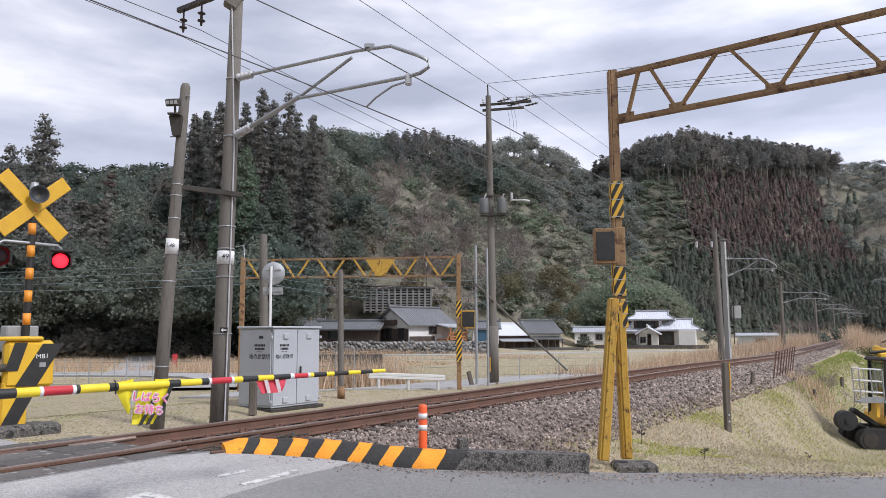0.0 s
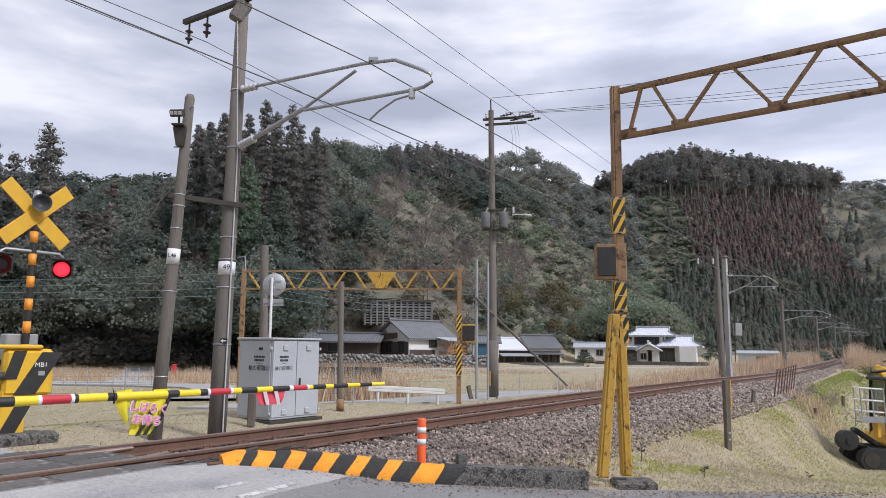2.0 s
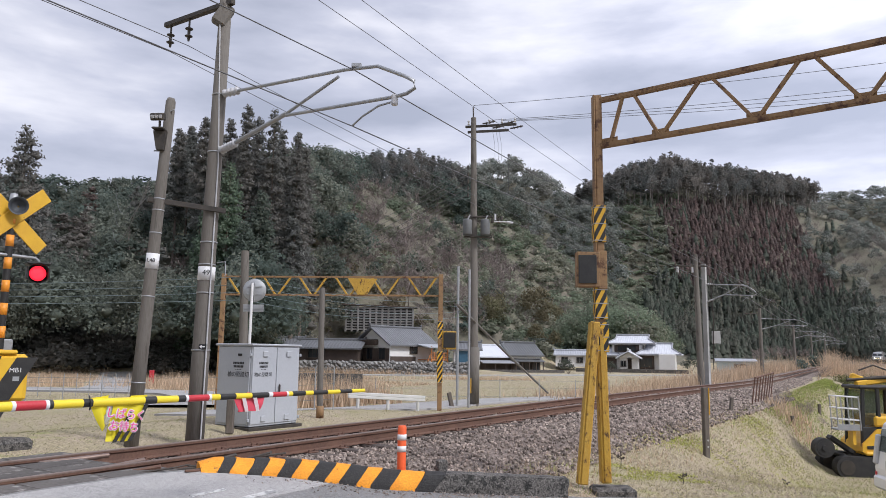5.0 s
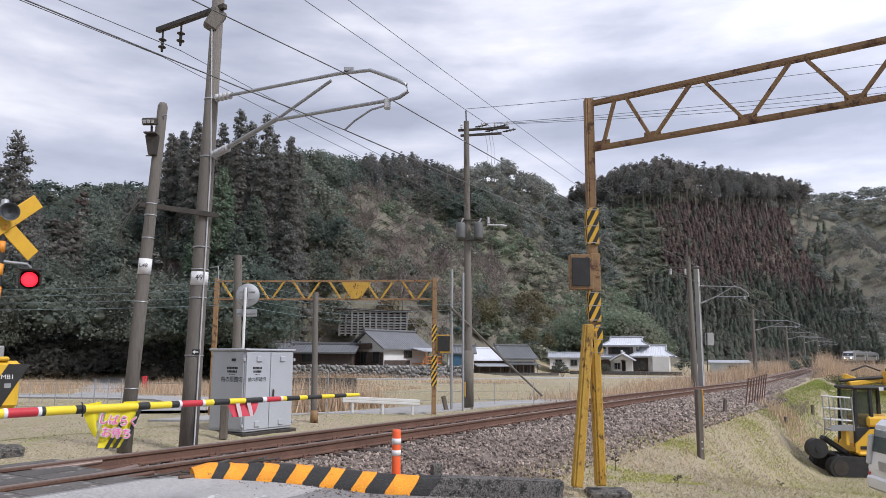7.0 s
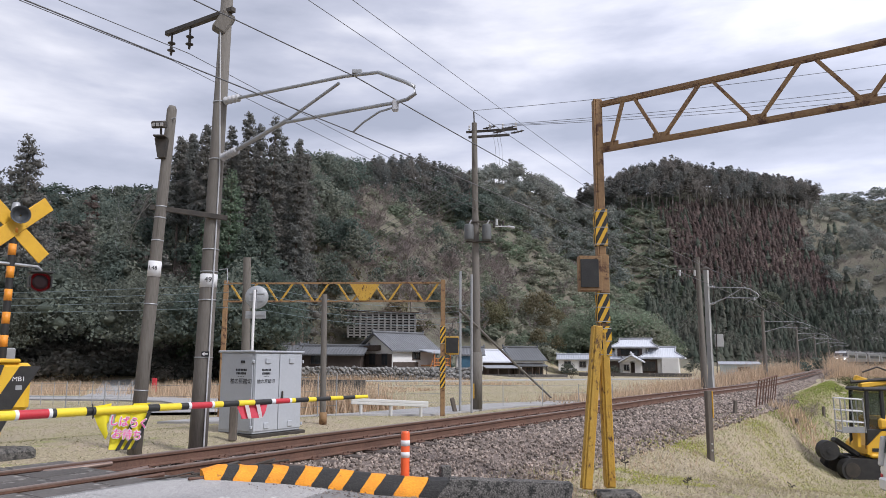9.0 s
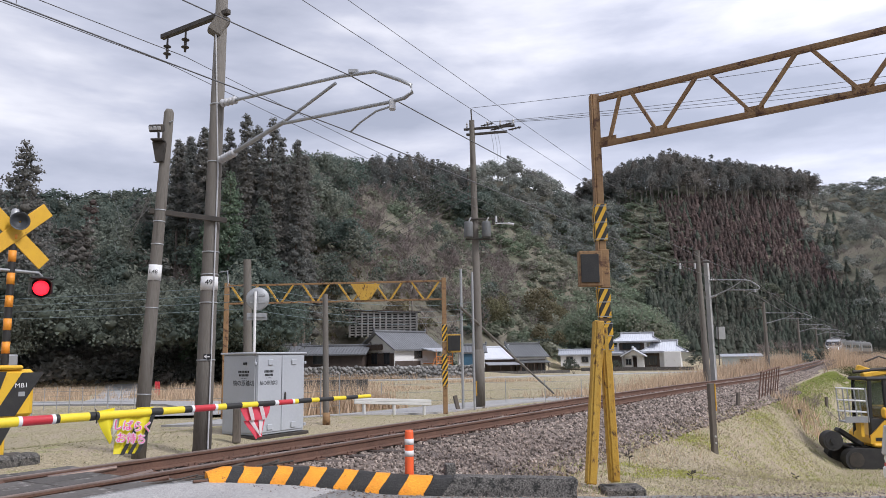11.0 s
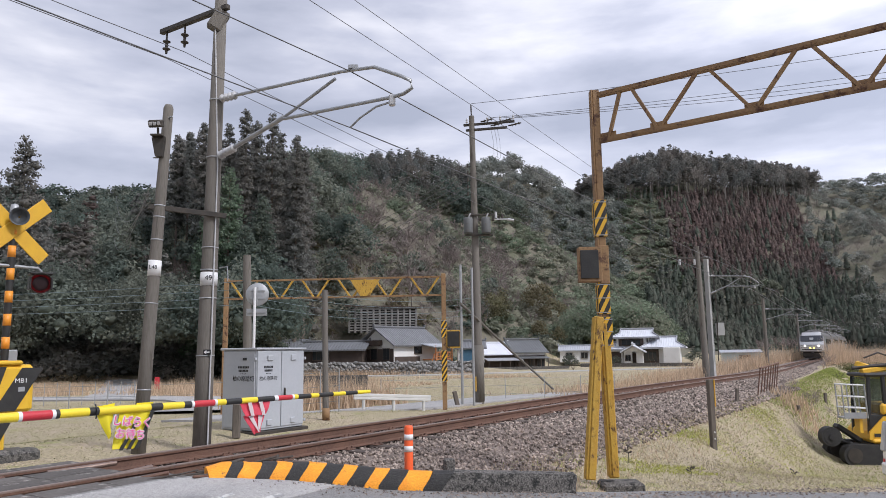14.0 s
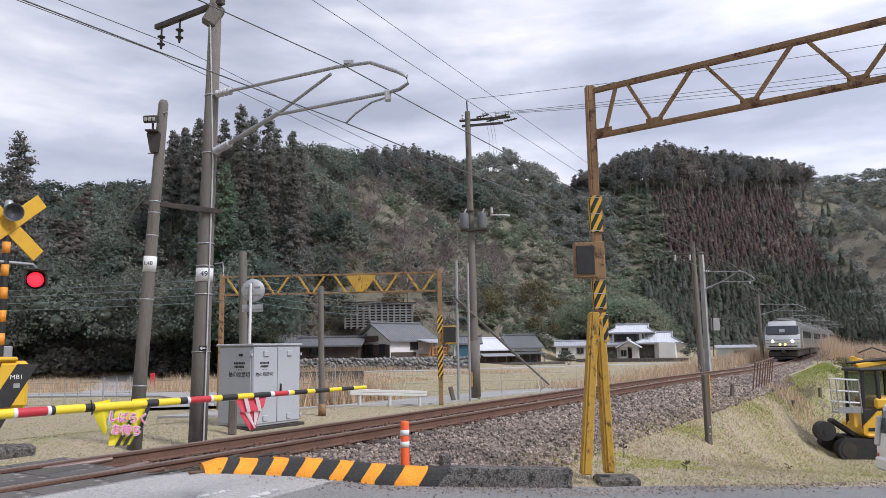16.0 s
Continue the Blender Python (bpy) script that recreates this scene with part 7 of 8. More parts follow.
# slatted retaining frame on the slope
M_FRAMEGREY = mat("stained_concrete", (0.26, 0.25, 0.24), (0.18, 0.175, 0.165), (0.33, 0.32, 0.31), rough=0.9, scale=0.8, fine=6, obj=0.15)
rf = thing("retaining_frame", pose(-7.6, 123, 5.3, 0, 0, -4), "grey concrete slatted retaining frame on the slope", "retaining wall")
for k in range(12):
    part("upright", Geo().box((-5.6 + 11.2 * k / 11, -0.15, 1.9), (0.26, 0.4, 4.2)), M_FRAMEGREY, rf)
slat_me = Geo().box((0, 0, 0), (11.4, 0.22, 0.22)).mesh("slat")
for k in range(9):
    part("slat", slat_me, M_FRAMEGREY, rf, at=pose(0, -0.08, 0.2 + 0.44 * k))
part("cap", Geo().box((0, 0.4, 4.1), (12.6, 1.8, 0.25), pose(0, 0, 0, 0, 2, 0)), M_DARKWOOD, rf)
# added black sheet stands in for the shade in the gaps between slats
part("backing", Geo().box((0, 0.6, 1.9), (11.4, 0.5, 4.0)), M_BLACK, rf)

# terrace wall of loose stones
tw = thing("wall_terrace", pose(0, 0, 0), "rough grey field-stone terrace wall below the farmhouse", "wall", kind="structure")
part("core", Geo().box((-8, 103.4, -0.55), (30, 2.2, 2.0)), M_STONEWALL, tw)
rng = random.Random(12)
stone_mes = []
for k in range(5):
    g = Geo()
    rr = random.Random(k)
    g.box((0, 0, 0), (0.62, 0.4, 0.42), bevel=0.13)
    g.v = [(x * rr.uniform(0.45, 1.3), y * rr.uniform(0.7, 1.3), z * rr.uniform(0.45, 1.35)) for x, y, z in g.v]
    stone_mes.append(g.mesh("stone"))
for r_ in range(5):
    for c in range(52):
        part("stone", stone_mes[rng.randrange(5)], M_STONEWALL, tw, at=pose(-22.6 + 0.57 * c + 0.28 * (r_ % 2), 102.15 + rng.uniform(-0.05, 0.08), -1.3 + 0.40 * r_ + rng.uniform(-0.15, 0.15), rng.uniform(-25, 25), rng.uniform(-50, 50), rng.uniform(-14, 14)))

# ---------- by the field ----------
M_GUARD = mat("white_guard_rail", (0.62, 0.62, 0.60), (0.52, 0.52, 0.50), rough=0.5, metal=0.1, scale=2, stain=(0.35, 0.30, 0.25), stain_at=0.66)
gr = thing("guard_rail", pose(0, 0, 0), "white steel guard rail beside the field road", "guard rail")
ga, gb = Vector((-2.25, 22.3, 0.40)), Vector((0.05, 23.8, 0.22))
gdv = (gb - ga).normalized()
m = Matrix((gdv, Vector((-gdv.y, gdv.x, 0)).normalized(), gdv.cross(Vector((-gdv.y, gdv.x, 0)).normalized()))).transposed()
part("beam", Geo().box((ga + gb) / 2, ((gb - ga).length, 0.05, 0.10), m, 0.015).box((ga + gb) / 2 + Vector((0, 0, -0.09)), ((gb - ga).length, 0.045, 0.09), m, 0.015), M_GUARD, gr)
for t in (0.12, 0.5, 0.9):
    p = ga.lerp(gb, t)
    zz = gz(p.x, p.y)
    part("post", Geo().rod((p.x, p.y + 0.06, zz - 0.2), (p.x, p.y + 0.06, p.z + 0.02), 0.05, n=10), M_GUARD, gr)


def slim_pole(x, y, h, r0, r1, label, lean_x=0.0):
    z = gz(x, y)
    t = thing("wooden_pole", pose(x, y, z), label, "pole")
    part("shaft", Geo().rod((0, 0, -0.3), (lean_x, 0, h), r0, r1, 12), M_CONCPOLE, t)
    return t


p606 = slim_pole(-2.42, 17.6, 3.05, 0.075, 0.065, "slim weathered timber pole behind the cabinet", -0.05)
part("sleeve", Geo().lathe([(0.08, 0.0), (0.09, 0.0), (0.09, 0.28), (0.08, 0.28)], (0, 0, 0), None, 12), M_YELLOWRUST, p606, "yellow and black base sleeve")
slim_pole(-4.55, 18.9, 4.15, 0.12, 0.10, "weathered pole standing behind the cabinet", -0.12)
mir = thing("road_sign", pose(-4.28, 18.2, gz(-4.28, 18.2)), "round road sign and plate seen from behind", "road sign")
part("post", Geo().rod((0, 0, -0.2), (0, 0, 3.2), 0.035, n=12), M_WHITE, mir)
disc = part("sign_disc", Geo().lathe([(0, 0.012), (0.27, 0.012), (0.285, 0.0), (0.27, -0.012), (0, -0.012)], (0, 0, 0), pose(0, 0, 0, 90, 0, 0), 28), M_GALV, mir, "grey back of a round sign", at=pose(0.05, 0.05, 3.02, 0, 0, 8))
part("brace", Geo().box((0, -0.02, 0.09), (0.36, 0.02, 0.035)).box((0, -0.02, -0.09), (0.36, 0.02, 0.035)).rod((0, -0.012, -0.285), (0, -0.03, 0.2), 0.01), M_GALV, disc)
part("sign_plate", Geo().box((0.04, 0.05, 2.58), (0.50, 0.02, 0.18), bevel=0.004).box((0.04, 0.03, 2.58), (0.44, 0.03, 0.03)), M_GALV, mir, "grey back of a rectangular plate")
for k in range(4):
    wire("telephone_cable", "dark telephone cable sagging along the valley", (-34, 30 + k, 3.9 + 0.28 * k), (-4.6, 18.9, 2.9 + 0.2 * k), 0.35, 0.008, M_WIREPALE, 14)
    wire("telephone_cable", "dark telephone cable sagging along the valley", (-4.6, 18.9, 2.9 + 0.2 * k), (1.6, 27.2, 3.0 + 0.2 * k), 0.3, 0.006, M_WIREPALE, 10)
for k in range(3):
    wire("stay_wire", "thin wire from the mast to the woods", (-4.85, 12.7, 4.6 - 0.15 * k), (-30, 70, 13 + k * 2), 1.2, 0.008, M_WIRE, 14)
    wire("guy_cable", "thin cable from the far mast pole", (16.3, 43.5, 5.0 + 0.3 * k), (34, 100, 5.5 + 0.5 * k), 0.6, 0.014, M_WIRE, 10)


def wire_fence(name, pts, h, gap, label):
    fn = thing(name, pose(0, 0, 0), label, "fence", "field fences")
    for a, b in zip(pts[:-1], pts[1:]):
        n = max(1, int(math.dist(a, b) / gap))
        for k in range(n + 1):
            x, y = a[0] + (b[0] - a[0]) * k / n, a[1] + (b[1] - a[1]) * k / n
            z = gz(x, y)
            part("post", Geo().rod((x, y, z - 0.1), (x, y, z + h), 0.018, n=6), M_GALV, fn)
        for q in (0.25, 0.6, 0.92):
            za, zb = gz(*a) + h * q, gz(*b) + h * q
            part("strand", Geo().rod((*a, za), (*b, zb), 0.005, n=4), M_WIREPALE, fn)
    return fn


wire_fence("fence", [(-14.2, 27.0), (-9.6, 25.6), (-5.4, 24.4)], 1.15, 1.5, "thin wire mesh fence round the field")
wire_fence("fence", [(-22, 40.5), (-14.6, 39.0)], 1.2, 0.7, "low wire fence by the field road")
wire_fence("fence", [(-1.9, 29.5), (1.4, 31.0), (9.0, 36.0)], 1.0, 2.2, "thin post and wire fence across the field")
wire_fence("fence", [(-5.2, 21.0), (-2.6, 21.6)], 1.25, 0.45, "thin stakes and wire beside the reeds")

# low block walls and the paler road beyond the rails
def field_road(name, pts, half, material, label, lift=0.03):
    g = Geo()
    vs = []
    for i, p in enumerate(pts):
        a, b = pts[max(i - 1, 0)], pts[min(i + 1, len(pts) - 1)]
        w = Vector((-(b[1] - a[1]), b[0] - a[0], 0)).normalized() * (half[i] if isinstance(half, list) else half)
        for s in (-1, 1):
            x, y = p[0] + w.x * s, p[1] + w.y * s
            vs += [(x, y, gz(x, y) + lift), (x, y, gz(x, y) - 0.15)]
    fs = []
    for i in range(len(pts) - 1):
        k = i * 4
        fs += [(k, k + 2, k + 6, k + 4), (k, k + 4, k + 5, k + 1), (k + 2, k + 3, k + 7, k + 6)]
    g.add(vs, fs)
    return tagged(part(name, g, material), label, "road", kind="structure")


def bez(a, b, c, n=14):
    return [tuple((1 - t) ** 2 * p + 2 * t * (1 - t) * q + t * t * r for p, q, r in zip(a, b, c)) for t in (i / n for i in range(n + 1))]


field_road("road_far", bez((-6.8, 8.6), (-12, 13), (-26, 15), 12), 1.9, M_ASPHALT_OLD, "pale narrow road leading away over the crossing", 0.09)
field_road("road_field", [(-58, 64), (-40, 57), (-27, 52.4), (-18, 48), (-13, 44), (-9.2, 36), (-8.6, 27)], 2.4, M_ASPHALT_OLD, "pale narrow lane between the dry fields", 0.10)
field_road("road_wood", bez((-21.5, 51), (-25, 62), (-37, 91), 12), [2.6, 2.4, 2.2, 2.1, 2.0, 2.0, 2.0, 2.0, 2.0, 2.0, 2.0, 2.0, 2.0], M_ASPHALT_OLD, "pale lane curving away towards the woods", 0.08)
field_road("road_side", bez((-9.5, 24.5), (-4.0, 19.0), (0.2, 27.5), 14)[3:] + [(3.5, 34), (8, 40)], 1.3, M_ASPHALT_OLD, "pale side road behind the relay cabinet", 0.06)
field_road("road_valley", [(-16, 98.5), (0, 99), (22, 110), (44, 118), (60, 128)], 1.6, M_CONCLIGHT, "pale concrete lane below the houses", 0.12)
bw = thing("wall_low", pose(0, 0, 0), "low dark block wall beyond the reeds", "wall", kind="structure")
for k in range(12):
    part("block", Geo().box((-13.2 + 0.72 * k, 60.0, gz(-9, 60) + 0.55), (0.70, 0.3, 1.3), bevel=0.03), M_CONCDIRTY, bw)
post_red = thing("marker_post", pose(-23.2, 64.0, gz(-23.2, 64.0)), "red-painted marker post by the road", "post", "timber posts")
part("stake", Geo().box((0, 0, 0.6), (0.38, 0.2, 1.3), bevel=0.03), M_RED, post_red)

# rusty bar fence by the culvert
rfz = thing("bar_fence", pose(0, 0, 0), "rusty bar fence beside the track", "fence")
fa, fb_ = Vector((10.9, 24.6, 0.02)), Vector((13.9, 29.6, 0.10))
for k in range(8):
    p = fa.lerp(fb_, k / 7)
    part("bar", Geo().rod((p.x + 0.0, p.y, p.z - 0.1), (p.x + 0.16, p.y, p.z + 0.92), 0.021, n=6), M_RAIL, rfz)
part("top_rail", Geo().rod((fa.x + 0.16, fa.y, fa.z + 0.92), (fb_.x + 0.16, fb_.y, fb_.z + 0.92), 0.032, n=8), M_RAIL, rfz)
# ---------- yard: digger and van ----------
M_DIGYELLOW = mat("digger_yellow", (0.80, 0.47, 0.04), (0.72, 0.40, 0.04), rough=0.4, scale=1.5, bump=0.05, stain=(0.35, 0.22, 0.08), stain_at=0.68)
M_RUBBER = mat("rubber", (0.025, 0.025, 0.026), (0.045, 0.043, 0.04), rough=0.8, scale=5, bump=0.4)
M_CABGLASS = glass_mat("cab_glass", (0.05, 0.06, 0.055), 0.06)
for k_, v_ in (("Transmission Weight", 0.92), ("IOR", 1.08), ("Alpha", 0.85)):
    M_CABGLASS.node_tree.nodes["Principled BSDF"].inputs[k_].default_value = v_
M_CABGLASS.node_tree.nodes["Principled BSDF"].inputs["Base Color"].default_value = (0.30, 0.34, 0.33, 1)
M_VANWHITE = mat("van_white_paint", (0.80, 0.80, 0.81), (0.76, 0.76, 0.78), rough=0.25, coat=0.6, scale=1, bump=0)
EX = (12.5, 20.9)
ez = gz(12.55, 20.9) - 0.02
ex = thing("excavator", pose(EX[0], EX[1], ez, 0, 0, -6), "yellow mini excavator with a black cab and steel cage", "excavator")


def track_shape(length, r, w):
    g = Geo()
    pts = []
    for i in range(13):
        a = math.pi / 2 + math.pi * i / 12
        pts.append((-length / 2 + r * math.cos(a), r + r * math.sin(a)))
    for i in range(13):
        a = -math.pi / 2 + math.pi * i / 12
        pts.append((length / 2 + r * math.cos(a), r + r * math.sin(a)))
    return g.prism(pts, -w / 2, w / 2, Matrix.Rotation(radians(90), 4, "X"))


for y_ in (-0.55, 0.55):
    tk = part("crawler_track", track_shape(1.75, 0.29, 0.32), M_RUBBER, ex, at=pose(0, y_, 0))
    part("sprocket", Geo().rod((-0.875, -0.175, 0.29), (-0.875, 0.175, 0.29), 0.20, n=16), M_DARKSTEEL, tk)
    part("idler", Geo().rod((0.875, -0.175, 0.29), (0.875, 0.175, 0.29), 0.20, n=16), M_DARKSTEEL, tk)
    for k in range(16):
        part("lug", Geo().box((-0.85 + 1.7 * k / 15, 0, 0.0), (0.05, 0.31, 0.03)), M_RUBBER, tk)
part("undercarriage", Geo().box((0, 0, 0.42), (1.2, 0.9, 0.22), bevel=0.04).rod((0, 0, 0.45), (0, 0, 0.62), 0.35, n=20), M_DARKSTEEL, ex)
bl = part("blade_arm", Geo().rod((-0.5, -0.3, 0.45), (-1.45, -0.45, 0.80), 0.07, n=8).rod((-0.5, 0.3, 0.45), (-1.25, 0.3, 0.74), 0.07, n=8).box((-0.85, -0.3, 0.86), (0.75, 0.3, 0.12), pose(0, 0, 0, 0, 35, 0), 0.02), M_BLACK, ex)
part("hose_reel", Geo().rod((-1.46, -0.75, 0.80), (-1.46, -0.45, 0.80), 0.26, n=28).rod((-1.46, -0.76, 0.80), (-1.46, -0.74, 0.80), 0.20, n=24).rod((-1.46, -0.79, 0.80), (-1.46, -0.43, 0.80), 0.08, n=16), M_RUBBER, ex, "round black drum")
hull = part("hull", Geo().prism([(-0.42, 0.70), (-0.1, 0.62), (0.95, 0.62), (1.05, 0.8), (1.05, 1.25), (0.6, 1.32), (0.0, 1.32), (-0.40, 0.92)], -0.7, 0.62, Matrix.Rotation(radians(90), 4, "X")), M_DIGYELLOW, ex)
part("skirt", Geo().box((0.33, -0.02, 0.66), (1.40, 1.36, 0.10), bevel=0.04), M_DIGYELLOW, hull, "pale worn lower rim")
part("step_hole", Geo().box((0.10, -0.635, 1.12), (0.22, 0.03, 0.12), pose(0, 0, 0, 0, 12, 0), 0.02), M_BLACK, hull)
part("hatch", Geo().box((0.42, -0.64, 1.08), (0.42, 0.03, 0.24), bevel=0.02), M_BLACK, hull)
part("lettering_bar", Geo().box((-0.15, -0.63, 0.82), (0.28, 0.012, 0.09)), M_BLACK, hull)
part("counterweight_rim", Geo().box((0.55, 0, 1.52), (1.2, 1.25, 0.30), bevel=0.06), M_DIGYELLOW, ex)
cb = part("cab", Geo().box((-0.12, -0.54, 1.02), (0.5, 0.07, 0.7), bevel=0.02), M_BLACK, ex, "black cab frame")
for x_, y_, z_, h_ in ((-0.32, -0.52, 1.55, 1.75), (-0.32, 0.42, 1.55, 1.75), (0.10, -0.54, 1.75, 1.35), (0.78, -0.52, 1.9, 1.1), (0.78, 0.42, 1.9, 1.1)):
    part("pillar", Geo().box((x_, y_, z_), (0.10, 0.09, h_), pose(0, 0, 0, 0, 3 if x_ < 0 else 0, 0), 0.02), M_BLACK, cb)
part("cab_roof", Geo().box((0.22, -0.05, 2.44), (1.25, 1.12, 0.10), bevel=0.04), M_BLACK, cb)
part("front_window", Geo().box((-0.36, -0.05, 1.9), (0.02, 0.86, 0.95), pose(0, 0, 0, 0, 3, 0)), M_CABGLASS, cb)
part("side_window", Geo().box((-0.12, -0.55, 1.86), (0.36, 0.02, 0.95)), M_CABGLASS, cb)
part("rear_window", Geo().box((0.45, 0.45, 1.95), (0.6, 0.02, 0.8)), M_CABGLASS, cb)
part("roof_sticker", Geo().box((0.38, -0.62, 2.42), (0.12, 0.01, 0.10)), M_WHITE, cb)
part("boom", Geo().box((0.3, 0.15, 2.58), (1.0, 0.16, 0.16), pose(0, 0, 0, 0, -8, 10), 0.03).box((-0.1, 0.15, 2.68), (0.36, 0.16, 0.18), pose(0, 0, 0, 0, 20, 0), 0.03), M_DIGYELLOW, ex, "folded yellow boom")
part("boom_cylinder", Geo().rod((-0.4, 0.1, 2.62), (0.8, 0.1, 2.72), 0.05, n=8).tube([(-0.1, 0, 2.9), (0.3, 0, 3.05), (0.7, 0, 2.9)], 0.025, 6), M_DARKSTEEL, ex)
part("arm", Geo().box((1.1, 0.2, 2.68), (0.5, 0.24, 0.42), pose(0, 0, 0, 0, 12, 0), 0.06), M_DIGYELLOW, ex)
part("hydraulic_hoses", Geo().tube([(0.9, 0.1, 2.9), (1.0, 0.0, 3.15), (1.2, 0.0, 3.1), (1.3, 0.1, 2.8)], 0.03, 6), M_RUBBER, ex)
cg = part("steel_cage", Geo().box((-0.79, -0.52, 1.30), (0.60, 0.40, 0.05), bevel=0.01), M_GALV, ex, "pale steel railed cage")
for x_, y_ in ((-1.09, -0.72), (-0.49, -0.72), (-1.09, -0.32), (-0.49, -0.32), (-0.79, -0.72), (-0.79, -0.32)):
    part("upright", Geo().rod((x_ + 0.03, y_, 1.28), (x_, y_, 2.2), 0.018, n=6), M_GALV, cg)
for z_ in (1.58, 1.88, 2.2):
    part("rail", Geo().tube([(-1.09, -0.32, z_), (-1.09, -0.68, z_), (-1.05, -0.72, z_), (-0.53, -0.72, z_ - 0.03), (-0.49, -0.68, z_ - 0.03), (-0.49, -0.32, z_ - 0.03), (-1.09, -0.32, z_)], 0.02, 6), M_WHITE, cg)
part("toe_board", Geo().box((-0.79, -0.73, 1.36), (0.58, 0.02, 0.16)), M_GALV, cg)
part("cage_foot", Geo().box((-0.62, -0.5, 1.1), (0.08, 0.3, 0.42)), M_DIGYELLOW, cg)

# van parked at the edge of the yard, its tail towards the track
VX = (12.45, 15.7)
van = thing("minivan", pose(VX[0], VX[1], gz(*VX) - 0.02, 0, 0, -8), "white minivan with dark tinted windows parked in the yard", "car")


def van_shell(half):
    prof = [(-2.35, 0.35), (-2.38, 0.75), (-2.32, 1.05), (-2.18, 1.70), (-2.05, 1.82), (0.9, 1.84), (1.35, 1.62), (1.85, 1.12), (2.3, 0.95), (2.38, 0.6), (2.35, 0.35)]
    g = Geo()
    vs = []
    for y, k in ((-half, 0.0), (-half + 0.05, 1.0), (half - 0.05, 1.0), (half, 0.0)):
        for x, z in prof:
            tuck = 0.10 * max(0, z - 1.0)
            vs.append((x * (0.985 if k == 0 else 1.0), math.copysign(abs(y) - tuck, y), z - (0.03 if k == 0 and z > 1.6 else 0)))
    n = len(prof)
    fs = [(j * n + i, j * n + i + 1, (j + 1) * n + i + 1, (j + 1) * n + i) for j in range(3) for i in range(n - 1)]
    g.add(vs, fs, False)
    g.add(vs[:n], [tuple(range(n))])
    g.add(vs[-n:], [tuple(range(n))[::-1]])
    return g


vb = part("body", van_shell(0.84), M_VANWHITE, van)
for x0, x1 in ((-2.0, -1.1), (-1.02, 0.0), (0.08, 1.0)):
    part("side_window", Geo().prism([(x0, 1.02), (x1, 1.02), (x1 - 0.05, 1.62), (x0 + 0.06, 1.62)], 0, 0.012, Matrix.Translation((0, -0.80, 0)) @ Matrix.Rotation(radians(90 + 4), 4, "X") @ Matrix.Translation((0, 0, -0.055))), M_CABGLASS, vb)
part("rear_window", Geo().box((-2.27, 0, 1.36), (0.03, 1.4, 0.5), pose(0, 0, 0, 0, 13, 0), 0.01), M_CABGLASS, vb)
for y_ in (-0.74, 0.74):
    part("tail_lamp", Geo().box((-2.33, y_, 1.15), (0.10, 0.16, 0.66), pose(0, 0, 0, 0, 9, 0), 0.03), M_PORCELAIN, vb, "clear tail lamp cluster")
    part("reflector", Geo().box((-2.385, y_, 0.58), (0.02, 0.06, 0.16)), M_RED, vb)
part("bumper", Geo().box((-2.36, 0, 0.45), (0.14, 1.66, 0.3), bevel=0.05), M_VANWHITE, vb)
part("plate_panel", Geo().box((-2.40, 0, 0.85), (0.02, 0.45, 0.2)), M_GALV, vb)
for x_ in (-1.5, 1.45):
    for y_ in (-0.78, 0.78):
        wl_ = part("wheel", Geo().rod((x_, y_ - 0.09, 0.31), (x_, y_ + 0.09, 0.31), 0.31, n=24), M_RUBBER, van)
        part("rim", Geo().rod((x_, y_ + math.copysign(0.085, y_), 0.31), (x_, y_ + math.copysign(0.10, y_), 0.31), 0.19, n=18), M_GALV, wl_)

# ---------- train ----------
M_TRAIN = mat("grey_train_paint", (0.25, 0.245, 0.24), (0.21, 0.205, 0.20), (0.29, 0.285, 0.28), rough=0.32, metal=0.45, scale=0.6, fine=8, bump=0.03, coat=0.3)
M_TRAINPALE = mat("silver_train_nose", (0.66, 0.67, 0.69), (0.60, 0.61, 0.63), rough=0.3, metal=0.35, scale=0.7, bump=0.02, coat=0.4)
M_SHIELD = glass_mat("windscreen", (0.04, 0.045, 0.055), 0.08)
M_LAMP = glow("lit_headlamp", (1.0, 0.97, 0.92), 9.0)
M_FOG = glow("lit_yellow_lamp", (1.0, 0.72, 0.12), 4.0)
SEC = [(-1.30, 0.90), (-1.44, 1.05), (-1.475, 1.5), (-1.475, 2.5), (-1.40, 2.95), (-1.20, 3.32), (-0.75, 3.56), (0, 3.62), (0.75, 3.56), (1.20, 3.32), (1.40, 2.95), (1.475, 2.5), (1.475, 1.5), (1.44, 1.05), (1.30, 0.90)]


def nose_x(y, z):
    """The front face: rounded in plan, leaning back above the lamps."""
    return 10.0 - 0.30 * (abs(y) / 1.475) ** 2.2 - 0.42 * max(0.0, z - 1.8) ** 1.25 * 0.9 - 0.16 * max(0.0, 1.5 - z)


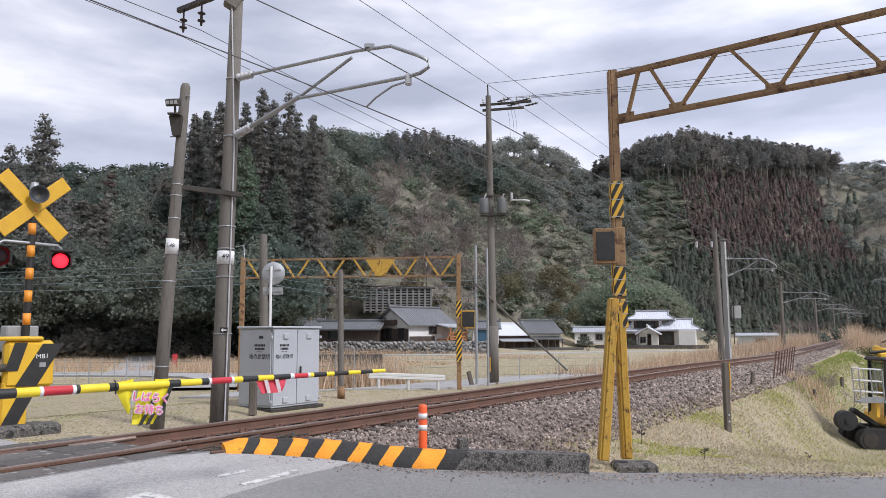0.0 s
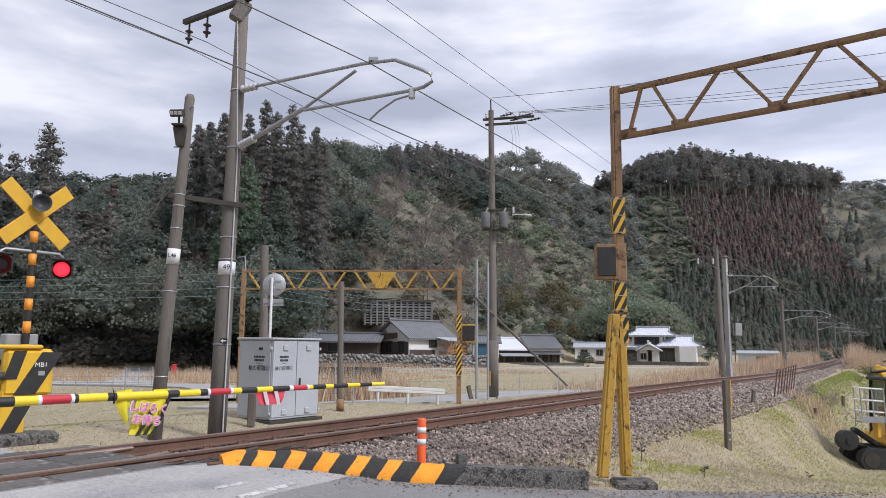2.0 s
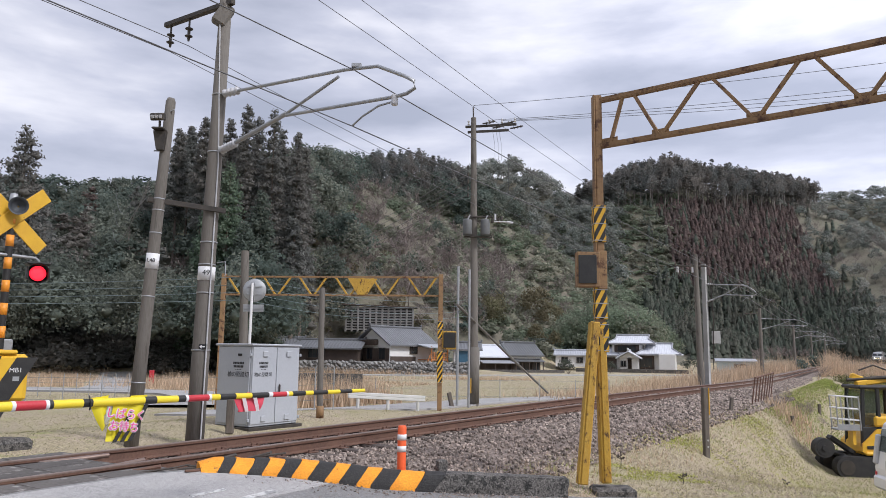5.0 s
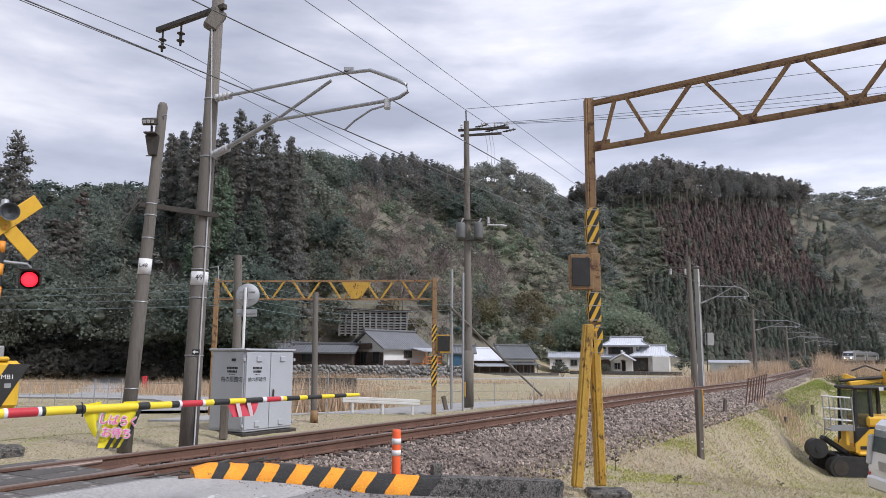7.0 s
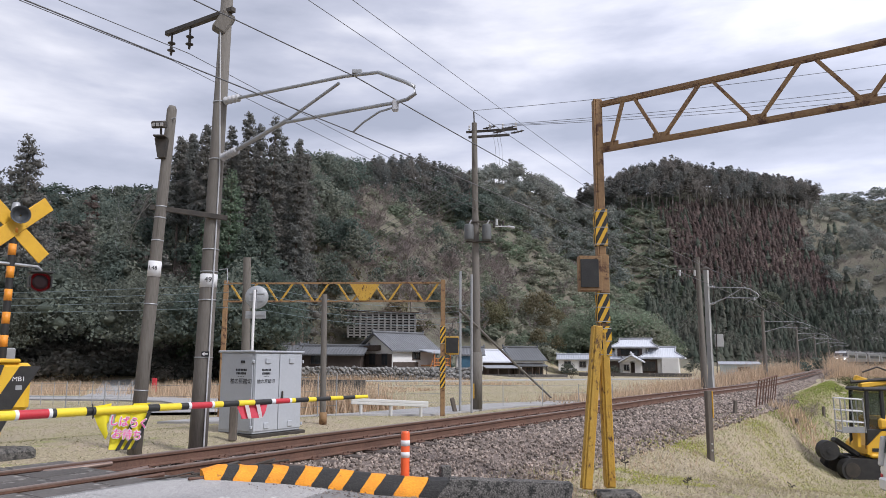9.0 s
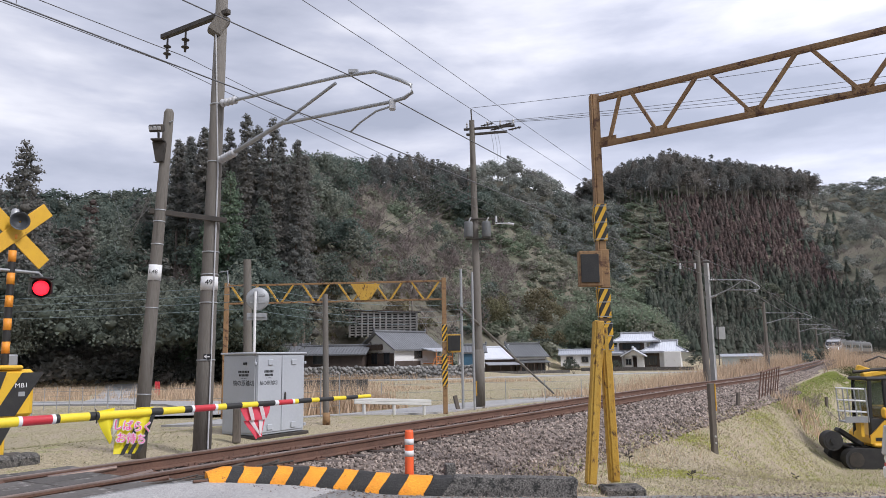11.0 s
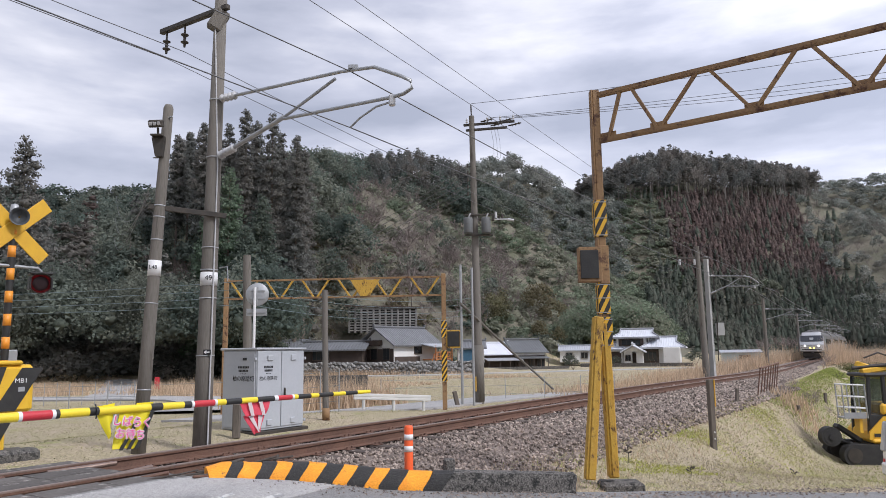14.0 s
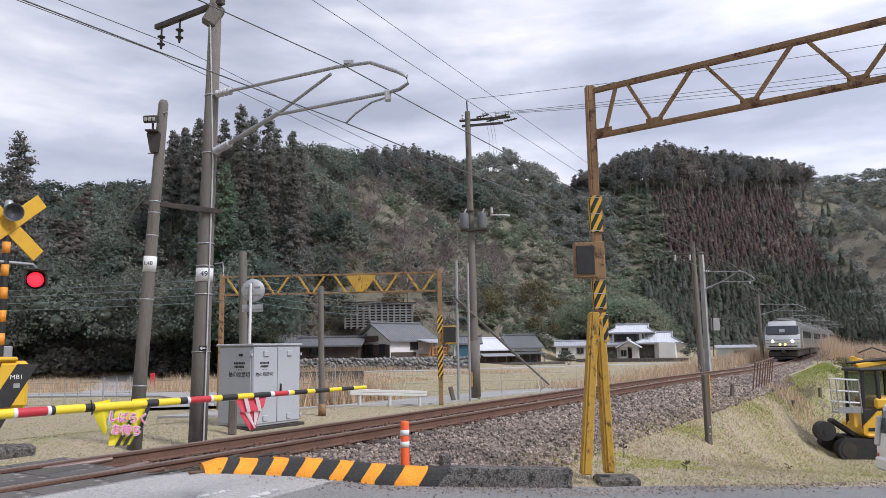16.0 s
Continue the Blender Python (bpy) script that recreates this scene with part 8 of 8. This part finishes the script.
def car_body(nosed):
    g = Geo()
    n = len(SEC)
    vs = []
    for x in (-10.0, 0.0, 8.0):
        vs += [(x, y, z) for y, z in SEC]
    if nosed:
        vs += [(nose_x(y, z), y * 0.985, z if z < 3 else 3 + (z - 3) * 0.85) for y, z in SEC]
    else:
        vs += [(10.0, y, z) for y, z in SEC]
    for j in range(3):
        g.add(vs[j * n:(j + 2) * n], [(i, i + 1, n + i + 1, n + i) for i in range(n - 1)] + [(n - 1, 0, n, 2 * n - 1)], True)
    g.add(vs[:n], [tuple(range(n))])
    if not nosed:
        g.add(vs[-n:], [tuple(range(n))[::-1]])
    else:
        rows = 9
        for j in range(rows):
            z0, z1 = 0.90 + 2.56 * j / rows, 0.90 + 2.56 * (j + 1) / rows
            def hw(z):
                return float(np.interp(z, (0.9, 1.05, 1.5, 2.5, 2.93, 3.27, 3.46), (1.30, 1.44, 1.475, 1.475, 1.40, 1.20, 0.80))) * 0.985
            cols_ = 10
            a = [(nose_x(-hw(z0) + 2 * hw(z0) * i / cols_, z0), -hw(z0) + 2 * hw(z0) * i / cols_, z0) for i in range(cols_ + 1)]
            b = [(nose_x(-hw(z1) + 2 * hw(z1) * i / cols_, z1), -hw(z1) + 2 * hw(z1) * i / cols_, z1) for i in range(cols_ + 1)]
            m_ = cols_ + 1
            g.add(a + b, [(i, i + 1, m_ + i + 1, m_ + i) for i in range(cols_)], True)
    return g


def patch_on_nose(y0, y1, z0, z1, lift, ny=10, nz=4):
    g = Geo()
    vs = [(nose_x(y0 + (y1 - y0) * i / ny, z0 + (z1 - z0) * j / nz) + lift, y0 + (y1 - y0) * i / ny, z0 + (z1 - z0) * j / nz) for j in range(nz + 1) for i in range(ny + 1)]
    m_ = ny + 1
    return g.add(vs, [(j * m_ + i, j * m_ + i + 1, (j + 1) * m_ + i + 1, (j + 1) * m_ + i) for j in range(nz) for i in range(ny)], True)


cars = []
for k in range(4):
    c = thing("train_car", pose(0, 0, 0), "silver-grey express train car with lit headlamps" if k == 0 else "grey express train car with dark window band", "train", "cars of the train")
    part("body", car_body(k == 0), M_TRAIN, c)
    for s in (-1, 1):
        part("window_band", Geo().box((-0.6, s * 1.478, 2.25), (17.2, 0.02, 0.62)), M_SHIELD, c, "dark tinted window band")
        part("side_panel", Geo().box((-0.8, s * 1.476, 1.45), (18.0, 0.016, 0.78)), M_TRAIN, c)
        for x_ in (7.6, -8.2):
            part("door", Geo().box((x_, s * 1.482, 2.0), (0.9, 0.02, 1.9)), M_TRAINPALE, c)
    part("underframe", Geo().box((0, 0, 0.62), (18.2 if k else 17.5, 2.3, 0.6), bevel=0.05), M_BLACK, c)
    for x_ in (-6.9, 6.9):
        bg = part("bogie", Geo().box((x_, 0, 0.5), (2.9, 2.1, 0.35), bevel=0.05), M_DARKSTEEL, c)
        for dx in (-1.05, 1.05):
            for s in (-1, 1):
                part("wheel", Geo().rod((x_ + dx, s * 0.50, 0.43), (x_ + dx, s * 0.62, 0.43), 0.43, n=20), M_DARKSTEEL, bg)
    part("roof_unit", Geo().box((-2, 0, 3.72), (4.5, 1.7, 0.30), bevel=0.08).box((4, 0, 3.70), (2.5, 1.5, 0.26), bevel=0.08), M_TRAIN, c)
    if k in (1, 3):
        part("pantograph", Geo().rod((-6, -0.6, 3.65), (-7.2, 0, 4.2), 0.03, n=6).rod((-7.2, 0, 4.2), (-6.4, 0, 4.62), 0.03, n=6).rod((-6.4, -0.8, 4.62), (-6.4, 0.8, 4.62), 0.03, n=6), M_DARKSTEEL, c)
    if k == 0:
        part("nose_panel", patch_on_nose(-1.40, 1.40, 1.05, 2.24, 0.008), M_TRAINPALE, c, "silver nose panel")
        part("brow_panel", patch_on_nose(-1.12, 1.12, 3.0, 3.40, 0.008), M_TRAINPALE, c, "silver brow above the windscreen")
        part("windscreen", patch_on_nose(-1.30, 1.30, 2.28, 2.98, 0.015), M_SHIELD, c, "wide dark windscreen")
        part("destination_panel", patch_on_nose(-0.22, 0.22, 2.42, 2.72, 0.03, 3, 2), M_GALV, c)
        part("wiper_sill", patch_on_nose(-1.2, 1.2, 2.20, 2.27, 0.03), M_BLACK, c)
        part("horn_cover", Geo().box((8.95, 0, 3.40), (0.3, 0.35, 0.22), bevel=0.05), M_BLACK, c)
        for s in (-1, 1):
            part("headlamp", Geo().lathe([(0, 0.03), (0.08, 0.025), (0.11, 0.0)], (nose_x(0.78, 1.66) + 0.01, s * 0.78, 1.66), pose(0, 0, 0, 0, 90, 0), 16), M_LAMP, c, "lit white headlamp")
            part("fog_lamp", Geo().lathe([(0, 0.03), (0.06, 0.025), (0.09, 0.0)], (nose_x(0.2, 1.38) + 0.01, s * 0.20, 1.38), pose(0, 0, 0, 0, 90, 0), 14), M_FOG, c, "lit yellow lamp")
        part("lamp_shelf", patch_on_nose(-1.15, 1.15, 1.16, 1.26, 0.02), M_BLACK, c)
        part("skirt", Geo().box((9.35, 0, 0.55), (0.5, 2.4, 0.62), bevel=0.12), M_DARKSTEEL, c)
        part("coupler", Geo().box((9.75, 0, 0.72), (0.5, 0.35, 0.3), bevel=0.05).box((9.7, 0, 0.2), (0.2, 1.9, 0.16), bevel=0.03), M_BLACK, c)
    cars.append(c)
# ---------- grass, reeds, near shrubs ----------
def blades(name, x, y, h, width, material, label, seed, lean_=0.5, per=1, spread_=0.05):
    """Loose blades rooted on the ground."""
    r = np.random.default_rng(seed)
    x, y, h = np.repeat(x, per), np.repeat(y, per), np.repeat(h, per)
    k = len(x)
    x = x + r.normal(size=k) * spread_
    y = y + r.normal(size=k) * spread_
    h = h * r.uniform(0.5, 1.25, k)
    z = ground_z(x, y)
    a = r.random(k) * 6.283
    b = np.stack([x, y, z - 0.01], 1)
    w = np.stack([np.cos(a), np.sin(a), np.zeros(k)], 1) * (width * r.uniform(0.6, 1.4, k))[:, None]
    t = b + np.stack([r.normal(size=k) * lean_ * h, r.normal(size=k) * lean_ * h, h], 1)
    v = np.stack([b - w, b + w, t], 1).reshape(-1, 3)
    return tagged(part(name, np_mesh(name, v, np.arange(3 * k).reshape(-1, 3), material), material), label, "grass", kind="stuff")


def region(n, s0, s1, o0, o1, seed, power=1.6):
    """Random places between two distances along and across the track, thicker near the crossing."""
    r = np.random.default_rng(seed)
    s = s0 + (s1 - s0) * r.random(n) ** power
    o = r.uniform(o0, o1, n)
    q = TRACK_N + o + dev(s)
    return U[0] * s + N[0] * q, U[1] * s + N[1] * q, r


def off_road(x, y):
    n = N[0] * x + N[1] * y - TRACK_N
    return (y > 8.75 + 0.04 * np.abs(x)) | (n > 1.5)


x, y, r = region(56000, 7.4, 46, -11.5, -2.7, 71, 1.4)
k = off_road(x, y) & ~((np.abs(x - 2.2) < 0.5) & (np.abs(y - 9.45) < 0.35))
blades("verge_grass", x[k], y[k], np.full(k.sum(), 0.045), 0.008, M_BLADE, "short dry yellow-green grass on the verge", 72, 0.7, 2)
M_GREENBLADE = mat("fresh_grass_blade", (0.28, 0.33, 0.08), (0.36, 0.39, 0.12), (0.21, 0.26, 0.06), rough=0.8, scale=0.5, fine=6, bump=0, island=0.3, leaf=0.35)
x, y, r = region(38000, 8.5, 66, -12.5, -2.6, 73, 1.1)
k = off_road(x, y) & ((np.sin(x * 0.9 + 1) * np.cos(y * 0.55) > 0.1) | (x > 6.2 + 0.25 * np.sin(y * 2.3)) & (np.sin(x * 2.9) * np.cos(y * 1.9) > -0.3) | ((U[0] * x + U[1] * y) > 27))
blades("fresh_grass", x[k], y[k], np.full(k.sum(), 0.05), 0.009, M_GREENBLADE, "patches of fresh green grass on the verge", 74, 0.7, 2)
x, y, r = region(42000, 25, 62, -10, -2.9, 62, 1.0)
blades("bank_grass", x, y, np.full(len(x), 0.07), 0.022, M_GREENBLADE, "short green grass on the bank beyond the ditch", 61, 0.9)
x, y, r = region(90000, 2, 75, 2.6, 34, 75, 1.5)
k = ~((np.abs(x + 3.5) < 1.2) & (np.abs(y - 15.7) < 1.2))
M_FIELD = mat("field_blade", (0.34, 0.32, 0.16), (0.27, 0.275, 0.12), (0.42, 0.37, 0.22), rough=0.85, scale=0.25, fine=5, bump=0, island=0.35, leaf=0.35)
blades("field_grass", x[k], y[k], np.full(k.sum(), 0.035), 0.010, M_FIELD, "dry stubble grass of the field", 76, 1.0, 2, 0.08)
x, y, r = region(26000, 14, 62, 30, 84, 55, 1.0)
k = (y < 94) & (np.sin(x * 0.21 + 1) * np.cos(y * 0.17) + 0.5 * np.sin(x * 0.6 + y * 0.4) > -0.45)
on_lane = (np.abs(x + 0.50 * np.maximum(y - 51, 0) ** 0.9 * (y > 51) + 21.5) < 2.6) & (y > 50)
k &= ~on_lane & ~(np.abs(y - (52.4 - 0.48 * (x + 27))) < 4.2) & (y > 47)
blades("far_stubble", x[k], y[k], np.full(k.sum(), 0.26), 0.045, M_REED, "tan dry stubble over the far fields", 56, 0.5, 1)
x, y, r = region(1300, 7.6, 40, -4.2, -2.6, 77, 1.4)
k = off_road(x, y)
blades("weeds", x[k], y[k], np.full(k.sum(), 0.11), 0.006, M_REED, "dry weeds along the foot of the ballast", 78, 0.5, 3, 0.04)

M_MOSS = mat("bright_moss", (0.42, 0.44, 0.085), (0.34, 0.38, 0.07), (0.50, 0.49, 0.14), rough=0.85, scale=0.8, fine=8, bump=0, island=0.3, leaf=0.3)
r = np.random.default_rng(69)
q = r.random(16000)
x = np.where(q < 0.35, 4.9 + 0.75 * r.normal(size=16000), 9.9 - 1.5 * q + r.normal(size=16000) * 0.62)
y = np.where(q < 0.35, 14.7 + 0.5 * r.normal(size=16000), 24.2 - 8.2 * q + r.normal(size=16000) * 0.45)
k = (np.sin(x * 5.1) * np.cos(y * 4.7 + 0.6) > -0.55) & off_road(x, y)
blades("moss_patch", x[k], y[k], np.full(k.sum(), 0.03), 0.012, M_MOSS, "bright yellow-green moss in a band on the verge", 70, 0.9)
x = np.concatenate([2.6 + 1.1 * r.random(2500), 2.5 + 1.6 * r.random(2500)])
y = np.concatenate([8.75 + 0.35 * r.random(2500), 10.6 + 0.9 * r.random(2500)])
k = np.sin(x * 4.1) * np.cos(y * 5.7) > -0.2
blades("moss_edge", x[k], y[k], np.full(k.sum(), 0.035), 0.012, M_MOSS, "bright moss along the edge of the road", 68, 0.9)
# fallen leaves and twigs lying in drifts on the verge
x, y, r = region(60000, 8.4, 30, -8.0, -2.9, 79, 1.5)
k = off_road(x, y) & (np.sin(x * 1.3 + 2) * np.cos(y * 0.8 + 1) + 0.4 * np.sin(x * 4 + y * 3) < -0.12)
M_LITTER = mat("leaf_litter", (0.22, 0.165, 0.13), (0.15, 0.11, 0.085), (0.33, 0.26, 0.215), rough=0.9, scale=1.0, fine=8, bump=0, island=0.45)
blades("leaf_litter", x[k], y[k], np.full(k.sum(), 0.018), 0.020, M_LITTER, "brown fallen leaves in drifts on the verge", 80, 2.2)

x, y, r = region(16000, -1.0, 13, 1.35, 3.1, 58, 1.0)
blades("gravel_edge", x, y, np.full(len(x), 0.016), 0.022, M_LITTER, "dark soil and old leaves beside the far rail", 57, 2.0)
r = np.random.default_rng(64)
q = r.integers(0, 6, 30000)
cx_, cy_ = np.array((2.9, 4.2, 5.6, 7.4, 8.2, 3.4))[q], np.array((10.4, 11.0, 12.2, 14.2, 15.2, 12.8))[q]
x, y = cx_ + r.normal(size=30000) * 0.75, cy_ + r.normal(size=30000) * 0.55
k = off_road(x, y) & (np.sin(x * 3.1 + 1) * np.cos(y * 3.7) + 0.5 * np.sin(x * 7 + y * 5) > -0.35)
blades("leaf_drift", x[k], y[k], np.full(k.sum(), 0.012), 0.022, M_LITTER, "brown leaf litter and bare soil patches on the bank", 63, 2.6)
r = np.random.default_rng(66)
gx, gy = r.uniform(-4.0, 7.0, 2600), 0.0
gy = 8.30 + 0.12 * gx * (gx > 0) * 0.3 - np.abs(r.normal(size=2600)) * 0.22
k = (gx > -2.0)
g_ = Geo()
for a_, b_ in zip(gx[k], gy[k]):
    q = 0.006 + 0.010 * r.random()
    z_ = road_z(a_, b_) + 0.034
    g_.add([(a_ - q, b_, z_), (a_ + q, b_ - q * 0.6, z_), (a_ + q * 0.2, b_ + q, z_), (a_, b_, z_ + q)], [(0, 1, 3), (1, 2, 3), (2, 0, 3)])
tagged(part("road_grit", g_, M_BALLAST), "small stones and grit along the kerb", "gravel", kind="stuff")


def reed_bed(name, beds, h, n, seed, label):
    r = np.random.default_rng(seed)
    xs, ys, hs = [], [], []
    for cx, cy, rx, ry, hh in beds:
        m = int(n * rx * ry)
        xs.append(cx + rx * r.normal(size=m) * 0.5)
        ys.append(cy + ry * r.normal(size=m) * 0.5)
        hs.append(np.full(m, hh) * r.uniform(0.6, 1.2, m))
    x, y, hh = np.concatenate(xs), np.concatenate(ys), np.concatenate(hs)
    s, o = across(x, y)
    k = np.abs(o) > 2.6
    return blades(name, x[k], y[k], hh[k] * h, 0.022, M_REED, label, seed + 1, 0.22, 3, 0.10)


track_beds = []
for s_, o_, hh in ((40, 4.8, 0.55), (46, 5.4, 0.7), (52, 5.7, 0.8), (58, 5.4, 0.9), (66, 5.0, 1.2), (74, 5.2, 1.6), (83, 5.0, 1.7), (94, 5.0, 1.8), (106, 5.0, 1.9), (120, 5.0, 1.9), (135, 5.0, 2.0), (150, 5.5, 2.0), (80, -6.0, 2.0), (84, -5.0, 2.2), (90, -4.8, 2.2), (98, -4.8, 2.3)):
    p, _ = track(s_, o_)
    track_beds.append((p[0], p[1], 5.0, 5.0, hh))
reed_bed("dry_reeds", track_beds, 1.0, 34, 81, "tall tan dry reeds along the railway")
reed_bed("dry_reeds_near", [(-3.8, 26.5, 1.6, 1.0, 1.1), (-5.4, 27.5, 1.6, 1.0, 1.2), (-2.6, 29.5, 1.6, 1.0, 0.9)], 1.0, 120, 83, "tan dry reeds at the edge of the field")
reed_bed("dry_reeds_field", [(-15.5, 53, 3, 2, 1.3), (-31, 60, 6, 2, 0.9), (-8, 47, 4, 3, 1.4), (-13, 50, 4, 2, 1.2), (26, 66, 6, 4, 1.2), (30, 80, 8, 5, 1.2), (-10, 84, 7, 3, 0.7), (6, 88, 8, 3, 0.6), (-38, 72, 7, 7, 0.55), (-44, 80, 8, 6, 0.55), (-20, 62, 5, 5, 1.3), (-16, 58, 5, 4, 1.0)], 0.8, 22, 85, "tan dry grass patches across the valley")

reed_bed("dry_reeds_ditch", [(12.5, 25.2, 0.9, 1.2, 0.30), (12.1, 23.8, 0.7, 1.0, 0.28), (12.0, 22.9, 0.6, 1.0, 0.26), (13.2, 26.4, 0.9, 1.0, 0.32), (-8.0, 101.3, 7, 0.8, 0.9), (-14.0, 101.0, 6, 0.9, 1.0), (3.0, 101.0, 5, 0.8, 0.6)], 1.0, 60, 87, "pinkish tan dry weeds in the ditch and below the terrace wall")

brick_red = thing("brick", pose(8.75, 16.9, gz(8.75, 16.9), 4, 6, 30), "reddish broken brick lying on the bank", "brick")
part("block", Geo().box((0, 0, 0.05), (0.26, 0.14, 0.11), bevel=0.015), M_RAIL, brick_red)
weed_r = random.Random(31)
for x_, y_, h_ in ((2.95, 11.2, 0.26), (3.6, 10.4, 0.14), (6.3, 13.0, 0.16), (8.3, 15.7, 0.2)):
    wd = thing("weed", pose(x_, y_, gz(x_, y_)), "dry dark weed stalk on the verge", "weed", "weeds on the verge")
    g = Geo().tube([(0, 0, -0.03), (0.01, 0, h_ * 0.5), (0.0, 0.01, h_)], 0.006, 5)
    for k in range(7):
        z_ = h_ * weed_r.uniform(0.5, 1.0)
        a_ = k * 2.4
        g.rod((0, 0, z_), (0.06 * math.cos(a_), 0.06 * math.sin(a_), z_ + 0.03), 0.004, 0.010, 4)
    part("stalk", g, M_SCRAP, wd)

# shrubs beside the line
def shrub(x, y, h, wide, material, count, seed, label, kind="broad"):
    r = np.random.default_rng(seed)
    t = thing("shrub", pose(x, y, gz(x, y)), label, "shrub")
    v, f, q = tree_shape(kind, r, count)
    v = (v * (wide, wide, 1) - (0, 0, 0.12)) * h
    part("leaves", np_mesh("leaves", v, f, material, q), material, t)
    if kind == "bare":
        return
    g = Geo()
    for k in range(5):
        a = k * 1.3
        g.rod((0, 0, -0.1), (0.25 * h * wide * math.cos(a), 0.25 * h * wide * math.sin(a), h * 0.5), 0.03, 0.012, 5, caps=False)
    part("stems", g, M_BARK, t)


M_OLIVE = mat("olive_shrub", (0.17, 0.18, 0.08), (0.24, 0.23, 0.12), (0.11, 0.13, 0.05), rough=0.85, scale=0.8, fine=3, bump=0, island=0.45, spec=0.2, leaf=0.3)
M_LIME = mat("yellow_green_shrub", (0.34, 0.31, 0.06), (0.42, 0.36, 0.09), (0.24, 0.24, 0.05), rough=0.85, scale=0.8, fine=3, bump=0, island=0.35, spec=0.2, leaf=0.3)
for i, (s_, o_, h_, w_) in enumerate(((71, -4.9, 2.1, 1.5), (73, -6.8, 2.3, 1.5), (69, -8.0, 2.0, 1.5), (77, -9.0, 2.6, 1.5), (66, -11.0, 2.4, 1.5), (84, -6.0, 2.8, 1.6), (90, -7.0, 3.0, 1.6), (96, -9.0, 3.2, 1.6))):
    p, _ = track(s_, o_)
    shrub(p[0], p[1], h_, w_, M_OLIVE, 2600, 90 + i, "olive-green winter shrub beside the railway", "shrub")
for i, (s_, o_, h_, w_) in enumerate(((57, -5.4, 1.3, 1.5), (55, -6.8, 1.4, 1.6), (52, -7.6, 1.3, 1.6), (58, -8.6, 1.4, 1.6))):
    p, _ = track(s_, o_)
    shrub(p[0], p[1], h_, w_, M_LIME, 2000, 100 + i, "low yellow-green shrub on the bank", "shrub")
for i, (s_, o_, h_, w_) in enumerate(((46, -4.3, 0.5, 2.4), (53, -4.2, 0.5, 2.2))):
    p, _ = track(s_, o_)
    shrub(p[0], p[1], h_, w_, M_GREENBLADE, 1200, 110 + i, "low clipped green mound on the bank", "shrub")
for i, (s_, o_, h_) in enumerate(((64, -2.8, 1.5), (67, -3.0, 1.6), (70, -3.2, 1.5))):
    p, _ = track(s_, o_)
    shrub(p[0], p[1], h_, 1.2, M_BARE, 420, 140 + i, "leafless pinkish-brown scrub beside the track", "bare")
for i, (x_, y_, h_) in enumerate(((12.9, 26.4, 1.0), (13.8, 26.8, 1.1), (14.4, 27.8, 1.0), (15.6, 28.4, 1.2), (13.4, 27.6, 0.9))):
    shrub(x_, y_, h_, 1.4, M_BARE, 420, 120 + i, "leafless pinkish-brown scrub on the ditch bank", "bare")
for i, (x_, y_, h_) in enumerate(((-0.5, 118, 7), (24.5, 130, 3.0), (33, 131, 2.6), (50, 138, 4), (23, 118, 3))):
    shrub(x_, y_, h_, 1.2, M_BROAD, 900, 130 + i, "round evergreen garden shrub by the houses")
# ---------- what moves ----------
banner_pose = banner.matrix_basis.copy()


def train_front(t):
    """Where the nose of the train is along the track; it keeps its speed."""
    return 70.0 + 18.0 * (16 - t)


def motions():
    times = [0, 2, 4, 6, 7] + [7.5 + 0.5 * k for k in range(18)]
    for k, c in enumerate(cars):
        rows = []
        for t in times:
            s = train_front(t) + 10 + 20.4 * k
            p, _ = track(s)
            a, _ = track(s - 6.9)
            b, _ = track(s + 6.9)
            rows.append((t, pose(p[0], p[1], RAIL_Z + float(dip(s)), 0, 0, math.degrees(math.atan2(a[1] - b[1], a[0] - b[0])))))
        walk(c, rows)
    # the two lamps take turns: each lit face swings away as the other comes round
    half = 0.6175
    first = 2.52 - 1.235 * 3
    for side, disc in enumerate(discs):
        rows = []
        lit_now = side == 1
        rows.append((0.0, pose(0, -0.06, 0, 0, 0, 0 if lit_now else 180)))
        t = first + half * 2
        k = 0
        ang = 0 if lit_now else 180
        while t < 16.0:
            if t > 0.02:
                for i in range(4):
                    rows.append((t + i * 0.0334, pose(0, -0.06, 0, 0, 0, ang + 60 * i)))
                ang += 180
            t += half
        rows.append((16.0, pose(0, -0.06, 0, 0, 0, ang)))
        walk(disc, rows)
    # the flag's corner stays folded up, then drops and sways
    walk(lower, [(t, pose(0, 0.02, -0.13, a, 0, 0)) for t, a in ((0, 172), (4.5, 174), (9.3, 172), (9.7, 120), (10.1, 60), (10.5, 12), (10.9, -14), (11.3, 18), (11.8, -4), (12.5, 2), (13.0, -3), (13.5, 2), (14.0, -2), (15.0, 3), (16.0, 0))])
    walk(banner, [(t, banner_pose @ pose(0, 0, 0, a, 0, 0)) for t, a in ((0, 0), (2.0, 2), (4.0, -1), (7.0, 2), (9.0, 0), (12.0, -2), (14.0, 1), (16.0, 0))])


motions()
